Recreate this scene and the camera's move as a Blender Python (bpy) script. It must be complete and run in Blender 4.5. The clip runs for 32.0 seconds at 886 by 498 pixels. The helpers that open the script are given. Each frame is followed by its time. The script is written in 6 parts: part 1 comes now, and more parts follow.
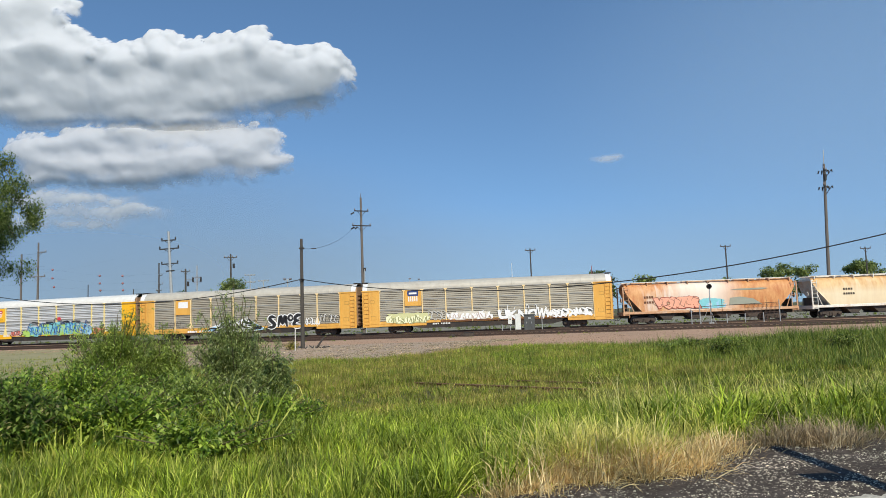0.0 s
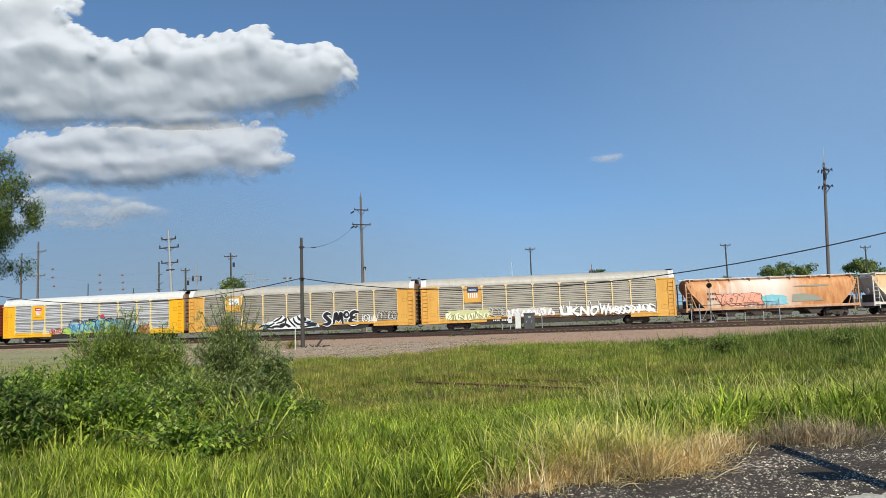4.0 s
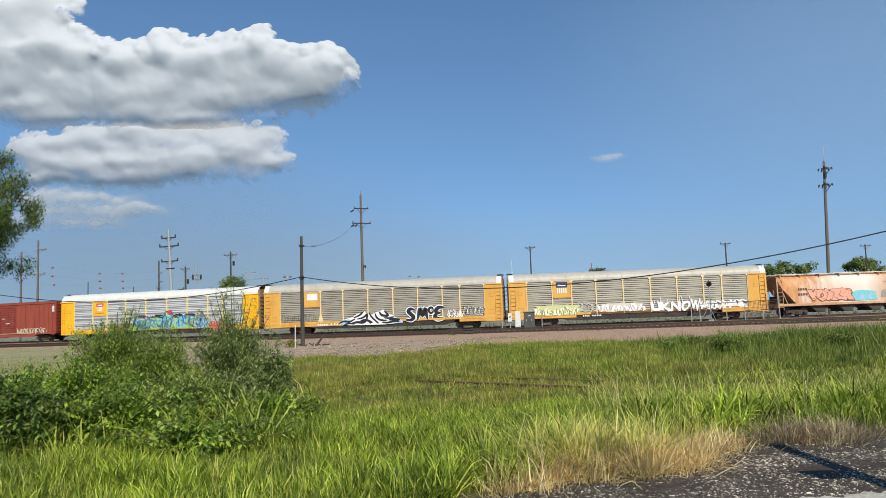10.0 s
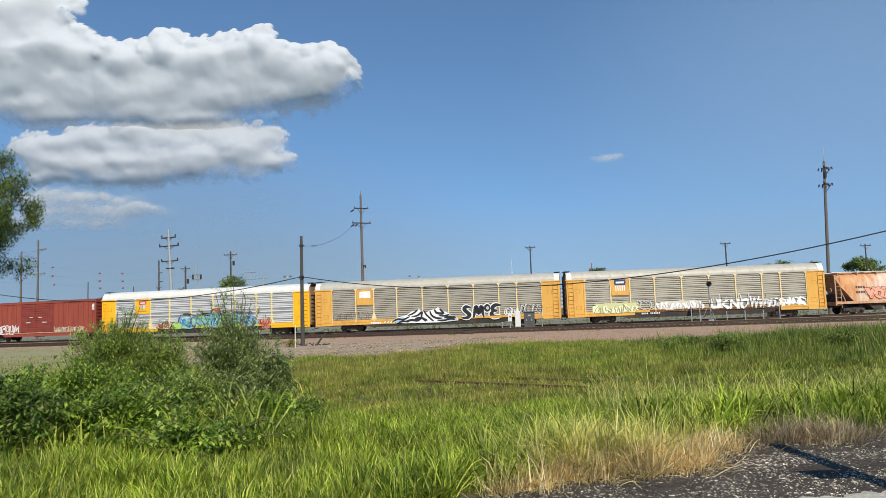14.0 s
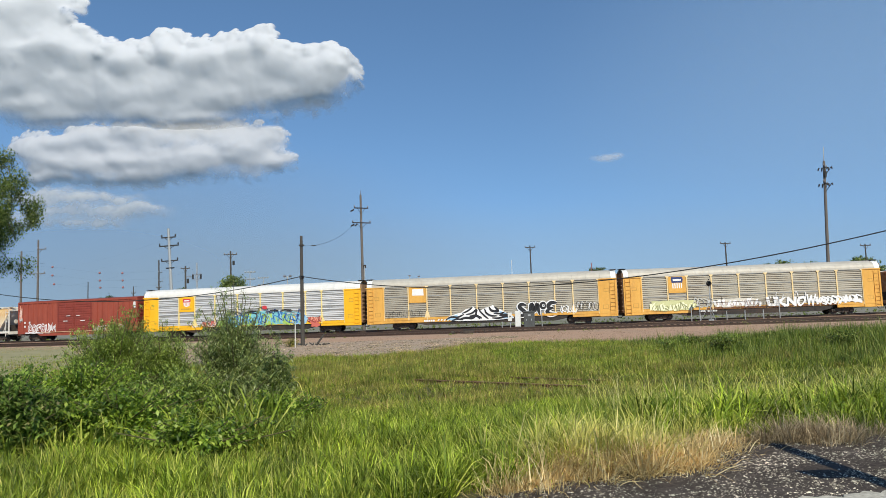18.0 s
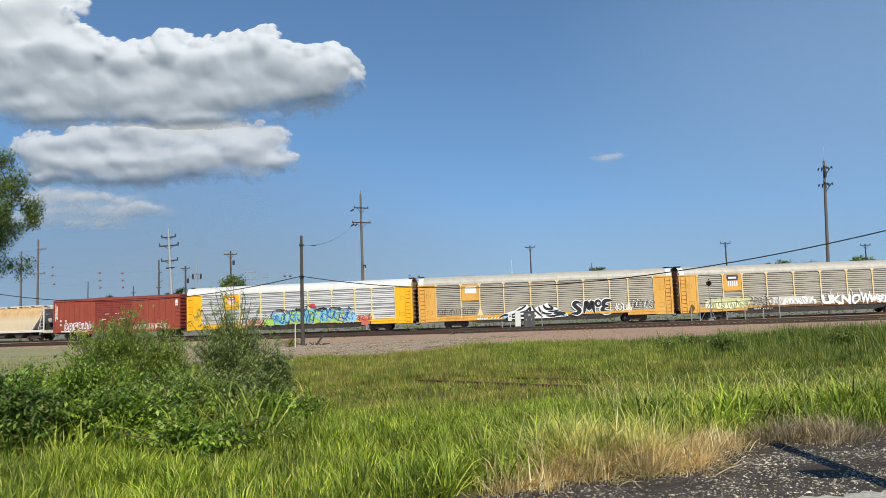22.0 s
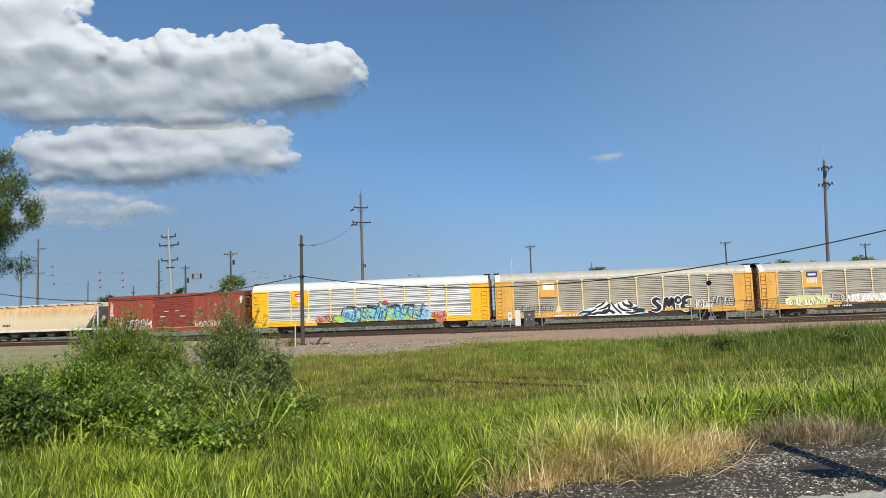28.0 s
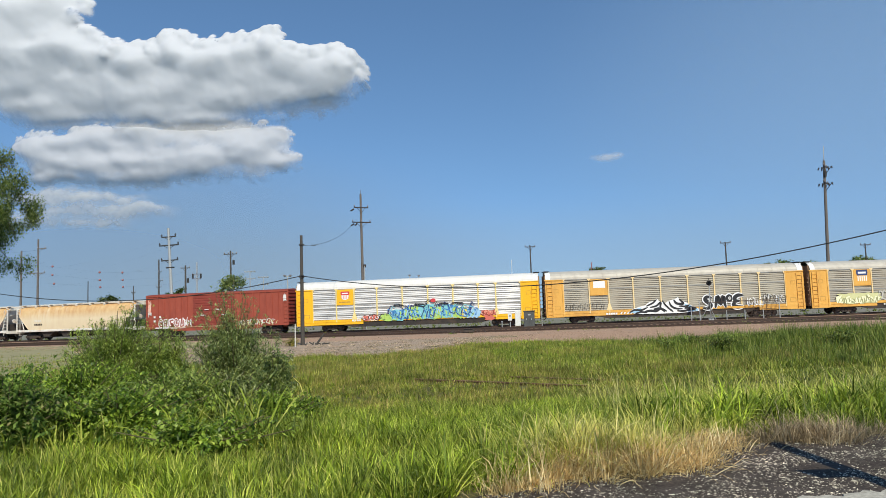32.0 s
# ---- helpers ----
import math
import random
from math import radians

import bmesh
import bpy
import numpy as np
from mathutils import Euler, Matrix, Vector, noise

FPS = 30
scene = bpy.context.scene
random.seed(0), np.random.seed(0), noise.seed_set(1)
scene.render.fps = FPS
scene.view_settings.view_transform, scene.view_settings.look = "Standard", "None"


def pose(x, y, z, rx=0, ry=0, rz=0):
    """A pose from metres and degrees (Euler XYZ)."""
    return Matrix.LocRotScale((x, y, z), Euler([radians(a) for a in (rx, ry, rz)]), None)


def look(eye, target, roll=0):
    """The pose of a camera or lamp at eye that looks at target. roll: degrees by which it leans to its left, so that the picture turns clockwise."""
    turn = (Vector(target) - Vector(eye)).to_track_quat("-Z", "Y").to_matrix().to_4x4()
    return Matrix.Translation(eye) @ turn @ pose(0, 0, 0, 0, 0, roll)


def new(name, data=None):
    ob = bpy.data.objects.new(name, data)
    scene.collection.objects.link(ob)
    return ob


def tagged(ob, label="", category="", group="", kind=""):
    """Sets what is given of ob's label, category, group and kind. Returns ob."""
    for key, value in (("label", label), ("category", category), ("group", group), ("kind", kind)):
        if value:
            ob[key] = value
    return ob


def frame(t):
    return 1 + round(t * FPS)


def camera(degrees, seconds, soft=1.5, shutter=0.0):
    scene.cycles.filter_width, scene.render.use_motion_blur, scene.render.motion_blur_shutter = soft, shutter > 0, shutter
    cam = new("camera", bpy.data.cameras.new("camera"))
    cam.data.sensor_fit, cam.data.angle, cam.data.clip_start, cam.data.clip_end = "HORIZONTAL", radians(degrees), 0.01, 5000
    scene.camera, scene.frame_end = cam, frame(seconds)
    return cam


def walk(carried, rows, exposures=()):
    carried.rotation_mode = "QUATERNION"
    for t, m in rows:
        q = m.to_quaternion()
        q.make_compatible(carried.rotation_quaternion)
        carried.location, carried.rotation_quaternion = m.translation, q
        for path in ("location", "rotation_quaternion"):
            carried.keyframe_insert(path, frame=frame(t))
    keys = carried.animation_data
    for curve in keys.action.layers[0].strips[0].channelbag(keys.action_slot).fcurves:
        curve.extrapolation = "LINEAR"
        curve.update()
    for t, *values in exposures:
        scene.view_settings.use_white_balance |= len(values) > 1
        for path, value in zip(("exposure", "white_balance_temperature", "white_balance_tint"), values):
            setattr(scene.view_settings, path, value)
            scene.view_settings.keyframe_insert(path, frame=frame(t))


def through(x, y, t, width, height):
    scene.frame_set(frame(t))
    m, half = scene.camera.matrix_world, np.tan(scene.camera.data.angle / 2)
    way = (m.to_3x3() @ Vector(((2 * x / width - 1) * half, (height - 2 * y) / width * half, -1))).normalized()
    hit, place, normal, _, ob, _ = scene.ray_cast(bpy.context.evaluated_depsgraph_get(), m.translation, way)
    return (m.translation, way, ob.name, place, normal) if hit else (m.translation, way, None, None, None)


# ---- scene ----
# ---------------------------------------------------------------- camera
EYE = (0.0, 0.0, 1.813)


def view(pitch):
    """Camera pose: looks along +y, tilted up by pitch degrees, leaning a little."""
    a = radians(pitch)
    return look(EYE, (0.0, math.cos(a), EYE[2] + math.sin(a)), -2.108)


cam = camera(63.9, 32.0, soft=0.35)
TILT = ((0.0, 5.285), (1.0, 5.262), (2.0, 5.235), (3.0, 5.22), (3.5, 5.212), (5.5, 5.155), (6.0, 5.147),
        (9.0, 5.115), (10.0, 5.09), (13.0, 5.075), (16.5, 5.06), (19.0, 5.045), (23.0, 5.03), (25.0, 5.012), (32.0, 5.01))
walk(cam, [(t, view(p)) for t, p in TILT], [(0.0, 0.0, 6420.0, 5.0), (32.0, 0.0, 6420.0, 5.0)])

# ---------------------------------------------------------------- world and sun
SUN_AZ, SUN_EL = 163.0, 40.0        # degrees clockwise from +y; height above the horizon
world = bpy.data.worlds.new("sky")
scene.world = world
world.use_nodes = True
wt = world.node_tree
wt.nodes.clear()
w_out = wt.nodes.new("ShaderNodeOutputWorld")
w_bg = wt.nodes.new("ShaderNodeBackground")
w_sky = wt.nodes.new("ShaderNodeTexSky")
w_sky.sky_type = "NISHITA"
w_sky.sun_disc = False
w_sky.sun_elevation = radians(SUN_EL)
w_sky.sun_rotation = radians(SUN_AZ)
w_sky.altitude = 200.0
w_sky.air_density = 1.25
w_sky.dust_density = 0.1
w_sky.ozone_density = 4.3
w_bg.inputs["Strength"].default_value = 0.15
# the haze band at the horizon is thin: read the sky a little above it
w_co = wt.nodes.new("ShaderNodeTexCoord")
w_map = wt.nodes.new("ShaderNodeMapping")
w_map.inputs["Location"].default_value = (0, 0, 0.2)
wt.links.new(w_co.outputs["Generated"], w_map.inputs["Vector"])
wt.links.new(w_map.outputs["Vector"], w_sky.inputs["Vector"])
w_hue = wt.nodes.new("ShaderNodeHueSaturation")
w_hue.inputs["Saturation"].default_value = 1.05
wt.links.new(w_sky.outputs["Color"], w_hue.inputs["Color"])
wt.links.new(w_hue.outputs["Color"], w_bg.inputs["Color"])
wt.links.new(w_bg.outputs["Background"], w_out.inputs["Surface"])
sun = new("sun", bpy.data.lights.new("sun", "SUN"))
sun.data.energy = 4.8
sun.data.angle = radians(0.53)
sun.data.color = (1.0, 0.91, 0.76)
_az, _el = radians(SUN_AZ), radians(SUN_EL)
sun_from = Vector((math.sin(_az) * math.cos(_el), math.cos(_az) * math.cos(_el), math.sin(_el)))
sun.matrix_world = look(sun_from * 50.0, (0, 0, 0))

# ---------------------------------------------------------------- track geometry
# The train's track is an arc that bows towards the camera.
RS = 282.78                     # radius to the near side of the cars
TH = radians(-7.574)
CX, CY = RS * -math.sin(TH), 79.342 + RS * math.cos(TH)
RC = RS - 1.575                 # radius of the train's track centre line


def arc(s, r=RC, z=0.0):
    """Place and heading at arc length s (taken at radius RS)."""
    a = TH + s / RS
    return Vector((CX + r * math.sin(a), CY - r * math.cos(a), z)), a


def run(t):
    """Arc length of the gap between the red boxcar and the white-roofed rack car."""
    return -66.57 + 1.7085 * t - 0.0056058 * t * t


def smooth(e0, e1, v):
    u = np.clip((np.asarray(v, float) - e0) / (e1 - e0), 0, 1)
    return u * u * (3 - 2 * u)


def bumps(x, y, size, seed=0):
    """Cheap rolling noise in -1..1 from sums of sines."""
    r = np.random.RandomState(seed)
    out = 0
    for k in range(5):
        a, p, q = r.uniform(0, 6.28, 3)
        f = r.uniform(0.7, 1.6) / size * 6.28
        out = out + np.sin(f * (x * math.cos(a) + y * math.sin(a)) + p)
    return out / 3.2


def ground_z(x, y):
    x, y = np.asarray(x, float), np.asarray(y, float)
    d = np.hypot(x - CX, y - CY) - RC
    z = 0.19 - 0.54 * smooth(8.6, 18.0, y)
    z = z + smooth(12.5, 3.5, d) * smooth(30, 45, y) * 0.13
    z = z + 0.42 * np.exp(-((x - 20) / 6.5) ** 2 - ((y - 31) / 5.0) ** 2)
    z = z + 0.025 * bumps(x, y, 3.0, 4) * smooth(9, 14, y) * smooth(14, 22, d)
    return z


# ---------------------------------------------------------------- mesh helpers
class Geo:
    """Collects plain faces for one mesh."""

    def __init__(self):
        self.v, self.f = [], []

    def add(self, verts, faces):
        n = len(self.v)
        self.v += [tuple(p) for p in verts]
        self.f += [tuple(i + n for i in f) for f in faces]
        return self

    def box(self, x0, x1, y0, y1, z0, z1, c=0.0):
        """A box; c bevels its four edges along x."""
        if c <= 0:
            self.add([(x, y, z) for x in (x0, x1) for y in (y0, y1) for z in (z0, z1)],
                     [(0, 1, 3, 2), (4, 6, 7, 5), (0, 4, 5, 1), (2, 3, 7, 6), (0, 2, 6, 4), (1, 5, 7, 3)])
            return self
        prof = [(y0 + c, z0), (y1 - c, z0), (y1, z0 + c), (y1, z1 - c), (y1 - c, z1), (y0 + c, z1), (y0, z1 - c), (y0, z0 + c)]
        return self.prism(prof, x0, x1)

    def prism(self, prof, x0, x1, cap=True):
        """A (y, z) outline drawn out along x."""
        n = len(prof)
        self.add([(x0, y, z) for y, z in prof] + [(x1, y, z) for y, z in prof],
                 [(i, (i + 1) % n, n + (i + 1) % n, n + i) for i in range(n)] + ([tuple(range(n))[::-1], tuple(range(n, 2 * n))] if cap else []))
        return self

    def slab(self, prof, y0, y1):
        """An (x, z) outline drawn out along y."""
        n = len(prof)
        self.add([(x, y0, z) for x, z in prof] + [(x, y1, z) for x, z in prof],
                 [(i, (i + 1) % n, n + (i + 1) % n, n + i) for i in range(n)] + [tuple(range(n)), tuple(range(n, 2 * n))[::-1]])
        return self

    def tube(self, pts, radii, n=8, cap=True):
        pts = [Vector(p) for p in pts]
        if not hasattr(radii, "__len__"):
            radii = [radii] * len(pts)
        base = len(self.v)
        for i, p in enumerate(pts):
            d = (pts[min(i + 1, len(pts) - 1)] - pts[max(i - 1, 0)]).normalized()
            a = d.orthogonal().normalized() if i == 0 else (prev - d * prev.dot(d)).normalized()
            prev = a
            b = d.cross(a)
            for k in range(n):
                w = 2 * math.pi * k / n
                self.v.append(tuple(p + (a * math.cos(w) + b * math.sin(w)) * radii[i]))
        for i in range(len(pts) - 1):
            for k in range(n):
                k2 = (k + 1) % n
                self.f.append((base + i * n + k, base + i * n + k2, base + (i + 1) * n + k2, base + (i + 1) * n + k))
        if cap:
            self.f.append(tuple(base + k for k in range(n))[::-1])
            self.f.append(tuple(base + (len(pts) - 1) * n + k for k in range(n)))
        return self

    def sheet(self, grid):
        """A grid of rows of points."""
        m, n = len(grid), len(grid[0])
        self.add([p for row in grid for p in row],
                 [(i * n + j, i * n + j + 1, (i + 1) * n + j + 1, (i + 1) * n + j) for i in range(m - 1) for j in range(n - 1)])
        return self

    def mesh(self, name, material=None, soft=False):
        me = bpy.data.meshes.new(name)
        me.from_pydata(self.v, [], self.f)
        if soft:
            me.shade_smooth()
        if material:
            me.materials.append(material)
        me.update()
        return me


def fix_normals(me):
    bm = bmesh.new()
    bm.from_mesh(me)
    bmesh.ops.recalc_face_normals(bm, faces=bm.faces)
    bm.to_mesh(me)
    bm.free()
    return me


def part(name, geo, material, parent, label="", soft=False, at=None):
    """Links geometry as one mesh object under a thing or a part."""
    me = geo if isinstance(geo, bpy.types.Mesh) else fix_normals(geo.mesh(name, material, soft))
    ob = new(name, me)
    ob.parent = parent
    if at:
        ob.location = at
    return tagged(ob, label)


def thing(name, label, category, m=None, group="", kind=""):
    ob = tagged(new(name), label, category, group, kind)
    ob.empty_display_size = 0.2
    if m is not None:
        ob.matrix_basis = m
    return ob


def solid(name, geo, material, label, category="", kind="", soft=False, group=""):
    return tagged(new(name, fix_normals(geo.mesh(name, material, soft))), label, category, group, kind)


def tri_mesh(name, verts, tris, material):
    """A mesh from numpy arrays of points and triangles."""
    me = bpy.data.meshes.new(name)
    me.vertices.add(len(verts))
    me.vertices.foreach_set("co", np.ascontiguousarray(verts, np.float32).ravel())
    me.loops.add(len(tris) * 3)
    me.loops.foreach_set("vertex_index", np.ascontiguousarray(tris, np.int32).ravel())
    me.polygons.add(len(tris))
    me.polygons.foreach_set("loop_start", np.arange(0, len(tris) * 3, 3, dtype=np.int32))
    me.update(calc_edges=True)
    me.materials.append(material)
    return me


def turn_matrices(yaw, tilt, roll):
    """n rotation matrices: roll about z, then tilt about x, then yaw about z."""
    def rz(a):
        m = np.zeros((len(a), 3, 3))
        m[:, 0, 0] = m[:, 1, 1] = np.cos(a)
        m[:, 0, 1], m[:, 1, 0], m[:, 2, 2] = -np.sin(a), np.sin(a), 1
        return m
    rx = np.zeros((len(tilt), 3, 3))
    rx[:, 0, 0] = 1
    rx[:, 1, 1] = rx[:, 2, 2] = np.cos(tilt)
    rx[:, 1, 2], rx[:, 2, 1] = -np.sin(tilt), np.sin(tilt)
    return rz(yaw) @ rx @ rz(roll)


def scatter(name, template, tris, pos, turns, scale, material):
    """Copies of a small template joined in one mesh. scale: n x 3."""
    t, n, k = np.asarray(template, float), len(pos), len(template)
    v = np.einsum("nij,nkj->nki", turns, t[None] * scale[:, None, :]) + pos[:, None, :]
    f = np.asarray(tris)[None] + (np.arange(n) * k)[:, None, None]
    return tri_mesh(name, v.reshape(-1, 3), f.reshape(-1, 3), material)


BLADE = [(-.45, 0, 0), (.45, 0, 0), (-.5, .05, .38), (.5, .05, .38), (-.36, .24, .74), (.36, .24, .74), (0, .72, 1)]
BLADE_T = [(0, 1, 3), (0, 3, 2), (2, 3, 5), (2, 5, 4), (4, 5, 6)]
BLADE_MID = [(-.5, 0, 0), (.5, 0, 0), (-.42, .14, .55), (.42, .14, .55), (0, .6, 1)]
BLADE_MID_T = [(0, 1, 3), (0, 3, 2), (2, 3, 4)]
BLADE_LOW = [(-.5, 0, 0), (.5, 0, 0), (0, .3, 1)]
BLADE_LOW_T = [(0, 1, 2)]
LEAF = [(0, 0, 0), (-.5, .45, .08), (.5, .45, .08), (0, 1, -.06), (0, .45, 0)]
LEAF_T = [(0, 4, 1), (0, 2, 4), (4, 3, 1), (4, 2, 3)]
LEAF_LOW = [(0, 0, 0), (-.5, .45, .05), (.5, .45, .05), (0, 1, -.06)]
LEAF_LOW_T = [(0, 2, 1), (1, 2, 3)]

# ---------------------------------------------------------------- materials


def nodes_of(name):
    m = bpy.data.materials.new(name)
    m.use_nodes = True
    t = m.node_tree
    return m, t, t.nodes["Principled BSDF"]


def ramp(t, stops, fac):
    r = t.nodes.new("ShaderNodeValToRGB")
    e = r.color_ramp.elements
    while len(e) < len(stops):
        e.new(0.5)
    for el, (p, c) in zip(e, stops):
        el.position, el.color = p, (*c, 1)
    t.links.new(fac, r.inputs["Fac"])
    return r.outputs["Color"]


def noise_node(t, scale, detail=4, rough=0.6, stretch=(1, 1, 1), kind="Object"):
    c = t.nodes.new("ShaderNodeTexCoord")
    mp = t.nodes.new("ShaderNodeMapping")
    mp.inputs["Scale"].default_value = stretch
    n = t.nodes.new("ShaderNodeTexNoise")
    n.inputs["Scale"].default_value = scale
    n.inputs["Detail"].default_value = detail
    n.inputs["Roughness"].default_value = rough
    t.links.new(c.outputs[kind], mp.inputs["Vector"])
    t.links.new(mp.outputs["Vector"], n.inputs["Vector"])
    return n.outputs["Fac"]


def mixed(t, a, b, fac, blend="MIX"):
    m = t.nodes.new("ShaderNodeMix")
    m.data_type, m.blend_type = "RGBA", blend
    for sock, val in ((m.inputs[6], a), (m.inputs[7], b)):
        if isinstance(val, tuple):
            sock.default_value = (*val, 1)
        else:
            t.links.new(val, sock)
    if isinstance(fac, float):
        m.inputs[0].default_value = fac
    else:
        t.links.new(fac, m.inputs[0])
    return m.outputs[2]


def bump(t, bsdf, height, strength, dist):
    b = t.nodes.new("ShaderNodeBump")
    b.inputs["Strength"].default_value, b.inputs["Distance"].default_value = strength, dist
    t.links.new(height, b.inputs["Height"])
    t.links.new(b.outputs["Normal"], bsdf.inputs["Normal"])


def surface(name, c1, c2, rough=0.7, scale=6.0, metal=0.0, stain=None, stain_amount=0.35, stain_scale=0.6, stretch=(1, 1, 1),
            bump_by=0.0, bump_scale=40.0, spec=0.4):
    """A two-scale varied surface: grain between c1 and c2, larger stains over it."""
    m, t, b = nodes_of(name)
    col = ramp(t, ((0.3, c1), (0.7, c2)), noise_node(t, scale, 5, 0.65, stretch))
    if stain:
        f = ramp(t, ((0.5, (0, 0, 0)), (0.72, (stain_amount,) * 3)), noise_node(t, stain_scale, 6, 0.7, stretch))
        col = mixed(t, col, stain, f)
    t.links.new(col, b.inputs["Base Color"])
    b.inputs["Roughness"].default_value, b.inputs["Metallic"].default_value = rough, metal
    b.inputs["Specular IOR Level"].default_value = spec
    if bump_by:
        bump(t, b, noise_node(t, bump_scale, 4, 0.6), 0.6, bump_by)
    return m


def foliage(name, c1, c2, c3=None, through=0.5, rough=0.55, vary=1.0, spec=0.3):
    """Leaf or blade: colour varies from piece to piece, and some light passes through."""
    m, t, b = nodes_of(name)
    g = t.nodes.new("ShaderNodeNewGeometry")
    stops = [(0.1, c1), (0.75, c2)] + ([(0.97, c3)] if c3 else [])
    col = ramp(t, stops, g.outputs["Random Per Island"])
    big = ramp(t, ((0.35, (0.66, 0.70, 0.62)), (0.65, (1.22, 1.16, 1.05))), noise_node(t, 0.45, 4))
    col = mixed(t, col, big, vary, "MULTIPLY")
    tuft = ramp(t, ((0.36, (0.52, 0.55, 0.50)), (0.64, (1.38, 1.34, 1.25))), noise_node(t, 2.2, 3, 0.7))
    col = mixed(t, col, tuft, vary, "MULTIPLY")
    t.links.new(col, b.inputs["Base Color"])
    b.inputs["Roughness"].default_value = rough
    b.inputs["Specular IOR Level"].default_value = spec
    tr = t.nodes.new("ShaderNodeBsdfTranslucent")
    t.links.new(col, tr.inputs["Color"])
    mx = t.nodes.new("ShaderNodeMixShader")
    mx.inputs[0].default_value = through
    t.links.new(b.outputs[0], mx.inputs[1])
    t.links.new(tr.outputs[0], mx.inputs[2])
    t.links.new(mx.outputs[0], t.nodes["Material Output"].inputs["Surface"])
    return m


M_SOIL = surface("field_soil", (0.06, 0.06, 0.02), (0.11, 0.10, 0.036), 0.95, 2.5, stain=(0.12, 0.10, 0.05), stain_scale=0.15, bump_by=0.05, bump_scale=12)
M_TAN = surface("dry_soil", (0.34, 0.30, 0.165), (0.25, 0.225, 0.11), 0.95, 0.8, stain=(0.17, 0.18, 0.065), stain_amount=0.65, stain_scale=0.3, stretch=(.35, 1.8, 1), bump_by=0.05, bump_scale=7)
M_BALLAST = surface("pink_ballast", (0.46, 0.295, 0.195), (0.33, 0.21, 0.14), 0.95, 9.0, stain=(0.25, 0.20, 0.145), stain_amount=0.8, stain_scale=0.14, bump_by=0.06, bump_scale=14)
M_GRAVEL = surface("grey_gravel", (0.44, 0.33, 0.245), (0.30, 0.22, 0.16), 0.95, 7.0, stain=(0.26, 0.27, 0.17), stain_amount=0.5, stain_scale=0.3, bump_by=0.08, bump_scale=9)
M_ASPHALT = surface("worn_asphalt", (0.028, 0.022, 0.018), (0.09, 0.072, 0.06), 0.95, 26.0, stain=(0.12, 0.10, 0.088), stain_amount=0.7, stain_scale=2.2, bump_by=0.02, bump_scale=45, spec=0.15)
M_CONCRETE = surface("pale_concrete", (0.30, 0.275, 0.22), (0.58, 0.54, 0.45), 0.9, 30, stain=(0.22, 0.2, 0.16), stain_amount=0.5, stain_scale=9, bump_by=0.01, bump_scale=60)
M_RAIL = surface("rusty_rail_steel", (0.05, 0.033, 0.025), (0.095, 0.06, 0.045), 0.6, 8, metal=0.3)
M_TIE = surface("weathered_tie_wood", (0.035, 0.028, 0.023), (0.07, 0.057, 0.047), 0.9, 5, stretch=(1, 4, 1))
M_POLE = surface("weathered_pole_wood", (0.10, 0.085, 0.075), (0.17, 0.145, 0.125), 0.9, 3, stretch=(6, 6, .4), stain=(0.06, 0.05, 0.045), bump_by=0.006, bump_scale=20)
M_POLE_DARK = surface("dark_pole_wood", (0.045, 0.04, 0.036), (0.08, 0.07, 0.06), 0.9, 3, stretch=(6, 6, .4))
M_GALV = surface("galvanised_steel", (0.30, 0.31, 0.31), (0.44, 0.45, 0.45), 0.5, 6, metal=0.25)
M_INSUL = surface("grey_porcelain", (0.12, 0.11, 0.12), (0.2, 0.19, 0.2), 0.35, 10)
M_CABLE = surface("black_cable", (0.012, 0.012, 0.013), (0.025, 0.025, 0.025), 0.6, 10)
M_BALL = surface("red_marker_paint", (0.27, 0.10, 0.095), (0.34, 0.14, 0.13), 0.5, 4)
M_WHITEBOX = surface("white_cabinet_paint", (0.60, 0.60, 0.57), (0.70, 0.70, 0.66), 0.5, 4, stain=(0.5, 0.47, 0.42), stain_amount=0.3)
M_DARKBOX = surface("dark_cabinet_paint", (0.06, 0.062, 0.06), (0.09, 0.092, 0.09), 0.55, 4)
M_BLACK = surface("black_steel", (0.015, 0.014, 0.013), (0.035, 0.03, 0.027), 0.7, 5, stain=(0.06, 0.04, 0.03))
M_GRIME = surface("grimy_truck_steel", (0.035, 0.028, 0.024), (0.075, 0.06, 0.05), 0.8, 6, stain=(0.12, 0.075, 0.05))
M_WHEEL = surface("wheel_steel", (0.05, 0.042, 0.038), (0.10, 0.085, 0.075), 0.55, 8, metal=0.4)
# rack cars
M_YEL_OLD = surface("faded_orange_yellow_paint", (0.60, 0.31, 0.055), (0.70, 0.39, 0.085), 0.6, 1.6, stain=(0.34, 0.17, 0.06), stain_amount=0.5, stain_scale=0.9, stretch=(1, 1, .35))
M_YEL_NEW = surface("bright_yellow_paint", (0.80, 0.42, 0.012), (0.86, 0.48, 0.02), 0.45, 1.4, stain=(0.5, 0.26, 0.03), stain_amount=0.35, stretch=(1, 1, .35))
M_SCREEN_OLD = surface("dull_grey_screen_steel", (0.265, 0.24, 0.195), (0.35, 0.32, 0.26), 0.6, 2.2, metal=0.1, stain=(0.20, 0.15, 0.10), stain_amount=0.5, stain_scale=0.5, stretch=(.5, 1, 1.6))
M_SCREEN_NEW = surface("silver_screen_steel", (0.60, 0.585, 0.565), (0.74, 0.72, 0.695), 0.5, 2.2, metal=0.4, stain=(0.32, 0.33, 0.33), stain_amount=0.5, stain_scale=0.6, stretch=(.3, 1, 2.5))
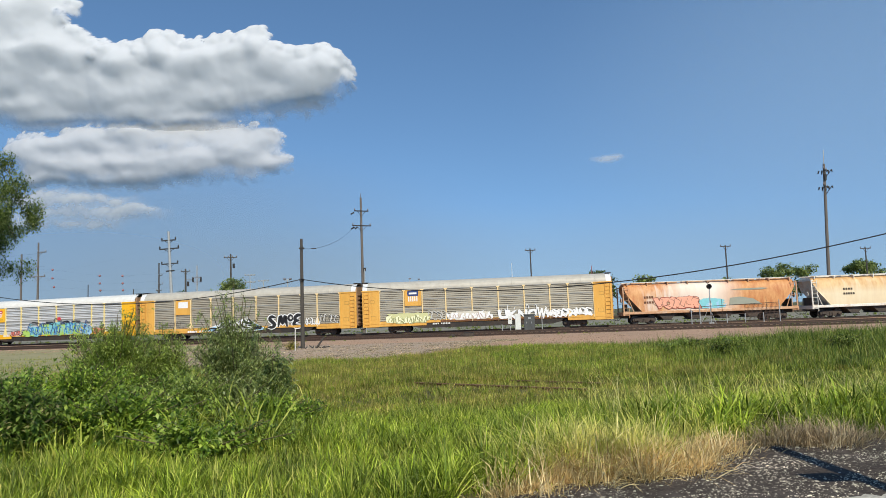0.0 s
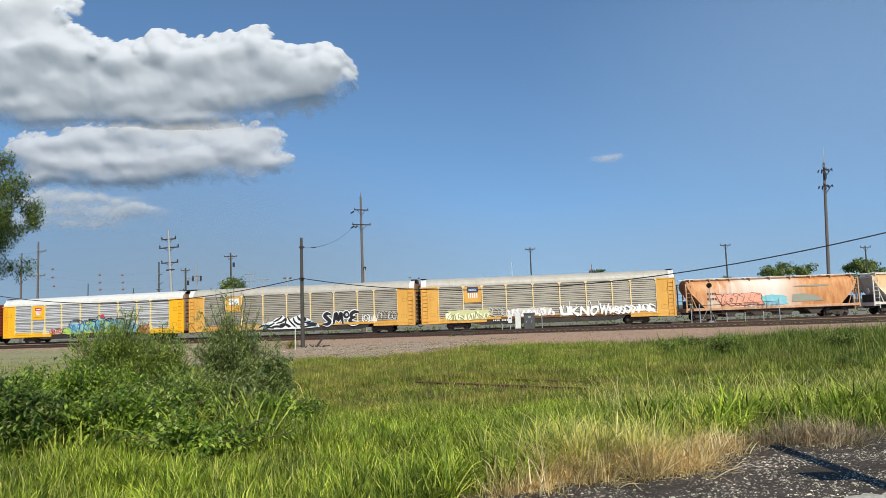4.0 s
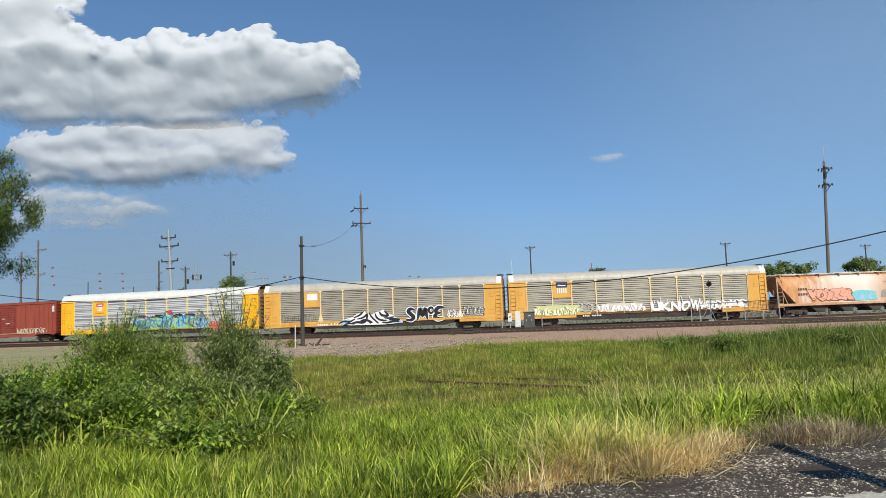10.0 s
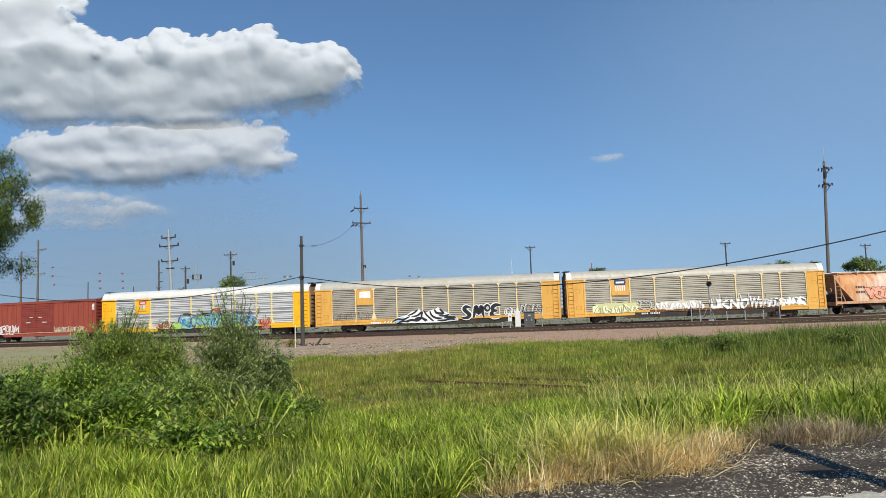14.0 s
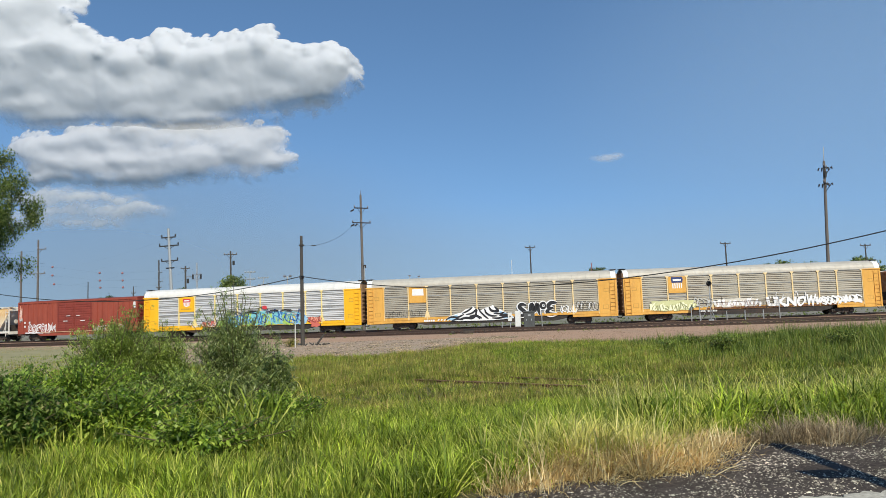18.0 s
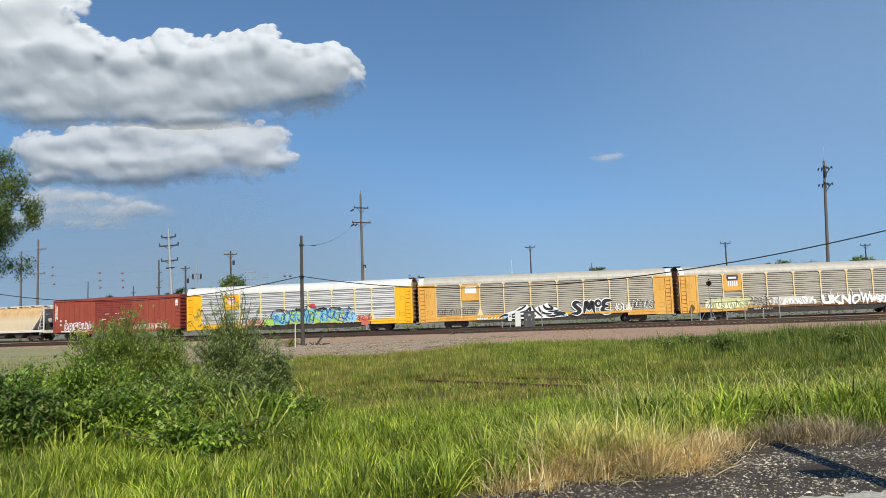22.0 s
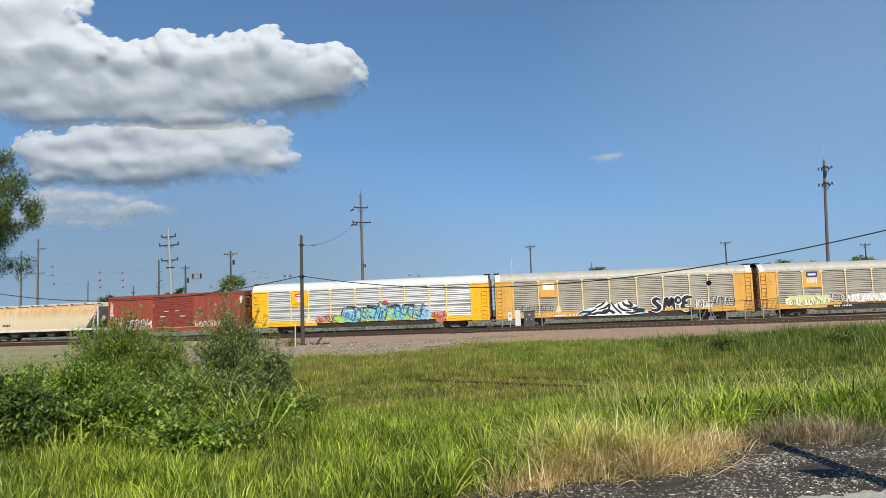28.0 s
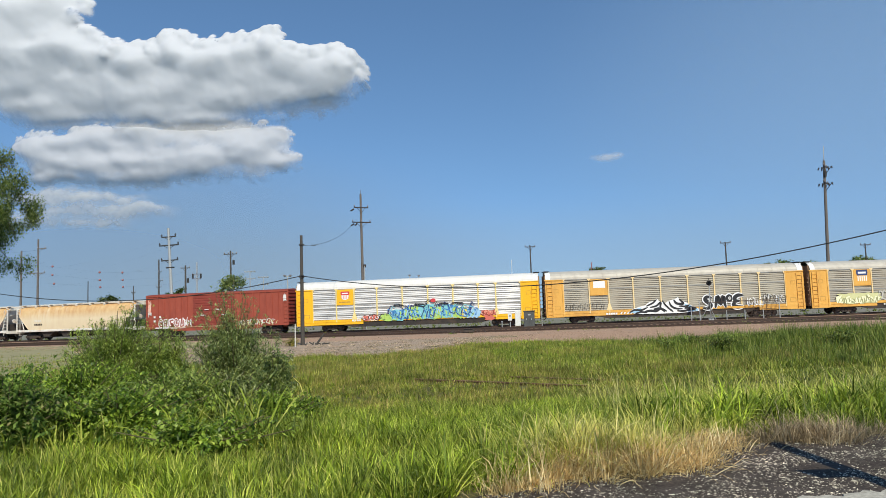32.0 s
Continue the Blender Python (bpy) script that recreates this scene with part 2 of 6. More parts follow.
M_ROOF_OLD = surface("dull_grey_roof_steel", (0.41, 0.38, 0.325), (0.51, 0.475, 0.41), 0.6, 1.5, metal=0.1, stain=(0.34, 0.28, 0.22), stain_amount=0.4)
M_ROOF_NEW = surface("white_roof_steel", (0.62, 0.60, 0.56), (0.72, 0.70, 0.66), 0.5, 1.5, stain=(0.55, 0.5, 0.45), stain_amount=0.3)
M_ROOF_END = surface("white_roof_end_paint", (0.66, 0.66, 0.66), (0.78, 0.78, 0.78), 0.5, 2, stain=(0.3, 0.25, 0.2))
# near-black tone carries the shade inside the cars
M_DARK_IN = surface("shaded_car_inside", (0.03, 0.025, 0.02), (0.05, 0.04, 0.035), 0.9, 3)
M_DECK = surface("black_flatcar_sill", (0.018, 0.016, 0.015), (0.04, 0.034, 0.03), 0.75, 3, stain=(0.10, 0.06, 0.035), stain_amount=0.5)
# hoppers and boxcar
M_RED = surface("oxide_red_paint", (0.26, 0.052, 0.032), (0.33, 0.075, 0.045), 0.7, 1.3, stain=(0.20, 0.05, 0.035), stain_amount=0.6, stain_scale=0.7, stretch=(1, 1, .4))
M_RED_DOOR = surface("dark_red_door_paint", (0.20, 0.035, 0.025), (0.26, 0.05, 0.035), 0.65, 1.6, stain=(0.14, 0.05, 0.04), stretch=(1, 1, .5))


def streaked(name, base, rust, rust2, amount, lo=0.35, hi=0.65, along="X", where=((0, 1), (1, 1))):
    """Pale paint with broad rust patches and streaks that run down."""
    m, t, b = nodes_of(name)
    patch = noise_node(t, 0.22, 4, 0.6, (1, 1, .55))
    streak = noise_node(t, 1.0, 5, 0.7, (2.6, 1, .28))
    s = t.nodes.new("ShaderNodeMath")
    s.operation = "MULTIPLY_ADD"
    t.links.new(streak, s.inputs[0])
    s.inputs[1].default_value = 0.45
    t.links.new(patch, s.inputs[2])
    f = ramp(t, ((lo, (0, 0, 0)), (hi, (amount,) * 3)), s.outputs[0])
    rc = ramp(t, ((0.35, rust), (0.65, rust2)), noise_node(t, 1.4, 5, 0.7, (1.6, 1, .5)))
    co, sp = t.nodes.new("ShaderNodeTexCoord"), t.nodes.new("ShaderNodeSeparateXYZ")
    t.links.new(co.outputs["Object"], sp.inputs[0])
    mr = t.nodes.new("ShaderNodeMapRange")
    mr.inputs["From Min"].default_value, mr.inputs["From Max"].default_value = (-9.4, 9.4) if along == "X" else (1.0, 4.5)
    t.links.new(sp.outputs[along], mr.inputs["Value"])
    f = mixed(t, f, ramp(t, [(p, (v, v, v)) for p, v in where], mr.outputs["Result"]), 1.0, "MULTIPLY")
    col = mixed(t, base, rc, f)
    t.links.new(col, b.inputs["Base Color"])
    b.inputs["Roughness"].default_value = 0.65
    return m


M_HOP_ORANGE = streaked("rust_streaked_hopper_paint", (0.74, 0.69, 0.62), (0.44, 0.16, 0.05), (0.60, 0.31, 0.12), 1.0, 0.42, 0.66, "X", ((.0, 1), (.22, .95), (.34, .35), (.52, .12), (.60, .55), (.7, 1), (.9, 1)))
M_HOP_WHITE = streaked("cream_hopper_paint", (0.74, 0.66, 0.48), (0.50, 0.26, 0.09), (0.62, 0.42, 0.19), 0.95, 0.38, 0.66, "Z", ((.0, .35), (.45, .3), (.7, .9), (.9, 1.0)))
M_HOP_TRIM = surface("chalky_white_trim", (0.62, 0.59, 0.53), (0.74, 0.72, 0.66), 0.7, 3, stain=(0.42, 0.22, 0.10), stain_amount=0.6, stain_scale=1.2)
M_HOP_TRIM_R = surface("rusty_trim", (0.40, 0.20, 0.10), (0.55, 0.34, 0.2), 0.75, 3, stain=(0.70, 0.6, 0.5), stain_amount=0.6, stain_scale=0.8)
M_POST_OLD = surface("pale_faded_post_paint", (0.70, 0.51, 0.24), (0.80, 0.63, 0.36), 0.6, 2.0, stain=(0.45, 0.27, 0.1), stain_amount=0.4)
M_POST_NEW = surface("pale_yellow_post_paint", (0.72, 0.56, 0.20), (0.80, 0.66, 0.30), 0.5, 2.0)
# dark tone stands in for shade along the deck lines and the eave
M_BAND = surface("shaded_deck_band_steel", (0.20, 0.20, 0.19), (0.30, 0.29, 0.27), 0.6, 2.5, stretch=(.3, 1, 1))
M_RUST = surface("dark_rust", (0.10, 0.045, 0.025), (0.18, 0.08, 0.04), 0.85, 4)
PAINTS = {}


def paint(name, rgb, rough=0.5):
    if name not in PAINTS:
        PAINTS[name] = surface(name, tuple(c * 0.88 for c in rgb), rgb, rough, 3.0)
    return PAINTS[name]


P_WHITE = paint("white_spray_paint", (0.80, 0.80, 0.80))
P_BLACK = paint("black_spray_paint", (0.02, 0.02, 0.022))
P_BLUE = paint("blue_spray_paint", (0.05, 0.20, 0.50))
P_SKY = paint("light_blue_spray_paint", (0.33, 0.55, 0.74))
P_CYAN = paint("turquoise_spray_paint", (0.22, 0.55, 0.60))
P_LIME = paint("lime_spray_paint", (0.42, 0.62, 0.14))
P_YELL = paint("yellow_spray_paint", (0.72, 0.58, 0.10))
P_PALE = paint("pale_yellow_spray_paint", (0.58, 0.58, 0.30))
P_RED = paint("red_spray_paint", (0.58, 0.05, 0.06))
P_CORAL = paint("coral_red_spray_paint", (0.60, 0.15, 0.11))
P_PINK = paint("salmon_spray_paint", (0.78, 0.38, 0.26))
P_TEAL = paint("grey_green_patch_tone", (0.30, 0.31, 0.25))
P_STENCIL = paint("white_stencil_paint", (0.70, 0.70, 0.68))
P_NAVY = paint("navy_decal_paint", (0.03, 0.05, 0.16))

G_FIELD = foliage("meadow_grass", (0.09, 0.14, 0.016), (0.315, 0.39, 0.045), (0.56, 0.54, 0.16), 0.22)
G_LIME = foliage("bright_grass", (0.11, 0.18, 0.014), (0.38, 0.50, 0.045), (0.60, 0.66, 0.15), 0.22)
G_FARLIME = foliage("far_bright_grass", (0.105, 0.165, 0.018), (0.31, 0.395, 0.045), (0.50, 0.52, 0.14), 0.2)
G_BANK = foliage("bank_grass", (0.075, 0.12, 0.018), (0.175, 0.24, 0.036), (0.34, 0.35, 0.11), 0.22)
G_DULL = foliage("seeding_grass", (0.24, 0.24, 0.05), (0.41, 0.385, 0.105), (0.46, 0.33, 0.17), 0.4)
G_DRY = foliage("dry_straw_grass", (0.46, 0.32, 0.14), (0.86, 0.67, 0.35), (0.90, 0.80, 0.52), 0.4, vary=0.5)
G_DEAD = foliage("grey_dead_stalks", (0.25, 0.185, 0.115), (0.52, 0.41, 0.27), (0.72, 0.61, 0.44), 0.3, vary=0.6)
G_YELLOW = foliage("yellowing_grass", (0.50, 0.50, 0.11), (0.76, 0.70, 0.21), (0.86, 0.77, 0.38), 0.35, vary=0.5)
G_BUSH = foliage("willow_leaves", (0.14, 0.21, 0.035), (0.46, 0.57, 0.12), (0.54, 0.61, 0.20), rough=0.42, vary=0.6, spec=0.6)
G_BUSH2 = foliage("grey_willow_leaves", (0.14, 0.20, 0.06), (0.44, 0.51, 0.18), (0.54, 0.57, 0.30), rough=0.4, vary=0.6, spec=0.65)
G_WEED = foliage("broad_weed_leaves", (0.11, 0.20, 0.025), (0.42, 0.57, 0.08), (0.54, 0.64, 0.15), rough=0.45, vary=0.85, spec=0.5)
G_DARKWEED = foliage("dark_weed_leaves", (0.13, 0.22, 0.05), (0.31, 0.44, 0.10), (0.40, 0.38, 0.2))
G_TREE = foliage("elm_leaves", (0.07, 0.11, 0.03), (0.13, 0.18, 0.05), (0.22, 0.25, 0.09))
# brighter copy of the elm leaves, sunlight put into the colour
G_ELM = foliage("elm_leaves_sunlit", (0.08, 0.125, 0.03), (0.21, 0.275, 0.07), (0.34, 0.39, 0.15))
# far leaves are paler: distance haze is mixed into their colour
G_FAR = foliage("hazed_tree_leaves", (0.19, 0.26, 0.10), (0.31, 0.37, 0.15))
M_TWIG = surface("brown_twig_bark", (0.075, 0.065, 0.03), (0.14, 0.12, 0.055), 0.9, 8, stretch=(4, 4, 1))

# ================================================================ ground


def axis(near, step, far, grow):
    """Coordinates that are dense near 0 and coarse far out."""
    a = list(np.arange(0, near, step))
    while a[-1] < far:
        a.append(a[-1] + max(step, (a[-1] - near + step) * grow))
    return np.array(a)


def ground_sheet():
    xp = axis(45, 1.0, 3200, 0.35)
    xs = np.concatenate([-xp[::-1], xp[1:]])
    yp = axis(100, 1.0, 3400, 0.35)
    ys = np.concatenate([-axis(6, 2.0, 2500, 0.5)[::-1], yp[1:]])
    X, Y = np.meshgrid(xs, ys)
    Z = ground_z(X, Y)
    g = Geo().sheet([[(X[i, j], Y[i, j], Z[i, j]) for j in range(len(xs))] for i in range(len(ys))])
    solid("ground", g, M_SOIL, "flat grassy field soil reaching the horizon", kind="structure", soft=True)


def strip(name, s0, s1, d0, d1, lift, material, label, ds=2.0, nd=24, edge=None):
    """A sheet that follows the train's arc from s0 to s1, from d0 to d1 metres in front of its centre."""
    rows = []
    for s in np.arange(s0, s1 + 0.1, ds):
        e1 = d1 if edge is None else edge(s)
        row = []
        for k in range(nd + 1):
            p, _ = arc(s, RC + d0 + (e1 - d0) * k / nd)
            row.append((p.x, p.y, float(ground_z(p.x, p.y)) + lift))
        rows.append(row)
    return solid(name, Geo().sheet(rows), material, label, kind="structure", soft=True)


def apron_edge(s):
    """How far the stony apron reaches from the track towards the viewer, at arc length s."""
    s = np.asarray(s, float)
    e = np.interp(s, [-30, -10, -7, -1, 1.5, 3.6, 4.4, 5.6, 8, 11, 14.5, 18, 24, 40], [22, 42, 53, 45, 45, 43, 40, 37, 36, 36.6, 39.5, 39, 38, 38])
    return e + 0.5 * np.sin(s * 0.7) + 0.35 * np.sin(s * 1.9)


def ballast_edge(s):
    return float(apron_edge(s))


def gravel_edge(s):
    """Outer edge of the grey gravel, which thins out to a point eastwards."""
    return float(min(apron_edge(s), 24 + 30 * smooth(9, -2, s))) + .15


ground_sheet()
strip("ballast", -150, 60, -4.0, 30, 0.03, M_BALLAST, "pinkish crushed-stone ballast apron beside the tracks", edge=ballast_edge, nd=40, ds=1.0)
strip("gravel_wedge", -22, 8, 23.6, 30, 0.036, M_GRAVEL, "grey gravel apron below the pinkish ballast", edge=gravel_edge, nd=24, ds=1.0)


def verge():
    """Dry earth west of the stony apron; its east side runs slantwise."""
    rows = []
    for k in range(25):
        d = 16 + 2.0 * k
        east = -5 - (64 - d) * 0.3 + .5 * math.sin(d)
        row = []
        for q in range(41):
            p, _ = arc(-75 + (east + 75) * q / 40, RC + d)
            row.append((p.x, p.y, float(ground_z(p.x, p.y)) + 0.045))
        rows.append(row)
    solid("dry_verge", Geo().sheet(rows), M_TAN, "pale dry earth verge with thin grass", kind="structure", soft=True)


verge()
strip("yard_floor", -190, 130, -60, -4.2, 0.02, surface("grey_yard_gravel", (0.17, 0.155, 0.12), (0.25, 0.23, 0.175), 0.95, 3, stain=(0.09, 0.12, 0.035), stain_amount=0.9, stain_scale=0.1, stretch=(.3, 1.5, 1)),
      "pale gravel yard with weeds behind the train", ds=4, nd=12)

# asphalt edge, west to east
EDGE_X = [-1.6, -0.4, 0.3, 0.65, 1.05, 1.5, 2.0, 2.4, 2.85, 3.5, 4.2, 5.4, 9.0, 30.0, 400.0]
EDGE_Y = [4.5, 5.9, 6.42, 6.55, 6.88, 7.04, 7.06, 7.18, 7.92, 8.25, 8.35, 8.55, 9.2, 12.5, 70.0]


def asphalt_edge(x):
    return np.interp(x, EDGE_X, EDGE_Y)


def asphalt():
    xs = np.concatenate([np.arange(-1.6, 6.0, 0.1), np.arange(6, 30, 1.0), np.arange(30, 401, 20.0)])
    rows = []
    for x in xs:
        e = float(asphalt_edge(x)) + 0.05 * math.sin(x * 9) + 0.035 * math.sin(x * 23 + 1)
        near = -6.0
        rows.append([(x, near + (e - .08 - near) * k / 11 if k < 12 else e, 0.205 - (0.03 if k == 12 else 0)) for k in range(13)])
    solid("road", Geo().sheet(rows), M_ASPHALT, "dark worn asphalt roadside with loose stones", kind="structure")
    # pale concrete edge in the foreground
    g = Geo()
    r = random.Random(6)
    rim = [(k * .05, 6.07 + .03 * math.sin(k * 1.7) + .025 * math.sin(k * .61) + r.uniform(-.02, .02)) for k in range(121)]
    g.sheet([[(x, 5.2, .19), (x, 5.2, .222), (x, 5.75, .223), (x, e - .03, .22 + r.uniform(-.004, .004)), (x + r.uniform(-.02, .02), e, .196)] for x, e in rim])
    me = fix_normals(g.mesh("concrete_edge", M_CONCRETE))
    ob = tagged(new("concrete_edge", me), "pale concrete slab edge on the asphalt", kind="structure")
    ob.matrix_basis = pose(2.7, -0.28, 0, 0, 0, 9.5)


asphalt()


def pebbles():
    r = np.random.RandomState(5)
    t = np.array([(-.5, -.35, 0), (.5, -.3, 0), (.45, .4, 0), (-.4, .35, 0), (-.2, -.1, .5), (.25, .12, .42)])
    f = [(0, 1, 5), (0, 5, 4), (1, 2, 5), (2, 3, 4), (2, 4, 5), (3, 0, 4)]
    # light chips on the asphalt
    x, y = r.uniform(0.2, 7.5, 60000), r.uniform(5.6, 9.2, 60000)
    clump = bumps(x, y, 0.9, 8)
    ok = (y < asphalt_edge(x) - 0.1) & (.5 * clump + r.uniform(-.6, .9, len(x)) > 0.34)
    x, y = x[ok], y[ok]
    n = len(x)
    s = r.uniform(0.006, 0.021, n) * np.where(r.rand(n) < .06, 1.8, 1.0)
    sc = np.stack([s * r.uniform(.8, 1.5, n), s, s * r.uniform(.5, .9, n)], 1)
    pos = np.stack([x, y, np.full(n, 0.204)], 1)
    m = foliage("pale_stone_chips", (0.14, 0.125, 0.115), (0.45, 0.42, 0.39), (0.78, 0.75, 0.7), 0.0, 0.9)
    tagged(new("road_gravel", scatter("road_gravel", t, f, pos, turn_matrices(r.uniform(0, 6.3, n), r.uniform(-.3, .3, n), r.uniform(0, 6.3, n)), sc, m)),
           "loose pale stone chips on the asphalt", "gravel", kind="stuff")
    # coarser stones on the apron: few on the pinkish band, many on the grey wedge
    pink = foliage("ballast_stones", (0.22, 0.14, 0.10), (0.42, 0.28, 0.20), (0.55, 0.44, 0.35), 0.0, 0.95)
    grey = foliage("gravel_stones", (0.17, 0.13, 0.095), (0.41, 0.315, 0.235), (0.56, 0.47, 0.37), 0.0, 0.95)
    for name, label, m, n, s0, s1, inner, outer, k0, k1 in (
            ("ballast_stones", "loose pinkish ballast stones beside the tracks", pink, 17000, -45, 34, lambda v: 13.5, ballast_edge, .035, .085),
            ("gravel_stones", "loose grey gravel stones below the ballast", grey, 22000, -24, 8, lambda v: 23.0, lambda v: gravel_edge(v) + .8, .04, .11)):
        s = r.uniform(s0, s1, n)
        u = r.rand(n) ** .7
        i0, e = np.array([inner(v) for v in s]), np.array([outer(v) for v in s])
        d = i0 + (e - i0) * u
        ok = e > i0 + .5
        s, d = s[ok], d[ok]
        n = len(s)
        a = TH + s / RS
        x, y = CX + (RC + d) * np.sin(a), CY - (RC + d) * np.cos(a)
        k = r.uniform(k0, k1, n)
        sc = np.stack([k * 1.2, k, k * .8], 1)
        pos = np.stack([x, y, ground_z(x, y) + 0.025], 1)
        tagged(new(name, scatter(name, t, f, pos, turn_matrices(r.uniform(0, 6.3, n), r.uniform(-.5, .5, n), r.uniform(0, 6.3, n)), sc, m)), label, "gravel", kind="stuff")


pebbles()

# ================================================================ tracks
RAIL = [(-.075, -.185), (.075, -.185), (.075, -.165), (.012, -.14), (.012, -.045), (.036, -.03), (.036, -.004), (.03, 0), (-.03, 0), (-.036, -.004), (-.036, -.03), (-.012, -.045), (-.012, -.14), (-.075, -.165)]


def track(place, s0, s1, name, label, steel=None):
    """Two rails on cross ties. place(s) gives the centre at rail height and the heading."""
    tr = thing(name, label, "railway track", kind="structure")
    for side in (-0.7525, 0.7525):
        g = Geo()
        rings = []
        for s in np.arange(s0, s1 + 0.1, 3.0):
            p, a = place(s)
            nx, ny = -math.sin(a), math.cos(a)
            rings.append([(p.x + nx * (side + q), p.y + ny * (side + q), p.z + z) for q, z in RAIL + RAIL[:1]])
        g.sheet(rings)
        part("rail", g, steel or M_RAIL, tr)
    g = Geo()
    r = random.Random(3)
    for s in np.arange(s0, s1, 0.56):
        p, a = place(s)
        a += r.uniform(-.02, .02)
        c, w = math.cos(a), math.sin(a)
        e = r.uniform(-.06, .06)
        pts = [(u, v, z) for u in (-.115, .115) for v in (-1.3 + e, 1.3 + e) for z in (-.36, -.185 + r.uniform(-.012, .0))]
        g.add([(p.x + u * c - v * w, p.y + u * w + v * c, p.z + z) for u, v, z in pts],
              [(0, 1, 3, 2), (4, 6, 7, 5), (0, 4, 5, 1), (2, 3, 7, 6), (0, 2, 6, 4), (1, 5, 7, 3)])
    tagged(part("cross_ties", g, M_TIE, tr), kind="stuff")
    return tr


def line(x0, y0, slope, z, bow=0.0):
    a = math.atan(slope)
    return lambda s: (Vector((x0 + s * math.cos(a) - bow * s * s * math.sin(a), y0 + s * math.sin(a) + bow * s * s * math.cos(a), z)), a + 2 * bow * s)


track(lambda s: arc(s), -170, 100, "main_track", "rusty rails on dark ties under the moving train")
track(line(0.0, 73.9, -0.145, -0.05, 0.0009), -80, 60, "middle_track", "rusty rails on weathered ties between the other tracks")
track(line(0.0, 69.4, -0.190, -0.17, 0.0006), -75, 40, "near_track", "rusty rails on weathered ties along the ballast")
track(line(1.81, 21.35, -0.77, -0.258), -3.1, 3.1, "disused_track", "disused rusty rails sunk in tall grass", surface("flaking_rail_rust", (0.10, 0.055, 0.03), (0.22, 0.13, 0.07), 0.85, 6))


def switch_gear():
    """Low throw gear beside the near rails."""
    sw = thing("switch_machine", "dark low switch machine with rods beside the rails", "switch machine", pose(2.2, 67.7, -0.32, 0, 0, -10))
    part("housing", Geo().box(-.55, .45, -.25, .25, 0.02, .34, .05), M_GRIME, sw)
    part("lid", Geo().box(-.5, .4, -.28, .28, .34, .40, .02), M_BLACK, sw)
    for x in (-1.5, -0.8, 0.75, 1.5):
        part("rod", Geo().tube([(x, -.5, .08), (x, 1.2, .1)], .03, 6), M_GRIME, sw)
    part("lever_stand", Geo().box(-1.65, -1.35, -.6, -.3, 0, .28, .04), M_GRIME, sw)
    part("target_stem", Geo().tube([(1.55, -.45, 0), (1.55, -.45, .45)], .025, 6), M_BLACK, sw)


switch_gear()

# ================================================================ the train
CARS = []           # (thing, arc offset of its middle, radius offset)
AXLES = []          # (wheelset, x in the truck, wheel radius)


def wheelset_mesh(r):
    g = Geo()
    for y in (-.75, .75):
        o = .07 if y > 0 else -.07
        prof = [(y - o, r + .025), (y - o * .45, r + .025), (y - o * .3, r), (y + o, r - .006), (y + o, r - .07), (y + o * .3, r - .09), (y + o * .3, .14), (y + o * .9, .12), (y + o * .9, 0)]
        n = 24
        rings = [[(q * math.cos(2 * math.pi * k / n), yy, q * math.sin(2 * math.pi * k / n)) for yy, q in prof] for k in range(n + 1)]
        g.sheet(rings)
        # holes in the plate show the turn
        for k in range(4):
            w = math.pi * k / 2
            cx, cz = .62 * r * math.cos(w), .62 * r * math.sin(w)
            g.box(cx - .04, cx + .04, min(y + o * .3, y + o * .42), max(y + o * .3, y + o * .42), cz - .04, cz + .04)
    g.tube([(0, -.95, 0), (0, .95, 0)], .075, 10)
    return fix_normals(g.mesh("wheelset", M_WHEEL))


WHEELSET = {}
TRUCK_GEO = {}


def truck(car, x, r=0.42, base=0.89):
    if r not in WHEELSET:
        WHEELSET[r] = wheelset_mesh(r)
        g = Geo()
        for y in (-1.0, 1.0):
            side = [(-1.2, r - .12), (-.95, r - .16), (-.7, r - .02), (-.45, .17), (.45, .17), (.7, r - .02), (.95, r - .16), (1.2, r - .12), (1.2, r + .14),
                    (.7, r + .24), (.4, r + .30), (-.4, r + .30), (-.7, r + .24), (-1.2, r + .14)]
            g.slab(side, y - .07, y + .07)
            for s in (-1, 1):
                g.box(s * base - .13, s * base + .13, y - .14, y + .14, r - .12, r + .12, .03)
            for k in (-.16, .0, .16):
                g.tube([(k, y * 1.08, .22), (k, y * 1.08, r + .12)], .055, 8)
        g.box(-.22, .22, -1.1, 1.1, r - .02, r + .28, .04)
        TRUCK_GEO[r] = fix_normals(g.mesh("side_frames", M_GRIME))
    tk = part("truck", Geo().box(-.45, .45, -.4, .4, r + .26, r + .36, .02), M_BLACK, car, at=(x, 0, 0))
    part("side_frames", TRUCK_GEO[r], None, tk)
    for s in (-1, 1):
        ws = part("wheelset", WHEELSET[r], None, tk, at=(s * base, 0, r))
        AXLES.append((ws, s * base, r))
    return tk


def coupler(car, x, sgn):
    g = Geo()
    g.box(min(x, x + sgn * .62), max(x, x + sgn * .62), -.09, .09, .78, .98, .02)
    g.box(min(x + sgn * .45, x + sgn * .78), max(x + sgn * .45, x + sgn * .78), -.17, .12, .74, 1.02, .04)
    part("coupler", g, M_GRIME, car)
    part("air_hose", Geo().tube([(x, -.45, .8), (x + sgn * .25, -.5, .5), (x + sgn * .55, -.35, .45), (x + sgn * .7, -.2, .6)], .03, 6), M_CABLE, car)


def car_empty(name, label, category, off, group=""):
    ob = thing(name, label, category, group=group)
    CARS.append((ob, off))
    return ob


GLYPHS = {}


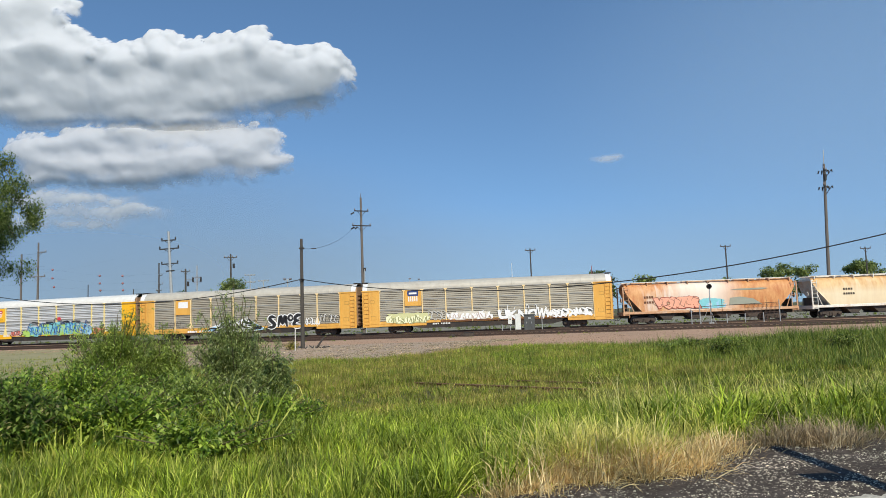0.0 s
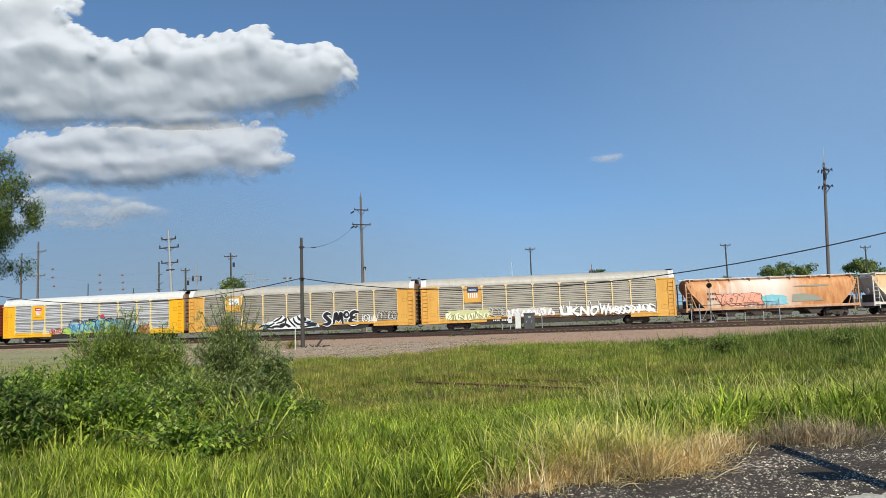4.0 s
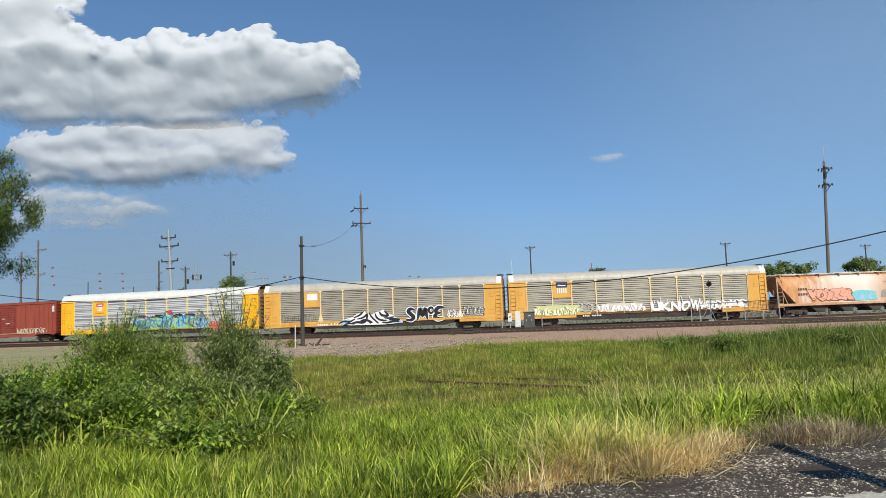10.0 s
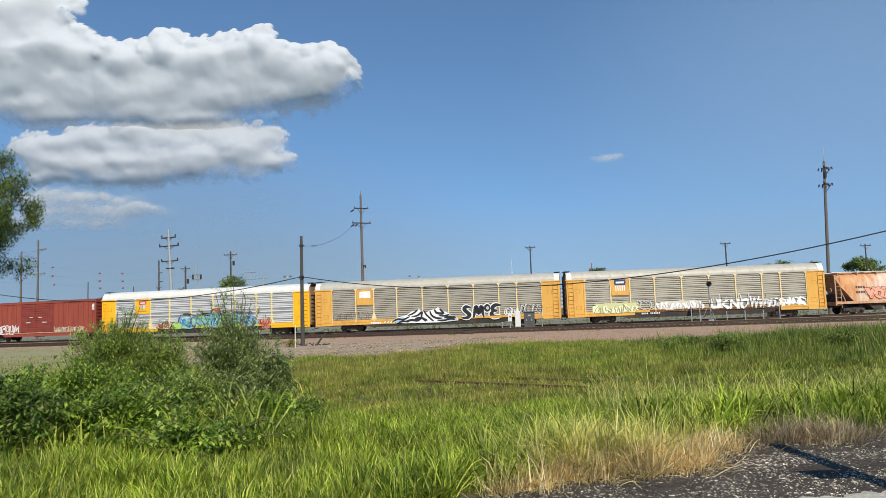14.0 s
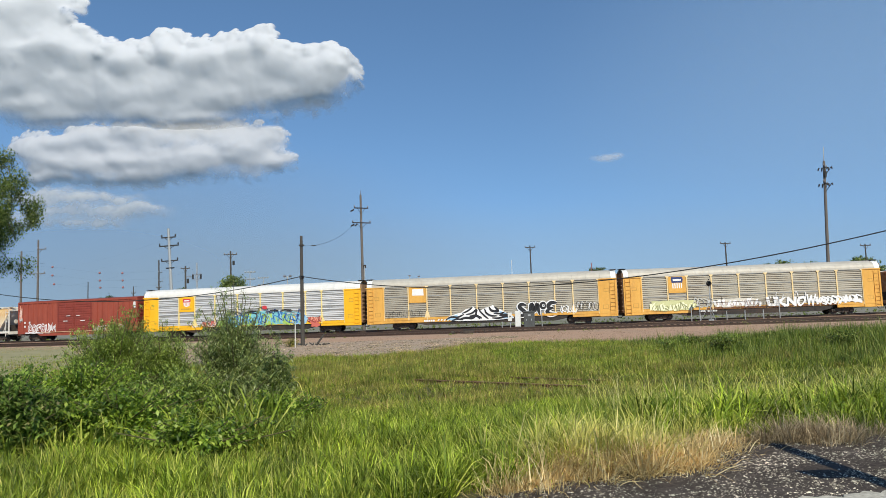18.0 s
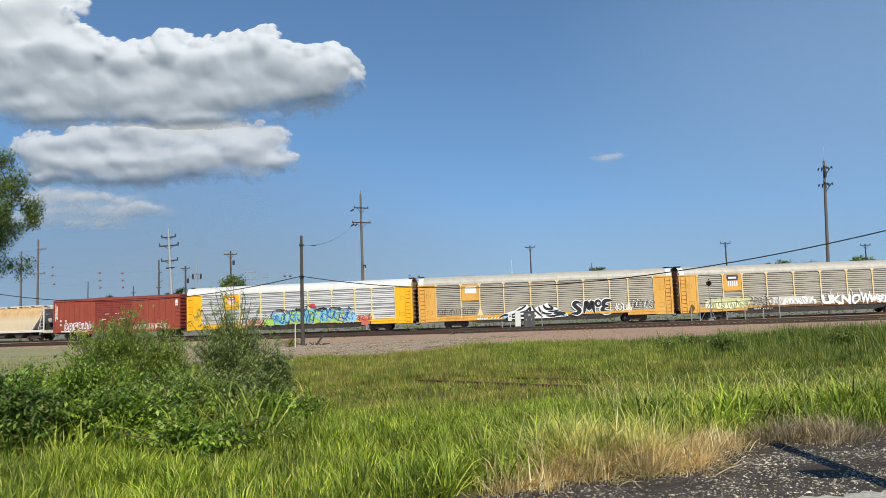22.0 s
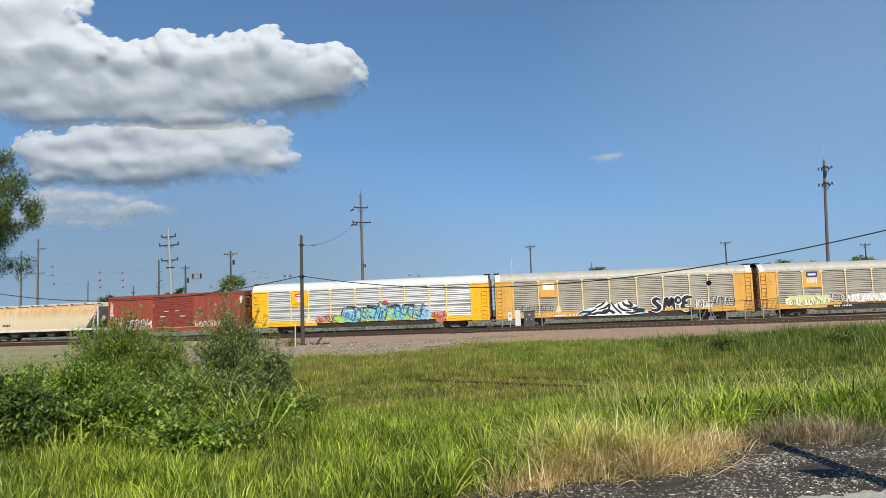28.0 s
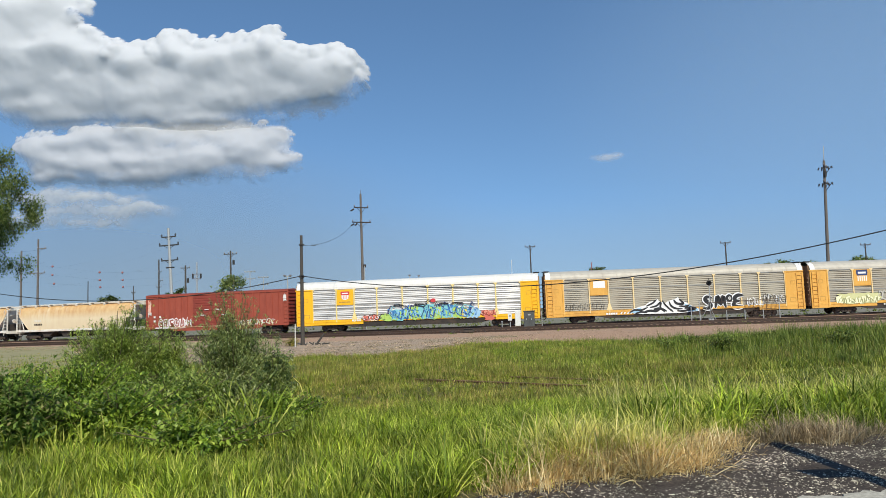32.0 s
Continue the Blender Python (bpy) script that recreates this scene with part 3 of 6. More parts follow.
def glyph(ch, fat):
    """One letter as a flat mesh outline, scaled to the unit square."""
    if (ch, fat) not in GLYPHS:
        cu = bpy.data.curves.new("glyph", "FONT")
        cu.body, cu.size, cu.offset, cu.resolution_u = ch, 1.0, fat, 3
        cu.fill_mode = "FRONT"
        ob = new("glyph", cu)
        me = bpy.data.meshes.new_from_object(ob.evaluated_get(bpy.context.evaluated_depsgraph_get()))
        bpy.data.objects.remove(ob)
        GLYPHS[ch, fat] = ([v.co.copy() for v in me.vertices], [tuple(p.vertices) for p in me.polygons])
        bpy.data.meshes.remove(me)
    return GLYPHS[ch, fat]


def letters(car, body, x0, x1, z0, z1, y, fill, rim=None, fat=0.03, rim_fat=0.09, wob=0.06, seed=1, label="", slim=.84):
    """Painted lettering on the side of a car, letter by letter; each rim lies behind its fill."""
    r = random.Random(seed)
    step = (x1 - x0) / len(body)
    for i, ch in enumerate(body):
        plain = glyph(ch, 0.0)[0]
        a, b = min(v.x for v in plain), max(v.x for v in plain)
        ph, dz, tilt, gx = r.uniform(0, 6.28), r.uniform(-1, 1) * wob, r.uniform(-1, 1) * wob * 1.5, 1.0 + r.uniform(-.06, .12)
        for k, (f, m) in enumerate(((rim_fat, rim), (fat, fill))):
            if m is None:
                continue
            vs, fs = glyph(ch, f)
            out = []
            for v in vs:
                u, h = (v.x - a) / max(b - a, .1) - .5, v.y / .7
                uu = u * gx * slim + wob * .7 * math.sin(h * 4 + ph) + tilt * (h - .5)
                hh = h * (1 + dz) + wob * math.sin(u * 5 + ph)
                out.append((x0 + (i + .5 + uu) * step, y - .006 - .005 * k - .0006 * i, z0 + (z1 - z0) * hh))
            part("graffiti_rim" if k == 0 and rim else "graffiti_letter", Geo().add(out, fs), m, car, label if k else "")


def blob(car, name, pts, y, material, label=""):
    """A flat painted patch with the given (x, z) outline."""
    part(name, Geo().add([(x, y, z) for x, z in pts], [tuple(range(len(pts)))]), material, car, label)


def cloud_patch(x0, x1, z0, z1, seed, n=26, rough=0.18):
    r = random.Random(seed)
    cx, cz = (x0 + x1) / 2, (z0 + z1) / 2
    out = []
    for k in range(n):
        w = 2 * math.pi * k / n
        c, s = math.cos(w), math.sin(w)
        q = (abs(c) ** 5 + abs(s) ** 5) ** (-0.2) * (1 - rough * r.random())
        out.append((cx + (x1 - x0) / 2 * c * q, cz + (z1 - z0) / 2 * s * q))
    return out


def scribble(car, x0, x1, z0, z1, y, material, seed, width=0.06, strokes=9, label="", name="graffiti_stroke"):
    """Sprayed looping strokes as flat ribbons, in one painted tag."""
    r = random.Random(seed)
    step = (x1 - x0) / strokes
    for i in range(strokes):
        cx = x0 + (i + .5) * step
        pts = []
        a0, da = r.uniform(0, 6.3), r.choice((-1, 1)) * r.uniform(3.0, 6.0)
        rx, rz = step * r.uniform(.35, .75), (z1 - z0) / 2 * r.uniform(.6, 1.0)
        cz = (z0 + z1) / 2 + r.uniform(-.1, .1) * (z1 - z0)
        for k in range(15):
            w = a0 + da * k / 14
            pts.append((cx + rx * math.cos(w) + .12 * step * math.sin(3 * w), cz + rz * math.sin(w) * (1 - .2 * math.sin(2 * w))))
        rows = []
        for k, p in enumerate(pts):
            q0, q1 = pts[max(k - 1, 0)], pts[min(k + 1, 14)]
            dx, dz = q1[0] - q0[0], q1[1] - q0[1]
            L = math.hypot(dx, dz) or 1
            hw = width / 2 * (1 - 0.5 * abs(k - 7) / 7)
            rows.append([(p[0] - dz / L * hw, y - 0.0004 * i, p[1] + dx / L * hw), (p[0] + dz / L * hw, y - 0.0004 * i, p[1] - dx / L * hw)])
        part(name, Geo().sheet(rows), material, car, label)


def ribbon(car, pts, y, width, material, name="graffiti_stroke", label=""):
    """One sprayed stroke along a few (x, z) points, rounded by a spline, tapering at both ends."""
    p = [Vector((a, 0, b)) for a, b in pts]
    p = [2 * p[0] - p[1]] + p + [2 * p[-1] - p[-2]]
    line_pts = []
    for i in range(1, len(p) - 2):
        for k in range(5):
            u = k / 5
            line_pts.append(.5 * (2 * p[i] + (p[i + 1] - p[i - 1]) * u + (2 * p[i - 1] - 5 * p[i] + 4 * p[i + 1] - p[i + 2]) * u * u + (3 * p[i] - p[i - 1] - 3 * p[i + 1] + p[i + 2]) * u ** 3))
    line_pts.append(p[-2])
    rows, n = [], len(line_pts)
    for k, q in enumerate(line_pts):
        d = (line_pts[min(k + 1, n - 1)] - line_pts[max(k - 1, 0)]).normalized()
        hw = width / 2 * (1 - .6 * abs(2 * k / (n - 1) - 1) ** 3)
        rows.append([(q.x - d.z * hw, y, q.z + d.x * hw), (q.x + d.z * hw, y, q.z - d.x * hw)])
    part(name, Geo().sheet(rows), material, car, label)


def bars(car, x, z, count, w, h, gap, y, material, name="stencil_bar"):
    """A run of small plain bars in place of numbers."""
    g = Geo()
    for i in range(count):
        g.box(x + i * (w + gap), x + i * (w + gap) + w, y - .003, y, z, z + h)
    part(name, g, material, car)


POSTS = [-11.9, -9.1, -7.0, -4.35, -1.42, 1.5, 4.35, 7.15, 9.12, 11.88]
HALF = 13.85
ROOF = [(1.575, 4.80), (1.56, 4.98), (1.45, 5.22), (1.22, 5.44), (0.85, 5.61), (0.4, 5.71), (0, 5.74)]


def rack_car(off, label, yel, screen, roof, sill_from, sill_to, post, bands, slot, group="rack cars"):
    car = car_empty("autorack_car", label, "railcar", off, group)
    Y = -1.575
    # corrugated screens between the posts, each panel on its own
    edges = POSTS
    for i in range(len(edges) - 1):
        x0, x1 = edges[i] + .07, edges[i + 1] - .07
        z0, z1 = 1.3, 4.74
        n = 16
        rows = []
        for k in range(n):
            za, zb = z0 + (z1 - z0) * k / n, z0 + (z1 - z0) * (k + 1) / n
            h = zb - za
            for zz, yy in ((za, .03), (za + h * .1, .0), (za + h * .72, .044), (za + h * .81, .058), (za + h * .83, slot), (za + h * .98, slot)):
                rows.append([(x0, Y + .03 + yy, zz), (x1, Y + .03 + yy, zz)])
        rows.append([(x0, Y + .08, z1), (x1, Y + .08, z1)])
        part("screen_panel", Geo().sheet(rows), screen, car)
    # darker bands where the inner decks lie, their shade put into the colour
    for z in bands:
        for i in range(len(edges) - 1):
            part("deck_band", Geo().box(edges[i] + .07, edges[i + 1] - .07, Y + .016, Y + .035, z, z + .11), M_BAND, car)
    # dark strip painted in for the shadow under the roof edge
    part("eave_shadow_strip", Geo().box(-11.9, 11.9, Y - .012, Y + .03, 4.70, 4.765), M_BAND, car)
    # posts with flared heads and feet
    for i, x in enumerate(POSTS):
        g = Geo().box(x - .065, x + .065, Y - .03, Y + .12, 1.0, 4.78)
        g.slab([(x - .2, 4.78), (x + .2, 4.78), (x + .16, 4.66), (x + .07, 4.6), (x - .07, 4.6), (x - .16, 4.66)], Y - .035, Y + .05)
        if i in (2, 8):
            g.slab([(x - .32, 1.25), (x + .32, 1.25), (x + .1, 2.0), (x - .1, 2.0)], Y - .034, Y + .02)
        part("post", g, post, car)
    # end bays with ladder and inner door seam
    for sg in (-1, 1):
        xa, xb = sorted((sg * 11.98, sg * HALF))
        part("end_panel", Geo().box(xa, xb, Y, Y + .1, .72, 4.74, .01), yel, car)
        part("end_panel_far", Geo().box(xa, xb, 1.475, 1.575, .72, 4.74, .01), yel, car)
        g = Geo().box(sg * 11.95 - .07, sg * 11.95 + .07, Y - .05, Y + .05, .7, 4.76)
        g.box(xa - .1, xb + .02, Y - .07, Y + .05, 4.68, 4.80, .02)
        g.box(xa, xb, Y - .025, Y + .02, 0.68, 0.80)
        part("end_frame", g, yel, car)
        lx = sg * 13.38
        part("ladder_stile", Geo().box(lx - .30, lx - .25, Y - .09, Y - .04, .8, 4.6), yel, car)
        part("ladder_stile", Geo().box(lx + .25, lx + .30, Y - .09, Y - .04, .8, 4.6), yel, car)
        for k in range(9):
            z = .95 + k * .42
            part("ladder_rung", Geo().tube([(lx - .27, Y - .07, z), (lx + .27, Y - .07, z)], .022, 6), yel, car)
        for a, b, c, d in ((12.45, 12.95, 3.35, 3.7), (12.3, 12.9, 1.5, 1.9)):
            g = Geo()
            p0, p1 = sorted((sg * a, sg * b))
            g.box(p0, p1, Y - .006, Y, c, c + .03).box(p0, p1, Y - .006, Y, d, d + .03).box(p0, p0 + .03, Y - .006, Y, c, d).box(p1 - .03, p1, Y - .006, Y, c, d)
            part("stencil_frame", g, M_YEL_STAIN, car)
        # end doors and their dark recess
        part("end_door", Geo().box(*sorted((sg * 13.55, sg * 13.92)), -1.4, 1.4, .95, 5.3, .03), M_END, car)
        g = Geo()
        for k in range(8):
            g.box(*sorted((sg * 13.92, sg * 14.02)), -1.3, 1.3, 1.2 + k * .45, 1.3 + k * .45)
        part("end_door_ribs", g, M_END, car)
        coupler(car, sg * 13.75, sg)
        part("roof_hoop", Geo().sheet([[(sg * (13.25 + .55 * j), y * 1.01, z + .012) for j in (0, 1)] for y, z in [(-q, w) for q, w in ROOF] + [(q, w) for q, w in ROOF[::-1][1:]]]), M_ROOF_END, car)
        g = Geo().box(*sorted((sg * 13.3, sg * 13.95)), -.9, .9, 5.74, 5.79).box(*sorted((sg * 13.35, sg * 13.42)), -.8, -.74, 5.5, 5.8)
        part('roof_end_plate', Geo().slab([(sg * 13.5, 4.75), (sg * 13.82, 4.75), (sg * 13.82, 5.62), (sg * 13.62, 5.6)], -1.25, -1.2), M_ROOF_END, car)
        part("roof_walkway_end", g, M_BLACK, car)
    # roof in sheets with standing seams
    prof = [(-y, z) for y, z in ROOF] + [(y, z) for y, z in ROOF[::-1][1:]]
    n = 18
    for k in range(n):
        x0, x1 = -13.6 + 27.2 * k / n, -13.6 + 27.2 * (k + 1) / n
        rows = [[(x, y * s, 4.8 + (z - 4.8) * s) for y, z in prof] for x, s in ((x0, 1.0), (x0 + .05, 1.012), (x0 + .1, 1.0), (x1, 1.0))]
        part("roof_sheet", Geo().sheet(rows), roof, car)
    part("roof_rail", Geo().box(-13.7, 13.7, Y - .02, Y + .06, 4.76, 4.83, .01), roof, car)
    # floor, sills
    part("far_side", Geo().box(-11.9, 11.9, 1.47, 1.575, 1.0, 4.8), screen, car)
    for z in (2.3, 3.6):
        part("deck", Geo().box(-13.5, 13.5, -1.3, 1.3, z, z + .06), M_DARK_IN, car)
    # dark sheet added behind the screens in place of the shaded inside
    part("inner_dark_sheet", Geo().box(-13.5, 13.5, -1.34, -1.30, 1.2, 4.9), M_DARK_IN, car)
    part("side_sill", Geo().box(-13.8, 13.8, Y - .02, Y + .1, 1.0, 1.28, .015), yel, car)
    for sg, lim in ((-1, sill_from), (1, sill_to)):
        xa, xb = sorted((sg * 12.0, lim))
        part("end_sill", Geo().box(xa, xb, Y + .01, Y + .1, .72, 1.0, .01), yel, car)
    part("centre_sill", Geo().slab([(-8.6, 1.0), (8.6, 1.0), (8.2, .62), (7.2, .42), (-7.2, .42), (-8.2, .62)], -1.5, -1.1), M_DECK, car)
    part("underframe", Geo().box(-13.7, 13.7, -.5, .5, .62, 1.0, .03), M_DECK, car)
    part("floor_deck", Geo().box(-13.7, 13.7, -1.5, 1.5, 1.0, 1.12), M_DECK, car)
    for x in (-9.8, 9.8):
        truck(car, x)
    # placard between the second and third posts
    part("placard", Geo().box(-9.0, -7.1, Y - .02, Y + .03, 3.02, 4.70, .01), yel, car)
    part("placard_frame", Geo().box(-9.0, -7.1, Y - .04, Y + .03, 2.92, 3.02, .01), yel, car)
    return car


M_YEL_STAIN = surface("brownish_stencil_paint", (0.34, 0.20, 0.05), (0.40, 0.24, 0.06), 0.7, 3)
M_END = surface("dark_end_door_steel", (0.24, 0.15, 0.09), (0.36, 0.23, 0.14), 0.8, 2, stain=(0.2, 0.11, 0.05), stain_amount=0.5)


def shield(car, x, z, w, h, y, top, stripe, ground=None):
    """A plain striped shield decal."""
    out = [(x - w / 2, z + h), (x + w / 2, z + h), (x + w / 2, z + h * .55), (x + w * .42, z + h * .15), (x, z), (x - w * .42, z + h * .15), (x - w / 2, z + h * .55)]
    if ground:
        blob(car, "shield_decal", out, y - .022, ground)
    blob(car, "shield_band", [(x - w * .52, z + h * 1.02), (x + w * .52, z + h * 1.02), (x + w * .56, z + h * .8), (x + w * .5, z + h * .58), (x - w * .5, z + h * .58), (x - w * .56, z + h * .8)], y - .026, top)
    blob(car, "shield_bar", [(x - w * .38, z + h * .86), (x + w * .38, z + h * .86), (x + w * .38, z + h * .72), (x - w * .38, z + h * .72)], y - .03, P_WHITE)
    for k in range(5):
        xx = x - w * .4 + k * w * .2
        blob(car, "shield_stripe", [(xx - w * .05, z + h * .55), (xx + w * .05, z + h * .55), (xx + w * .05, z + h * .16), (xx - w * .05, z + h * .16)], y - .026, stripe)


def jags(car, x0, x1, z0, z1, y, material, seed, n, width, top=None, name="graffiti_stroke"):
    """Upright, slanting and hooked sprayed strokes between x0 and x1, each a flat ribbon."""
    r = random.Random(seed)
    for i in range(n):
        x = x0 + (x1 - x0) * (i + r.uniform(.1, .9)) / n
        u = (x - x0) / (x1 - x0)
        cap = z0 + (z1 - z0) * (top(u) if top else 1.0)
        a = z0 + (cap - z0) * r.uniform(0, .35)
        b = a + (cap - a) * r.uniform(.55, 1.0)
        sl, hook = r.uniform(-.35, .35), r.uniform(-.4, .4)
        rows = []
        for k in range(7):
            q = k / 6
            cx, cz = x + sl * q + hook * max(0, q - .6) ** 1.5 * 2.2, a + (b - a) * (1 - (1 - q) ** 1.3)
            hw = width / 2 * (1 - .45 * abs(q - .4))
            rows.append([(cx - hw, y - .0005 * i, cz - hw * .3), (cx + hw, y - .0005 * i, cz + hw * .3)])
        part(name, Geo().sheet(rows), material, car)


def wild(u):
    """Uneven skyline of a painted piece."""
    return .72 + .16 * math.sin(u * 11) + .12 * math.sin(u * 27 + 1)


def rack_cars():
    Y = -1.575
    # white-roofed car
    c = rack_car(14.2, "rack railcar with bright yellow ends, silver screens and colourful graffiti", M_YEL_NEW, M_SCREEN_NEW, M_ROOF_NEW, -6.0, 9.0, M_POST_NEW, (1.72, 2.45, 2.9, 3.6, 4.25), .14)
    shield(c, -8.05, 3.5, .95, .95, Y, P_RED, P_PINK, P_WHITE)
    bars(c, -8.75, 3.2, 9, .12, .12, .03, Y - .022, M_YEL_STAIN)
    bars(c, -7.3, 1.05, 4, .22, .2, .06, Y - .022, P_STENCIL)
    bars(c, -5.8, 1.05, 6, .18, .2, .05, Y - .022, P_STENCIL)
    for k, (a, b, z, m) in enumerate(((-4.0, -1.9, 1.55, P_LIME), (-2.6, -.6, 2.1, P_CYAN), (-1.2, .9, 2.3, P_LIME), (.4, 2.3, 2.55, P_CYAN), (1.6, 3.6, 2.2, P_LIME),
                                      (3.0, 4.8, 2.45, P_CYAN), (4.2, 5.8, 2.1, P_LIME), (5.2, 6.4, 1.75, P_YELL), (5.8, 7.3, 1.8, P_SKY))):
        blob(c, "graffiti_patch", cloud_patch(a - .15, b + .15, .9, z + .25, 20 + k, 22, .3), Y - .05 - .0012 * k, m)
    jags(c, -2.9, 7.0, 1.05, 3.0, Y - .064, P_BLUE, 71, 20, .2, wild)
    jags(c, -2.7, 6.8, 1.1, 2.7, Y - .08, P_SKY, 72, 18, .12, wild)
    jags(c, -3.6, 6.6, 1.0, 2.2, Y - .094, P_LIME, 73, 18, .15, wild)
    scribble(c, -2.9, 6.9, 1.15, 2.75, Y - .1, P_NAVY, 74, .12, 13)
    scribble(c, -3.4, 7.0, 1.0, 2.3, Y - .107, P_BLUE, 77, .1, 10)
    scribble(c, -2.9, 6.4, 1.3, 2.6, Y - .112, P_CYAN, 79, .08, 9)
    for k, (a, b) in enumerate(((-2.6, -1.4), (-.2, 1.0), (2.6, 3.7), (4.0, 5.4))):
        blob(c, "graffiti_bar", [(a, 2.62), (a + .3, 2.78), (b, 2.74), (b + .25, 2.6), (a + .4, 2.64)], Y - .116, P_BLACK)
    scribble(c, .2, 2.3, 2.3, 3.1, Y - .12, P_BLACK, 75, .1, 2)
    blob(c, "graffiti_patch", cloud_patch(1.75, 2.45, 2.85, 3.3, 12, 16, .3), Y - .122, P_RED)
    blob(c, "graffiti_patch", cloud_patch(-6.2, -4.0, 1.05, 1.75, 8, 24, .4), Y - .05, P_CORAL, "red sprayed patch")
    scribble(c, -6.0, -4.2, 1.15, 1.7, Y - .056, P_WHITE, 9, .06, 5)
    scribble(c, -6.1, -4.1, 1.05, 1.75, Y - .06, P_BLACK, 13, .06, 5)
    scribble(c, 7.4, 9.1, 1.15, 1.85, Y - .062, M_RED_DOOR, 14, .09, 5)
    scribble(c, -4.7, -3.3, 1.0, 1.9, Y - .058, P_BLACK, 12, .08, 2)
    blob(c, "graffiti_patch", cloud_patch(7.3, 9.2, 1.05, 1.85, 10, 24, .4), Y - .05, P_CORAL, "red sprayed patch")
    blob(c, "graffiti_patch", cloud_patch(7.7, 9.0, .62, 1.15, 44, 20, .35), Y - .052, P_CORAL)
    scribble(c, 7.5, 9.0, 1.2, 1.75, Y - .058, P_PINK, 11, .1, 5)
    # middle car
    b = rack_car(42.6, "rack railcar with faded yellow ends, grey screens and black-and-white graffiti", M_YEL_OLD, M_SCREEN_OLD, M_ROOF_OLD, -4.4, 9.0, M_POST_OLD, (3.6,), .1)
    blob(b, "white_decal", [(-8.65, 3.75), (-7.35, 3.72), (-7.38, 4.48), (-8.62, 4.45)], Y - .024, P_WHITE, "blank white square decal")
    bars(b, -7.4, .78, 5, .2, .2, .05, Y - .025, P_WHITE)
    for k in range(7):
        x = -5.9 + k * .36
        blob(b, "chevron", [(x, .8), (x + .16, .8), (x + .28, 1.02), (x + .12, 1.02)], Y - .03, P_WHITE)
    blob(b, "graffiti_base", [(-5.0, .95), (-4.5, 1.3), (-3.9, 1.5), (-3.2, 1.65), (-2.7, 2.0), (-2.2, 2.1), (-1.9, 2.35), (-1.6, 2.0), (-1.0, 1.85), (-.5, 2.1), (.0, 2.2), (.35, 2.4), (.7, 2.0), (1.2, 1.85), (1.7, 1.5), (2.5, 1.1), (2.6, .85), (.5, .7), (-3.5, .72)], Y - .045, P_WHITE, "white sprayed ground")
    blob(b, "graffiti_patch", [(-5.0, .95), (-4.4, 1.25), (-3.6, 1.45), (-3.7, .8)], Y - .05, P_SKY, "light blue sprayed patch")
    blob(b, "graffiti_patch", [(1.0, 1.7), (1.7, 1.45), (2.5, 1.05), (2.4, .85), (1.4, .85)], Y - .05, P_SKY, "light blue sprayed patch")
    flow = (((-4.9, .95), (-4.3, 1.2), (-3.6, 1.15), (-2.9, 1.45)), ((-3.5, .9), (-2.7, 1.05), (-2.0, 1.0), (-1.5, 1.3)), ((-3.1, 1.55), (-2.4, 1.85), (-1.9, 2.25)),
            ((-2.7, 1.4), (-2.0, 1.55), (-1.5, 1.9), (-1.55, 1.35), (-1.1, .85)), ((-2.3, 1.2), (-1.6, 1.25), (-.9, .95)), ((-1.3, 2.1), (-1.0, 1.6), (-.5, 1.1), (-.2, .85)),
            ((-.6, 2.0), (-.4, 1.5), (.1, 1.2), (.8, 1.15)), ((-.1, 2.15), (.2, 1.75), (.9, 1.7), (.5, 2.2)), ((.4, 1.45), (1.1, 1.4), (1.6, 1.55)),
            ((.2, .95), (.9, .9), (1.7, 1.05), (2.2, .95)), ((1.0, 1.2), (1.7, 1.25), (2.3, 1.15)), ((-4.2, .85), (-3.6, .95), (-3.0, .85)))
    for k, pts in enumerate(flow):
        ribbon(b, pts, Y - .055 - .0012 * k, (.22, .27, .19)[k % 3], P_BLACK, label="bold black sprayed stroke")
    ring = tuple((5.85 + .26 * math.cos(.9 * k), 2.1 + .3 * math.sin(.9 * k)) for k in range(8))
    word = (((4.0, 2.2), (3.5, 2.32), (3.25, 2.05), (3.55, 1.72), (3.85, 1.4), (3.55, 1.1), (2.95, 1.12)),
            ((4.3, 1.08), (4.42, 1.7), (4.6, 2.3), (4.86, 1.55), (5.2, 2.3), (5.3, 1.7), (5.42, 1.1)), ring,
            ((7.35, 2.35), (6.75, 2.38), (6.4, 2.1), (6.5, 1.8), (6.95, 1.78)), ((6.55, 1.76), (6.25, 1.42), (6.55, 1.14), (7.35, 1.14)))
    for k, pts in enumerate(word):
        ribbon(b, pts, Y - .05 - .0012 * k, .68 if k != 2 else .5, P_WHITE, "graffiti_rim", "white sprayed rim")
    for k, pts in enumerate(word):
        ribbon(b, pts, Y - .062 - .0012 * k, .42 if k != 2 else .27, P_BLACK, "graffiti_letter", "fat black graffiti letter")
    scribble(b, 7.7, 9.4, 1.25, 2.1, Y - .052, P_WHITE, 15, .12, 6)
    scribble(b, 9.4, 11.8, 1.4, 2.4, Y - .054, P_BLACK, 17, .05, 6)
    scribble(b, 9.5, 11.7, 1.35, 2.3, Y - .058, P_WHITE, 19, .05, 5)
    blob(b, "orange_patch", [(6.0, .98), (7.4, .98), (7.4, 1.22), (6.0, 1.22)], Y - .085, M_YEL_OLD)
    scribble(b, -11.7, -7.6, 1.35, 2.1, Y - .04, P_BLACK, 18, .035, 16, "thin black sprayed tag")
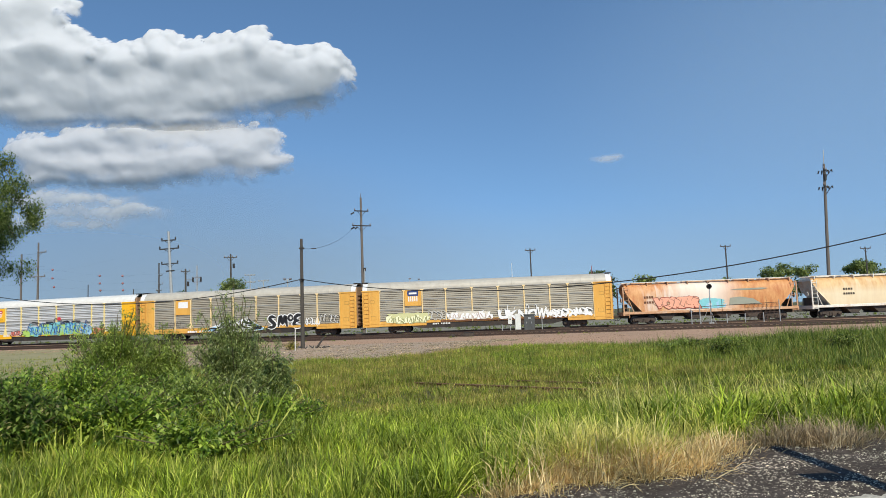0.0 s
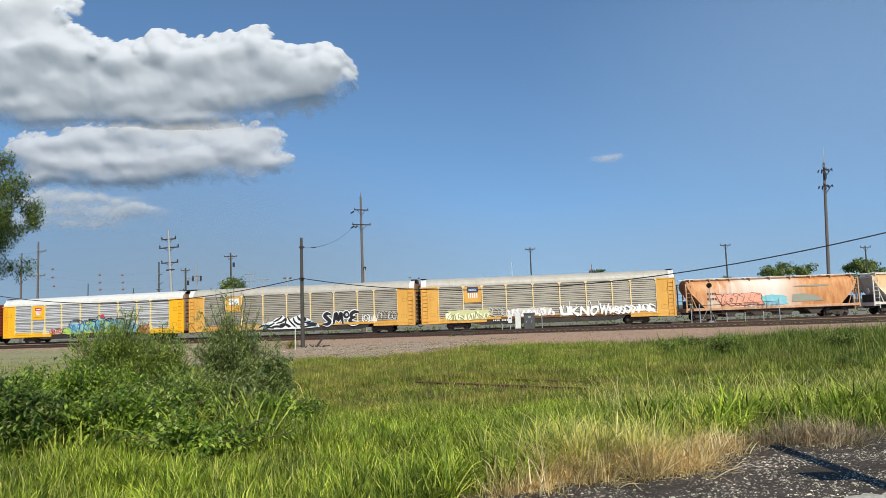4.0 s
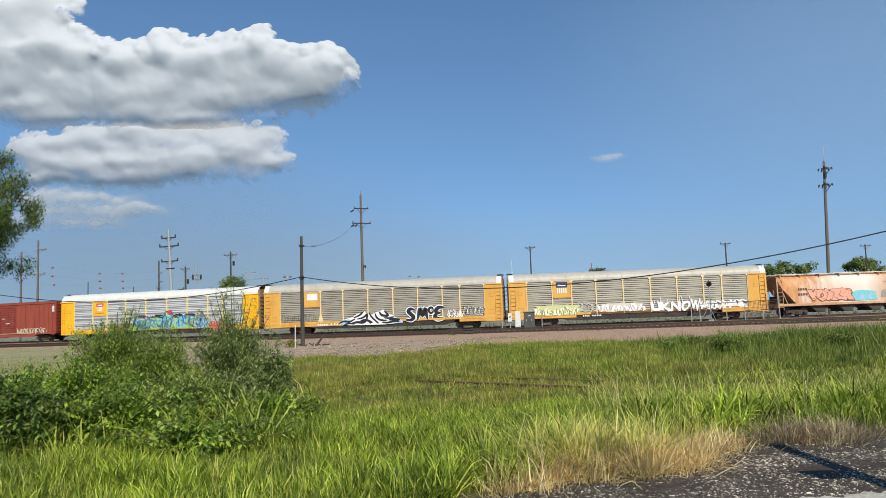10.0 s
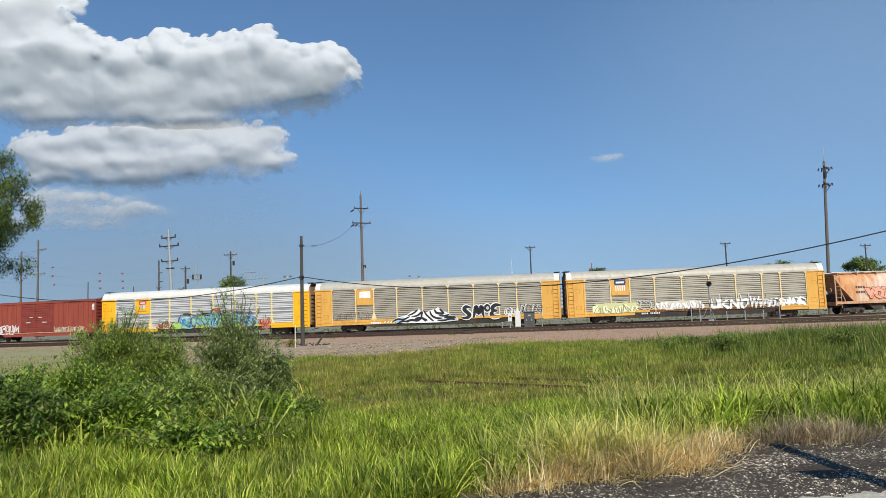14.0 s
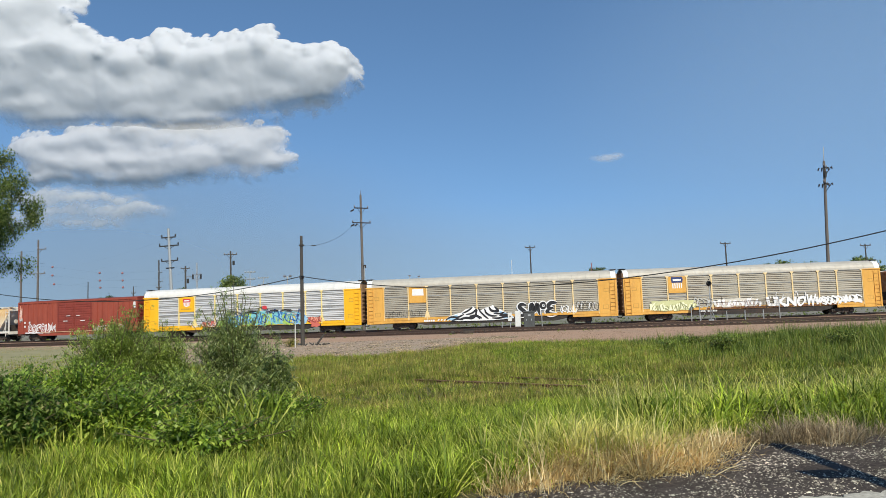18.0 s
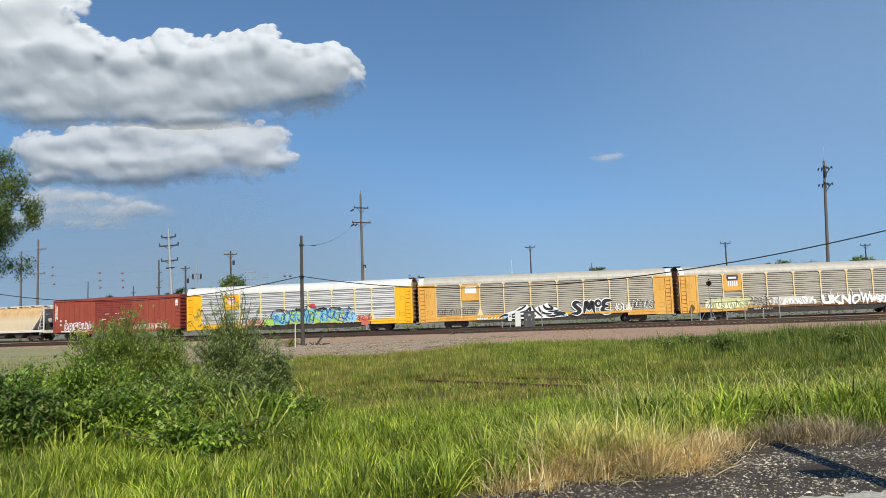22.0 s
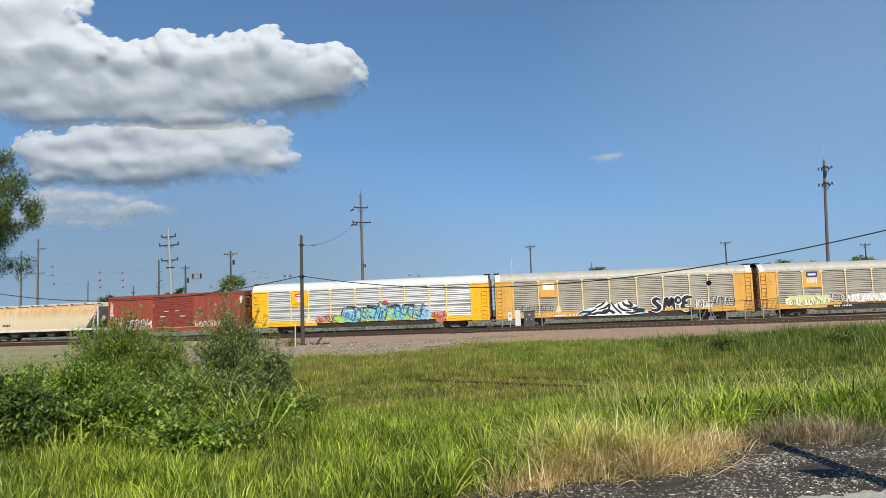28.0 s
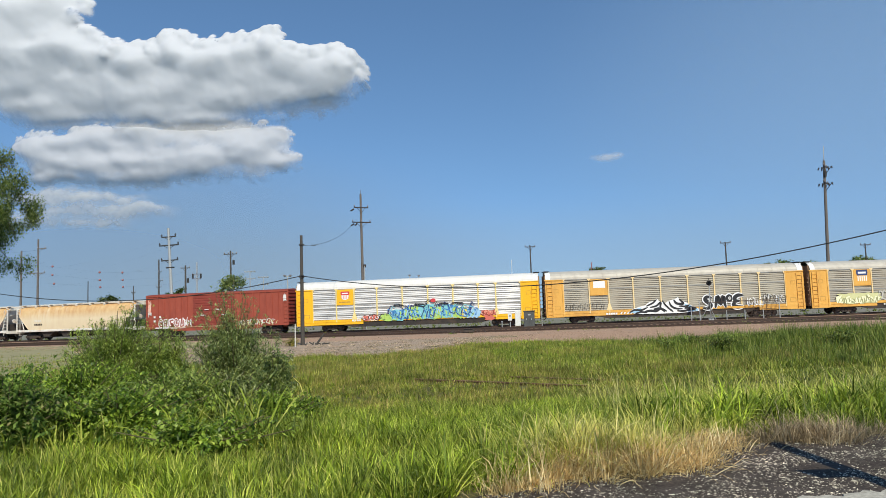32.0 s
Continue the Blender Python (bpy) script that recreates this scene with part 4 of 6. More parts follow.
    # leading rack car
    a = rack_car(71.0, "rack railcar with faded yellow ends, grey screens and pale graffiti", M_YEL_OLD, M_SCREEN_OLD, M_ROOF_OLD, -6.6, 9.0, M_POST_OLD, (2.5, 3.6), .1)
    shield(a, -8.05, 3.2, 1.15, 1.42, Y, P_NAVY, P_WHITE)
    blob(a, "graffiti_base", cloud_patch(-11.3, -6.0, .95, 2.2, 31, 44, .2), Y - .045, P_PALE, "pale yellow sprayed lettering")
    chalk = paint("chalk_spray_paint", (.62, .58, .50))
    jags(a, -11.1, -6.4, 1.0, 2.2, Y - .05, paint("lime_white_spray_paint", (.84, .84, .56)), 81, 19, .3, wild)
    jags(a, -11.0, -6.3, 1.0, 2.1, Y - .06, paint("olive_spray_paint", (.30, .31, .15)), 82, 20, .12, wild)
    scribble(a, -6.4, -4.4, 1.3, 2.3, Y - .05, paint("grey_spray_paint", (.5, .49, .45)), 33, .12, 4)
    blob(a, "graffiti_base", cloud_patch(-4.3, .9, 1.15, 2.2, 35, 44, .25), Y - .045, chalk, "white sprayed lettering")
    jags(a, -4.2, .8, 1.2, 2.35, Y - .05, P_WHITE, 83, 20, .3, wild)
    jags(a, -4.0, .7, 1.2, 2.1, Y - .06, paint("pink_grey_spray_paint", (.48, .38, .34)), 84, 16, .1, wild)
    letters(a, "UKNOW", 1.45, 6.7, 1.15, 2.1, Y - .05, P_WHITE, None, .05, wob=.1, seed=3, label="white graffiti letter")
    jags(a, 1.5, 6.6, 1.25, 2.7, Y - .07, P_WHITE, 85, 8, .07)
    jags(a, 6.7, 11.6, 1.15, 2.2, Y - .05, P_WHITE, 86, 20, .26, wild)
    scribble(a, 6.8, 11.5, 1.2, 2.0, Y - .07, P_WHITE, 87, .2, 9)
    bars(a, -5.9, .78, 4, .13, .17, .06, Y - .03, P_STENCIL)
    bars(a, -4.95, .78, 6, .12, .17, .06, Y - .03, P_STENCIL)
    part("rust_sill", Geo().box(-5.0, 9.0, Y - .03, Y + .0, 1.02, 1.22, .01), M_RUST, a)


rack_cars()


def hopper(off, label, body_mat, trim, sill, bays=4):
    car = car_empty("hopper_car", label, "railcar", off, "hopper cars")
    L = 9.35
    prof = [(1.56, 1.35), (1.60, 2.2), (1.60, 3.0), (1.52, 3.6), (1.34, 4.0), (1.02, 4.25), (.6, 4.36), (0, 4.4)]
    full = [(-y, z) for y, z in prof] + [(y, z) for y, z in prof[::-1][1:]]
    # shell: side sheets cut by the slope at both ends
    xs = np.linspace(-L + .25, L - .25, 33)
    rows = []
    for x in xs:
        row = []
        for y, z in full:
            # lower part of the end slants inwards
            cut = 1.75 * max(0, (3.35 - z) / 2.0)
            lim = L - .25 - cut
            row.append((max(-lim, min(lim, x)), y, z))
        rows.append(row)
    shell = part("shell", Geo().sheet(rows), body_mat, car, soft=True)
    for sg in (-1, 1):
        e = []
        for y, z in full:
            cut = 1.75 * max(0, (3.35 - z) / 2.0)
            e.append((sg * (L - .25 - cut), y, z))
        part("end_slope", Geo().add(e, [tuple(range(len(e)))]), trim, car)
    # vertical weld seams
    for x in np.linspace(-6.3, 6.3, 8):
        rows = [[(x + dx, y * 1.004, 4.4 * .002 + z) for y, z in full] for dx in (-.025, .025)]
        part("seam", Geo().sheet(rows), body_mat, car)
    # side sill and frame
    part("side_sill", Geo().box(-L, L, -1.60, -1.45, 1.08, 1.36, .03), sill, car)
    part("side_sill", Geo().box(-L, L, 1.45, 1.60, 1.08, 1.36, .03), sill, car)
    part("centre_sill", Geo().box(-L, L, -.4, .4, .72, 1.1, .04), M_DECK, car)
    # end platforms, posts and ladders
    for sg in (-1, 1):
        part("end_platform", Geo().box(*sorted((sg * (L - 2.4), sg * L)), -1.45, 1.45, 1.05, 1.15), M_DECK, car)
        part("end_beam", Geo().box(*sorted((sg * (L - .1), sg * (L + .05))), -1.58, 1.58, .95, 1.34, .03), trim, car)
        for y in (-1.5, 1.5):
            part("corner_post", Geo().box(*sorted((sg * (L - .12), sg * L)), y - .06, y + .06, 1.3, 4.05), trim, car)
            g = Geo()
            xa, xb = sg * (L - .12), sg * (L - .62)
            for k in range(8):
                g.tube([(xa, y * 1.04, 1.0 + k * .4), (xb, y * 1.04, 1.0 + k * .4)], .02, 6)
            g.box(xb - .025, xb + .025, y * 1.04 - .02, y * 1.04 + .02, .7, 4.1)
            part("ladder", g, trim, car)
        part("slope_brace", Geo().tube([(sg * (L - .2), -1.4, 3.9), (sg * (L - 1.2), -1.4, 1.2)], .05, 6), trim, car)
        part("end_panel", Geo().box(*sorted((sg * (L - .55), sg * (L - .45))), -1.1, 1.1, 1.2, 2.2), M_GRIME, car)
        part("brake_wheel", Geo().tube([(sg * (L - .02), -.6, 2.6), (sg * (L + .04), -.6, 2.6)], .28, 12), trim, car)
        part("top_rail", Geo().box(*sorted((sg * (L - .3), sg * L)), -1.5, 1.5, 4.0, 4.08), trim, car)
        coupler(car, sg * (L + .05), sg)
    # running boards on brackets, hatches
    for y in (-.95, .95):
        part("running_board", Geo().box(-L, L, y - .22, y + .22, 4.48, 4.55, .01), M_HOP_TRIM, car)
    for x in np.linspace(-L + .6, L - .6, 9):
        part("board_bracket", Geo().box(x - .04, x + .04, -1.3, 1.3, 4.2, 4.48), trim, car)
    for k in range(6):
        x = -7.0 + 2.8 * k
        part("roof_hatch", Geo().box(x - 1.1, x + 1.1, -.45, .45, 4.38, 4.5, .04), trim, car)
    # outlet bays
    for k in range(bays):
        x = -4.6 + 9.2 * k / (bays - 1)
        part("outlet_bay", Geo().slab([(x - 1.1, 1.1), (x + 1.1, 1.1), (x + .4, .45), (x - .4, .45)], -1.25, 1.25), M_GRIME, car)
        part("outlet_gate", Geo().box(x - .5, x + .5, -1.35, 1.35, .36, .48, .02), M_BLACK, car)
    for x in (-7.1, 7.1):
        truck(car, x, 0.457, 0.89)
    return car


def hoppers():
    Y = -1.62
    o = hopper(95.35, "covered hopper railcar, pale paint streaked with orange rust", M_HOP_ORANGE, M_HOP_TRIM_R, M_HOP_TRIM_R)
    bars(o, -7.1, 2.75, 4, .2, .24, .07, Y, M_RUST)
    bars(o, -7.1, 2.2, 4, .2, .24, .07, Y, M_RUST)
    letters(o, "VOKER", -5.9, -1.2, 1.75, 2.7, Y - .008, P_PINK, M_RED_DOOR, .11, .15, .07, 90, "salmon graffiti bubble letter with dark red outline", .92)
    scribble(o, -5.9, -1.3, 1.7, 2.8, Y - .03, P_BLACK, 92, .035, 7)
    blob(o, "graffiti_patch", cloud_patch(-1.5, 1.6, 1.4, 2.6, 43, 30, .25), Y - .008, P_CYAN, "turquoise sprayed patch")
    jags(o, -1.5, 1.6, 1.45, 2.6, Y - .012, P_SKY, 44, 8, .2, wild)
    # two flat grey-green patches on the right half of the side
    blob(o, "graffiti_patch", [(2.0, 1.75), (2.1, 2.5), (3.2, 2.6), (4.6, 2.35), (5.5, 1.75)], Y - .006, P_TEAL, "flat grey-green patch low on the side")
    blob(o, "graffiti_patch", [(2.2, 3.38), (3.0, 3.46), (5.6, 3.5), (6.3, 3.42), (5.6, 3.3), (3.6, 3.3)], -1.6, P_TEAL, "flat grey-green patch high on the side")
    w = hopper(115.6, "cream-white covered hopper railcar with light rust", M_HOP_WHITE, M_HOP_TRIM, M_HOP_TRIM)
    bars(w, -5.9, 2.9, 4, .2, .22, .08, Y, M_GRIME)
    bars(w, -5.9, 2.4, 5, .2, .22, .06, Y, M_GRIME)
    v = hopper(-30.4, "cream-white covered hopper railcar with rusty upper side", M_HOP_WHITE, M_HOP_TRIM, M_HOP_TRIM)
    bars(v, -6.3, 2.35, 4, .2, .22, .08, Y, M_HOP_TRIM)
    bars(v, -6.3, 1.9, 5, .2, .22, .06, Y, M_GRIME)
    scribble(v, 5.8, 7.6, 1.5, 2.3, Y - .01, P_STENCIL, 51, .05, 4)
    hopper(-50.7, "cream-white covered hopper railcar with light rust", M_HOP_WHITE, M_HOP_TRIM, M_HOP_TRIM)


hoppers()


def boxcar():
    car = car_empty("boxcar", "oxide-red ribbed boxcar with double plug doors and graffiti", "railcar", -10.1)
    L, Y = 9.35, -1.52
    part("side_wall", Geo().box(-L, L, Y, Y + .1, .98, 4.95), M_RED, car)
    part("side_wall", Geo().box(-L, L, -Y - .1, -Y, .98, 4.95), M_RED, car)
    for sg in (-1, 1):
        part("end_wall", Geo().box(*sorted((sg * (L - .12), sg * L)), Y, -Y, .98, 5.0), M_RED_DOOR, car)
        for k in range(9):
            part("end_rib", Geo().box(*sorted((sg * L, sg * (L + .1))), Y + .06, -Y - .06, 1.25 + k * .42, 1.42 + k * .42, .05), M_RED_DOOR, car)
        coupler(car, sg * L, sg)
        lx = sg * (L - .35)
        g = Geo()
        for k in range(8):
            g.tube([(lx - .25, Y - .07, .8 + k * .45), (lx + .25, Y - .07, .8 + k * .45)], .02, 6)
        part("ladder", g, M_RED, car)
        part("corner_post", Geo().box(*sorted((sg * (L - .1), sg * (L + .02))), Y - .06, Y + .04, .95, 5.0), M_RED, car)
    ribs = [-8.5, -7.75, -6.95, -6.15, -5.35, -4.55, -3.75, 3.3, 4.1, 4.9, 5.7, 6.5, 7.3, 8.1, 8.75]
    for x in ribs:
        part("side_post", Geo().slab([(x - .055, 1.05), (x + .055, 1.05), (x + .055, 4.8), (x - .055, 4.8)], Y - .07, Y), M_RED, car)
    part("roof", Geo().prism([(-1.56, 4.9), (1.56, 4.9), (1.56, 5.02), (0, 5.16), (-1.56, 5.02)], -L - .02, L + .02), M_RED_DOOR, car)
    part("top_chord", Geo().box(-L, L, Y - .08, Y, 4.78, 4.96, .01), M_RED, car)
    part("side_sill", Geo().slab([(-L, 1.1), (L, 1.1), (L, .92), (6.2, .92), (5.6, .62), (-5.6, .62), (-6.2, .92), (-L, .92)], Y - .04, Y + .06), M_RED, car)
    for x0, x1 in ((-2.95, -.24), (-.2, 2.5)):
        rows = []
        n = 12
        for k in range(n):
            za = 1.2 + 3.5 * k / n
            h = 3.5 / n
            for f, yy in ((0, -.05), (.6, -.05), (.72, -.02), (.9, -.02)):
                rows.append([(x0, Y + yy, za + h * f), (x1, Y + yy, za + h * f)])
        d = part("door", Geo().sheet(rows), M_RED_DOOR, car)
        for fx in (.08, .5, .92):
            xx = x0 + (x1 - x0) * fx
            part("locking_bar", Geo().tube([(xx, Y - .1, 1.25), (xx, Y - .1, 4.65)], .025, 6), M_RED_DOOR, d)
        part("door_handle", Geo().box(x0 + 1.0, x0 + 1.7, Y - .13, Y - .09, 2.35, 2.45), P_STENCIL, d)
    part("door_rail", Geo().box(-5.6, 5.2, Y - .12, Y - .02, 1.02, 1.12, .01), M_HOP_TRIM_R, car)
    part("underframe", Geo().box(-L, L, -.4, .4, .7, 1.0), M_DECK, car)
    part("floor", Geo().box(-L, L, -1.4, 1.4, .96, 1.05), M_DECK, car)
    part("brake_tank", Geo().tube([(-1.2, -.9, .75), (.3, -.9, .75)], .22, 12), M_GRIME, car)
    for x in (-6.9, 6.9):
        truck(car, x, 0.457, 0.89)
    letters(car, "ORSOU", -7.6, -4.1, 1.1, 2.0, Y - .078, M_RED, P_WHITE, .01, .1, .08, 60, "white outlined graffiti letter", .8)
    jags(car, -4.2, -3.1, 1.0, 2.3, Y - .09, P_WHITE, 61, 7, .12)
    scribble(car, -8.0, -4.0, .95, 1.1, Y - .09, P_WHITE, 66, .08, 8, "white sprayed graffiti stroke")
    jags(car, 2.7, 7.9, 1.0, 1.8, Y - .078, P_PALE, 62, 20, .1)
    scribble(car, 2.8, 7.8, 1.05, 1.75, Y - .09, P_STENCIL, 65, .08, 9, "pale sprayed graffiti stroke")
    scribble(car, -9.05, -8.6, 2.3, 4.5, Y - .08, P_STENCIL, 63, .1, 4)
    scribble(car, -9.0, -8.65, 2.8, 4.6, Y - .084, P_PINK, 67, .08, 3)
    blob(car, "graffiti_patch", cloud_patch(8.7, 9.2, 3.6, 4.6, 64, 18, .4), Y - .08, P_STENCIL)
    bars(car, -8.3, 2.25, 2, .26, .24, .5, Y - .076, P_STENCIL)
    bars(car, -8.3, 1.75, 2, .26, .24, .5, Y - .076, P_STENCIL)
    bars(car, -1.4, 3.0, 2, .6, .08, .9, Y - .12, P_STENCIL)


boxcar()

# ================================================================ lineside things


def lineside():
    cab = thing("signal_cabinet", "dark grey steel relay cabinet on the ballast", "cabinet", pose(8.75, 74.6, -0.28, 0, 0, -9))
    part("body", Geo().box(-.55, .55, -.4, .4, .08, 1.72, .02), M_DARKBOX, cab)
    part("base", Geo().box(-.6, .6, -.45, .45, 0, .1), M_CONCRETE, cab)
    part("cap", Geo().box(-.6, .6, -.46, .46, 1.72, 1.84, .03), M_DARKBOX, cab)
    for x in (-.5, .02):
        d = part("door", Geo().box(x, x + .48, -.425, -.4, .2, 1.66), M_DARKBOX, cab)
        part("handle", Geo().box(x + .2, x + .26, -.45, -.425, .85, 1.05), M_GALV, d)
    part("vent", Geo().box(-.12, .16, -.432, -.425, 1.35, 1.5), M_GALV, cab)
    wb = thing("meter_cabinet", "white steel meter cabinet standing on two legs", "cabinet", pose(7.55, 74.7, -0.27, 0, 0, -9))
    part("body", Geo().box(-.28, .3, -.2, .2, .25, 1.9, .02), M_WHITEBOX, wb)
    part("door", Geo().box(-.25, .27, -.22, -.2, .32, 1.84), M_WHITEBOX, wb)
    part("hinge", Geo().box(-.28, -.24, -.235, -.2, .5, 1.7), M_GALV, wb)
    for x in (-.24, .26):
        part("leg", Geo().box(x - .035, x + .035, -.05, .05, 0, .26), M_GALV, wb)
    sb = thing("meter_box", "small white meter box on a post", "meter box", pose(6.75, 74.8, -0.27, 0, 0, -9))
    part("post", Geo().tube([(0, .1, 0), (0, .1, 1.7)], .05, 8), M_GALV, sb)
    part("box", Geo().box(-.2, .2, -.14, .08, .85, 1.75, .02), M_WHITEBOX, sb)
    part("dial", Geo().tube([(.02, -.17, 1.35), (.02, -.14, 1.35)], .08, 12), M_DARKBOX, sb)
    for x, y, h in ((10.0, 74.2, 1.75), (5.9, 74.9, .8)):
        p = thing("marker_post", "slim galvanised post beside the cabinets", "post", pose(x, y, -0.28))
        part("post", Geo().tube([(0, 0, 0), (0, 0, h)], .045, 8), M_GALV, p)
        part("cap", Geo().box(-.07, .07, -.05, .05, h - .04, h + .02), M_GALV, p)
    # signal mast
    sg = thing("signal_mast", "black-headed railway signal on a slim grey mast", "railway signal", pose(27.5, 74.0, -0.22, 0, 0, -16))
    part("mast", Geo().tube([(0, 0, 0), (0, 0, 3.7)], .06, 10), M_GALV, sg)
    part("base", Geo().box(-.25, .25, -.25, .25, 0, .3, .03), M_GALV, sg)
    head = part("head", Geo().tube([(0, -.12, 3.95), (0, .1, 3.95)], [.27, .27], 20), M_BLACK, sg)
    part("hood", Geo().tube([(0, -.5, 3.97), (0, -.12, 3.97)], [.15, .16], 14, cap=False), M_BLACK, head)
    part("lens", Geo().tube([(0, -.16, 3.97), (0, -.13, 3.97)], .12, 14), M_DARKBOX, head)
    part("finial", Geo().tube([(0, 0, 4.3), (0, 0, 4.45)], [.07, .02], 8), M_BLACK, head)
    part("guy_strut", Geo().tube([(.5, -.1, 0), (0, 0, 1.4)], .025, 6), M_GALV, sg)
    part("number_plate", Geo().box(-.14, .14, -.09, -.06, 2.0, 2.25), P_BARE, sg)
    # galvanised railing with mesh panels beside the signal
    fn = thing("steel_railing", "rusty galvanised pipe railing with mesh beside the signal", "railing", pose(25.2, 73.2, -0.24, 0, 0, -5.5))
    xs = (0, .85, 3.5, 5.3, 7.1, 8.7)
    hs = (1.6, 2.1, 1.1, 1.1, 1.1, 2.35)
    for x, h in zip(xs, hs):
        part("post", Geo().tube([(x, 0, 0), (x, 0, h)], .05, 8), M_GALV, fn)
    for z in (.95, 1.9):
        part("top_rail", Geo().tube([(0 if z < 1 else .85, 0, z), (8.7, 0, z + .2)], .03, 6), M_RAIL, fn)
    for k in range(28):
        x = 5.3 + k * 3.4 / 27
        part("wire", Geo().tube([(x, 0, .15), (x, 0, 2.0)], .014, 4), M_RAIL, fn)
    for k in range(7):
        part("wire", Geo().tube([(5.3, 0, .3 + k * .27), (8.7, 0, .3 + k * .27)], .014, 4), M_RAIL, fn)
    for k, (x, h) in enumerate(((3.2, 2.6), (7.6, 2.7), (2.1, 2.5))):
        part("whip_mast", Geo().tube([(x, .4, 0), (x, .4, h)], .022, 6), M_RAIL, fn)
    part("side_gate", Geo().tube([(.85, 0, .1), (1.35, -.1, 1.0), (1.9, 0, 2.05)], .02, 6), M_GALV, fn)
    # pole stay, stake and broken post
    st = thing("survey_stake", "thin pale wooden stake standing in the verge", "stake", pose(-10.55, 49.9, -0.36, 0, 2, 0))
    part("stake", Geo().tube([(0, 0, 0), (-.03, 0, 1.66)], [.035, .03], 6), M_HOP_TRIM, st)
    bp = thing("broken_post", "short leaning charred post on the ballast", "post", pose(-9.7, 53.2, -0.3))
    part("post", Geo().tube([(0, 0, -.05), (.62, 0, .78)], [.09, .06], 8), M_POLE_DARK, bp)
    db = thing("debris_heap", "low heap of dark scrap timber at the pole foot", "debris", pose(-10.0, 52.9, -0.33))
    r = random.Random(2)
    for k in range(7):
        x, y, a = r.uniform(-.4, .9), r.uniform(-.4, .3), r.uniform(0, 3.1)
        part("board", Geo().tube([(x, y, .06), (x + .5 * math.cos(a), y + .3 * math.sin(a), .1 + r.uniform(0, .12))], .045, 5), M_POLE_DARK, db)


P_BARE = paint("bare_plate_paint", (0.6, 0.6, 0.58))
lineside()

# ================================================================ poles and wires


def crossarm(pole, z, half, yaw, material, braces=True, pins=3, left=True, h=.07):
    g = Geo().box(-half if left else -.1, half, -.16, -.05, z - h, z + h)
    a = part("crossarm", g, material, pole)
    a.rotation_euler = (0, 0, radians(yaw))
    if braces:
        for s in (-1, 1) if left else (1,):
            part("arm_brace", Geo().tube([(0, -.12, z - .75), (s * half * .55, -.12, z - .05)], h * .43, 5), material, a)
    for k in range(pins):
        x = half * .93 * (-1 + 2 * k / (pins - 1)) if pins > 1 else half * .9
        if not left and x < 0:
            continue
        part("insulator", Geo().tube([(x, -.1, z + h), (x, -.1, z + 2 * h), (x, -.1, z + 2.9 * h), (x, -.1, z + 5 * h)], [h * .43, h * 1.3, h * 1.3, h * .7], 8), M_INSUL if h < .1 else M_BLACK, a)
    return a


def pole(x, y, top, r0, material, label, arms=(), lean=0.0, r1=None, group="utility poles", base=-0.35, yaw=0.0):
    p = thing("utility_pole", label, "utility pole", pose(x, y, base, 0, lean, 0), group)
    part("shaft", Geo().tube([(0, 0, -.02), (0, 0, (top - base) * .5), (0, 0, top - base)], [r0, r0 * .82, r1 or r0 * .62], 12), material, p)
    for z, half, kw in arms:
        crossarm(p, z - base, half, yaw, kw.get("m", material), kw.get("braces", True), kw.get("pins", 3), kw.get("left", True), kw.get("h", .07))
    return p


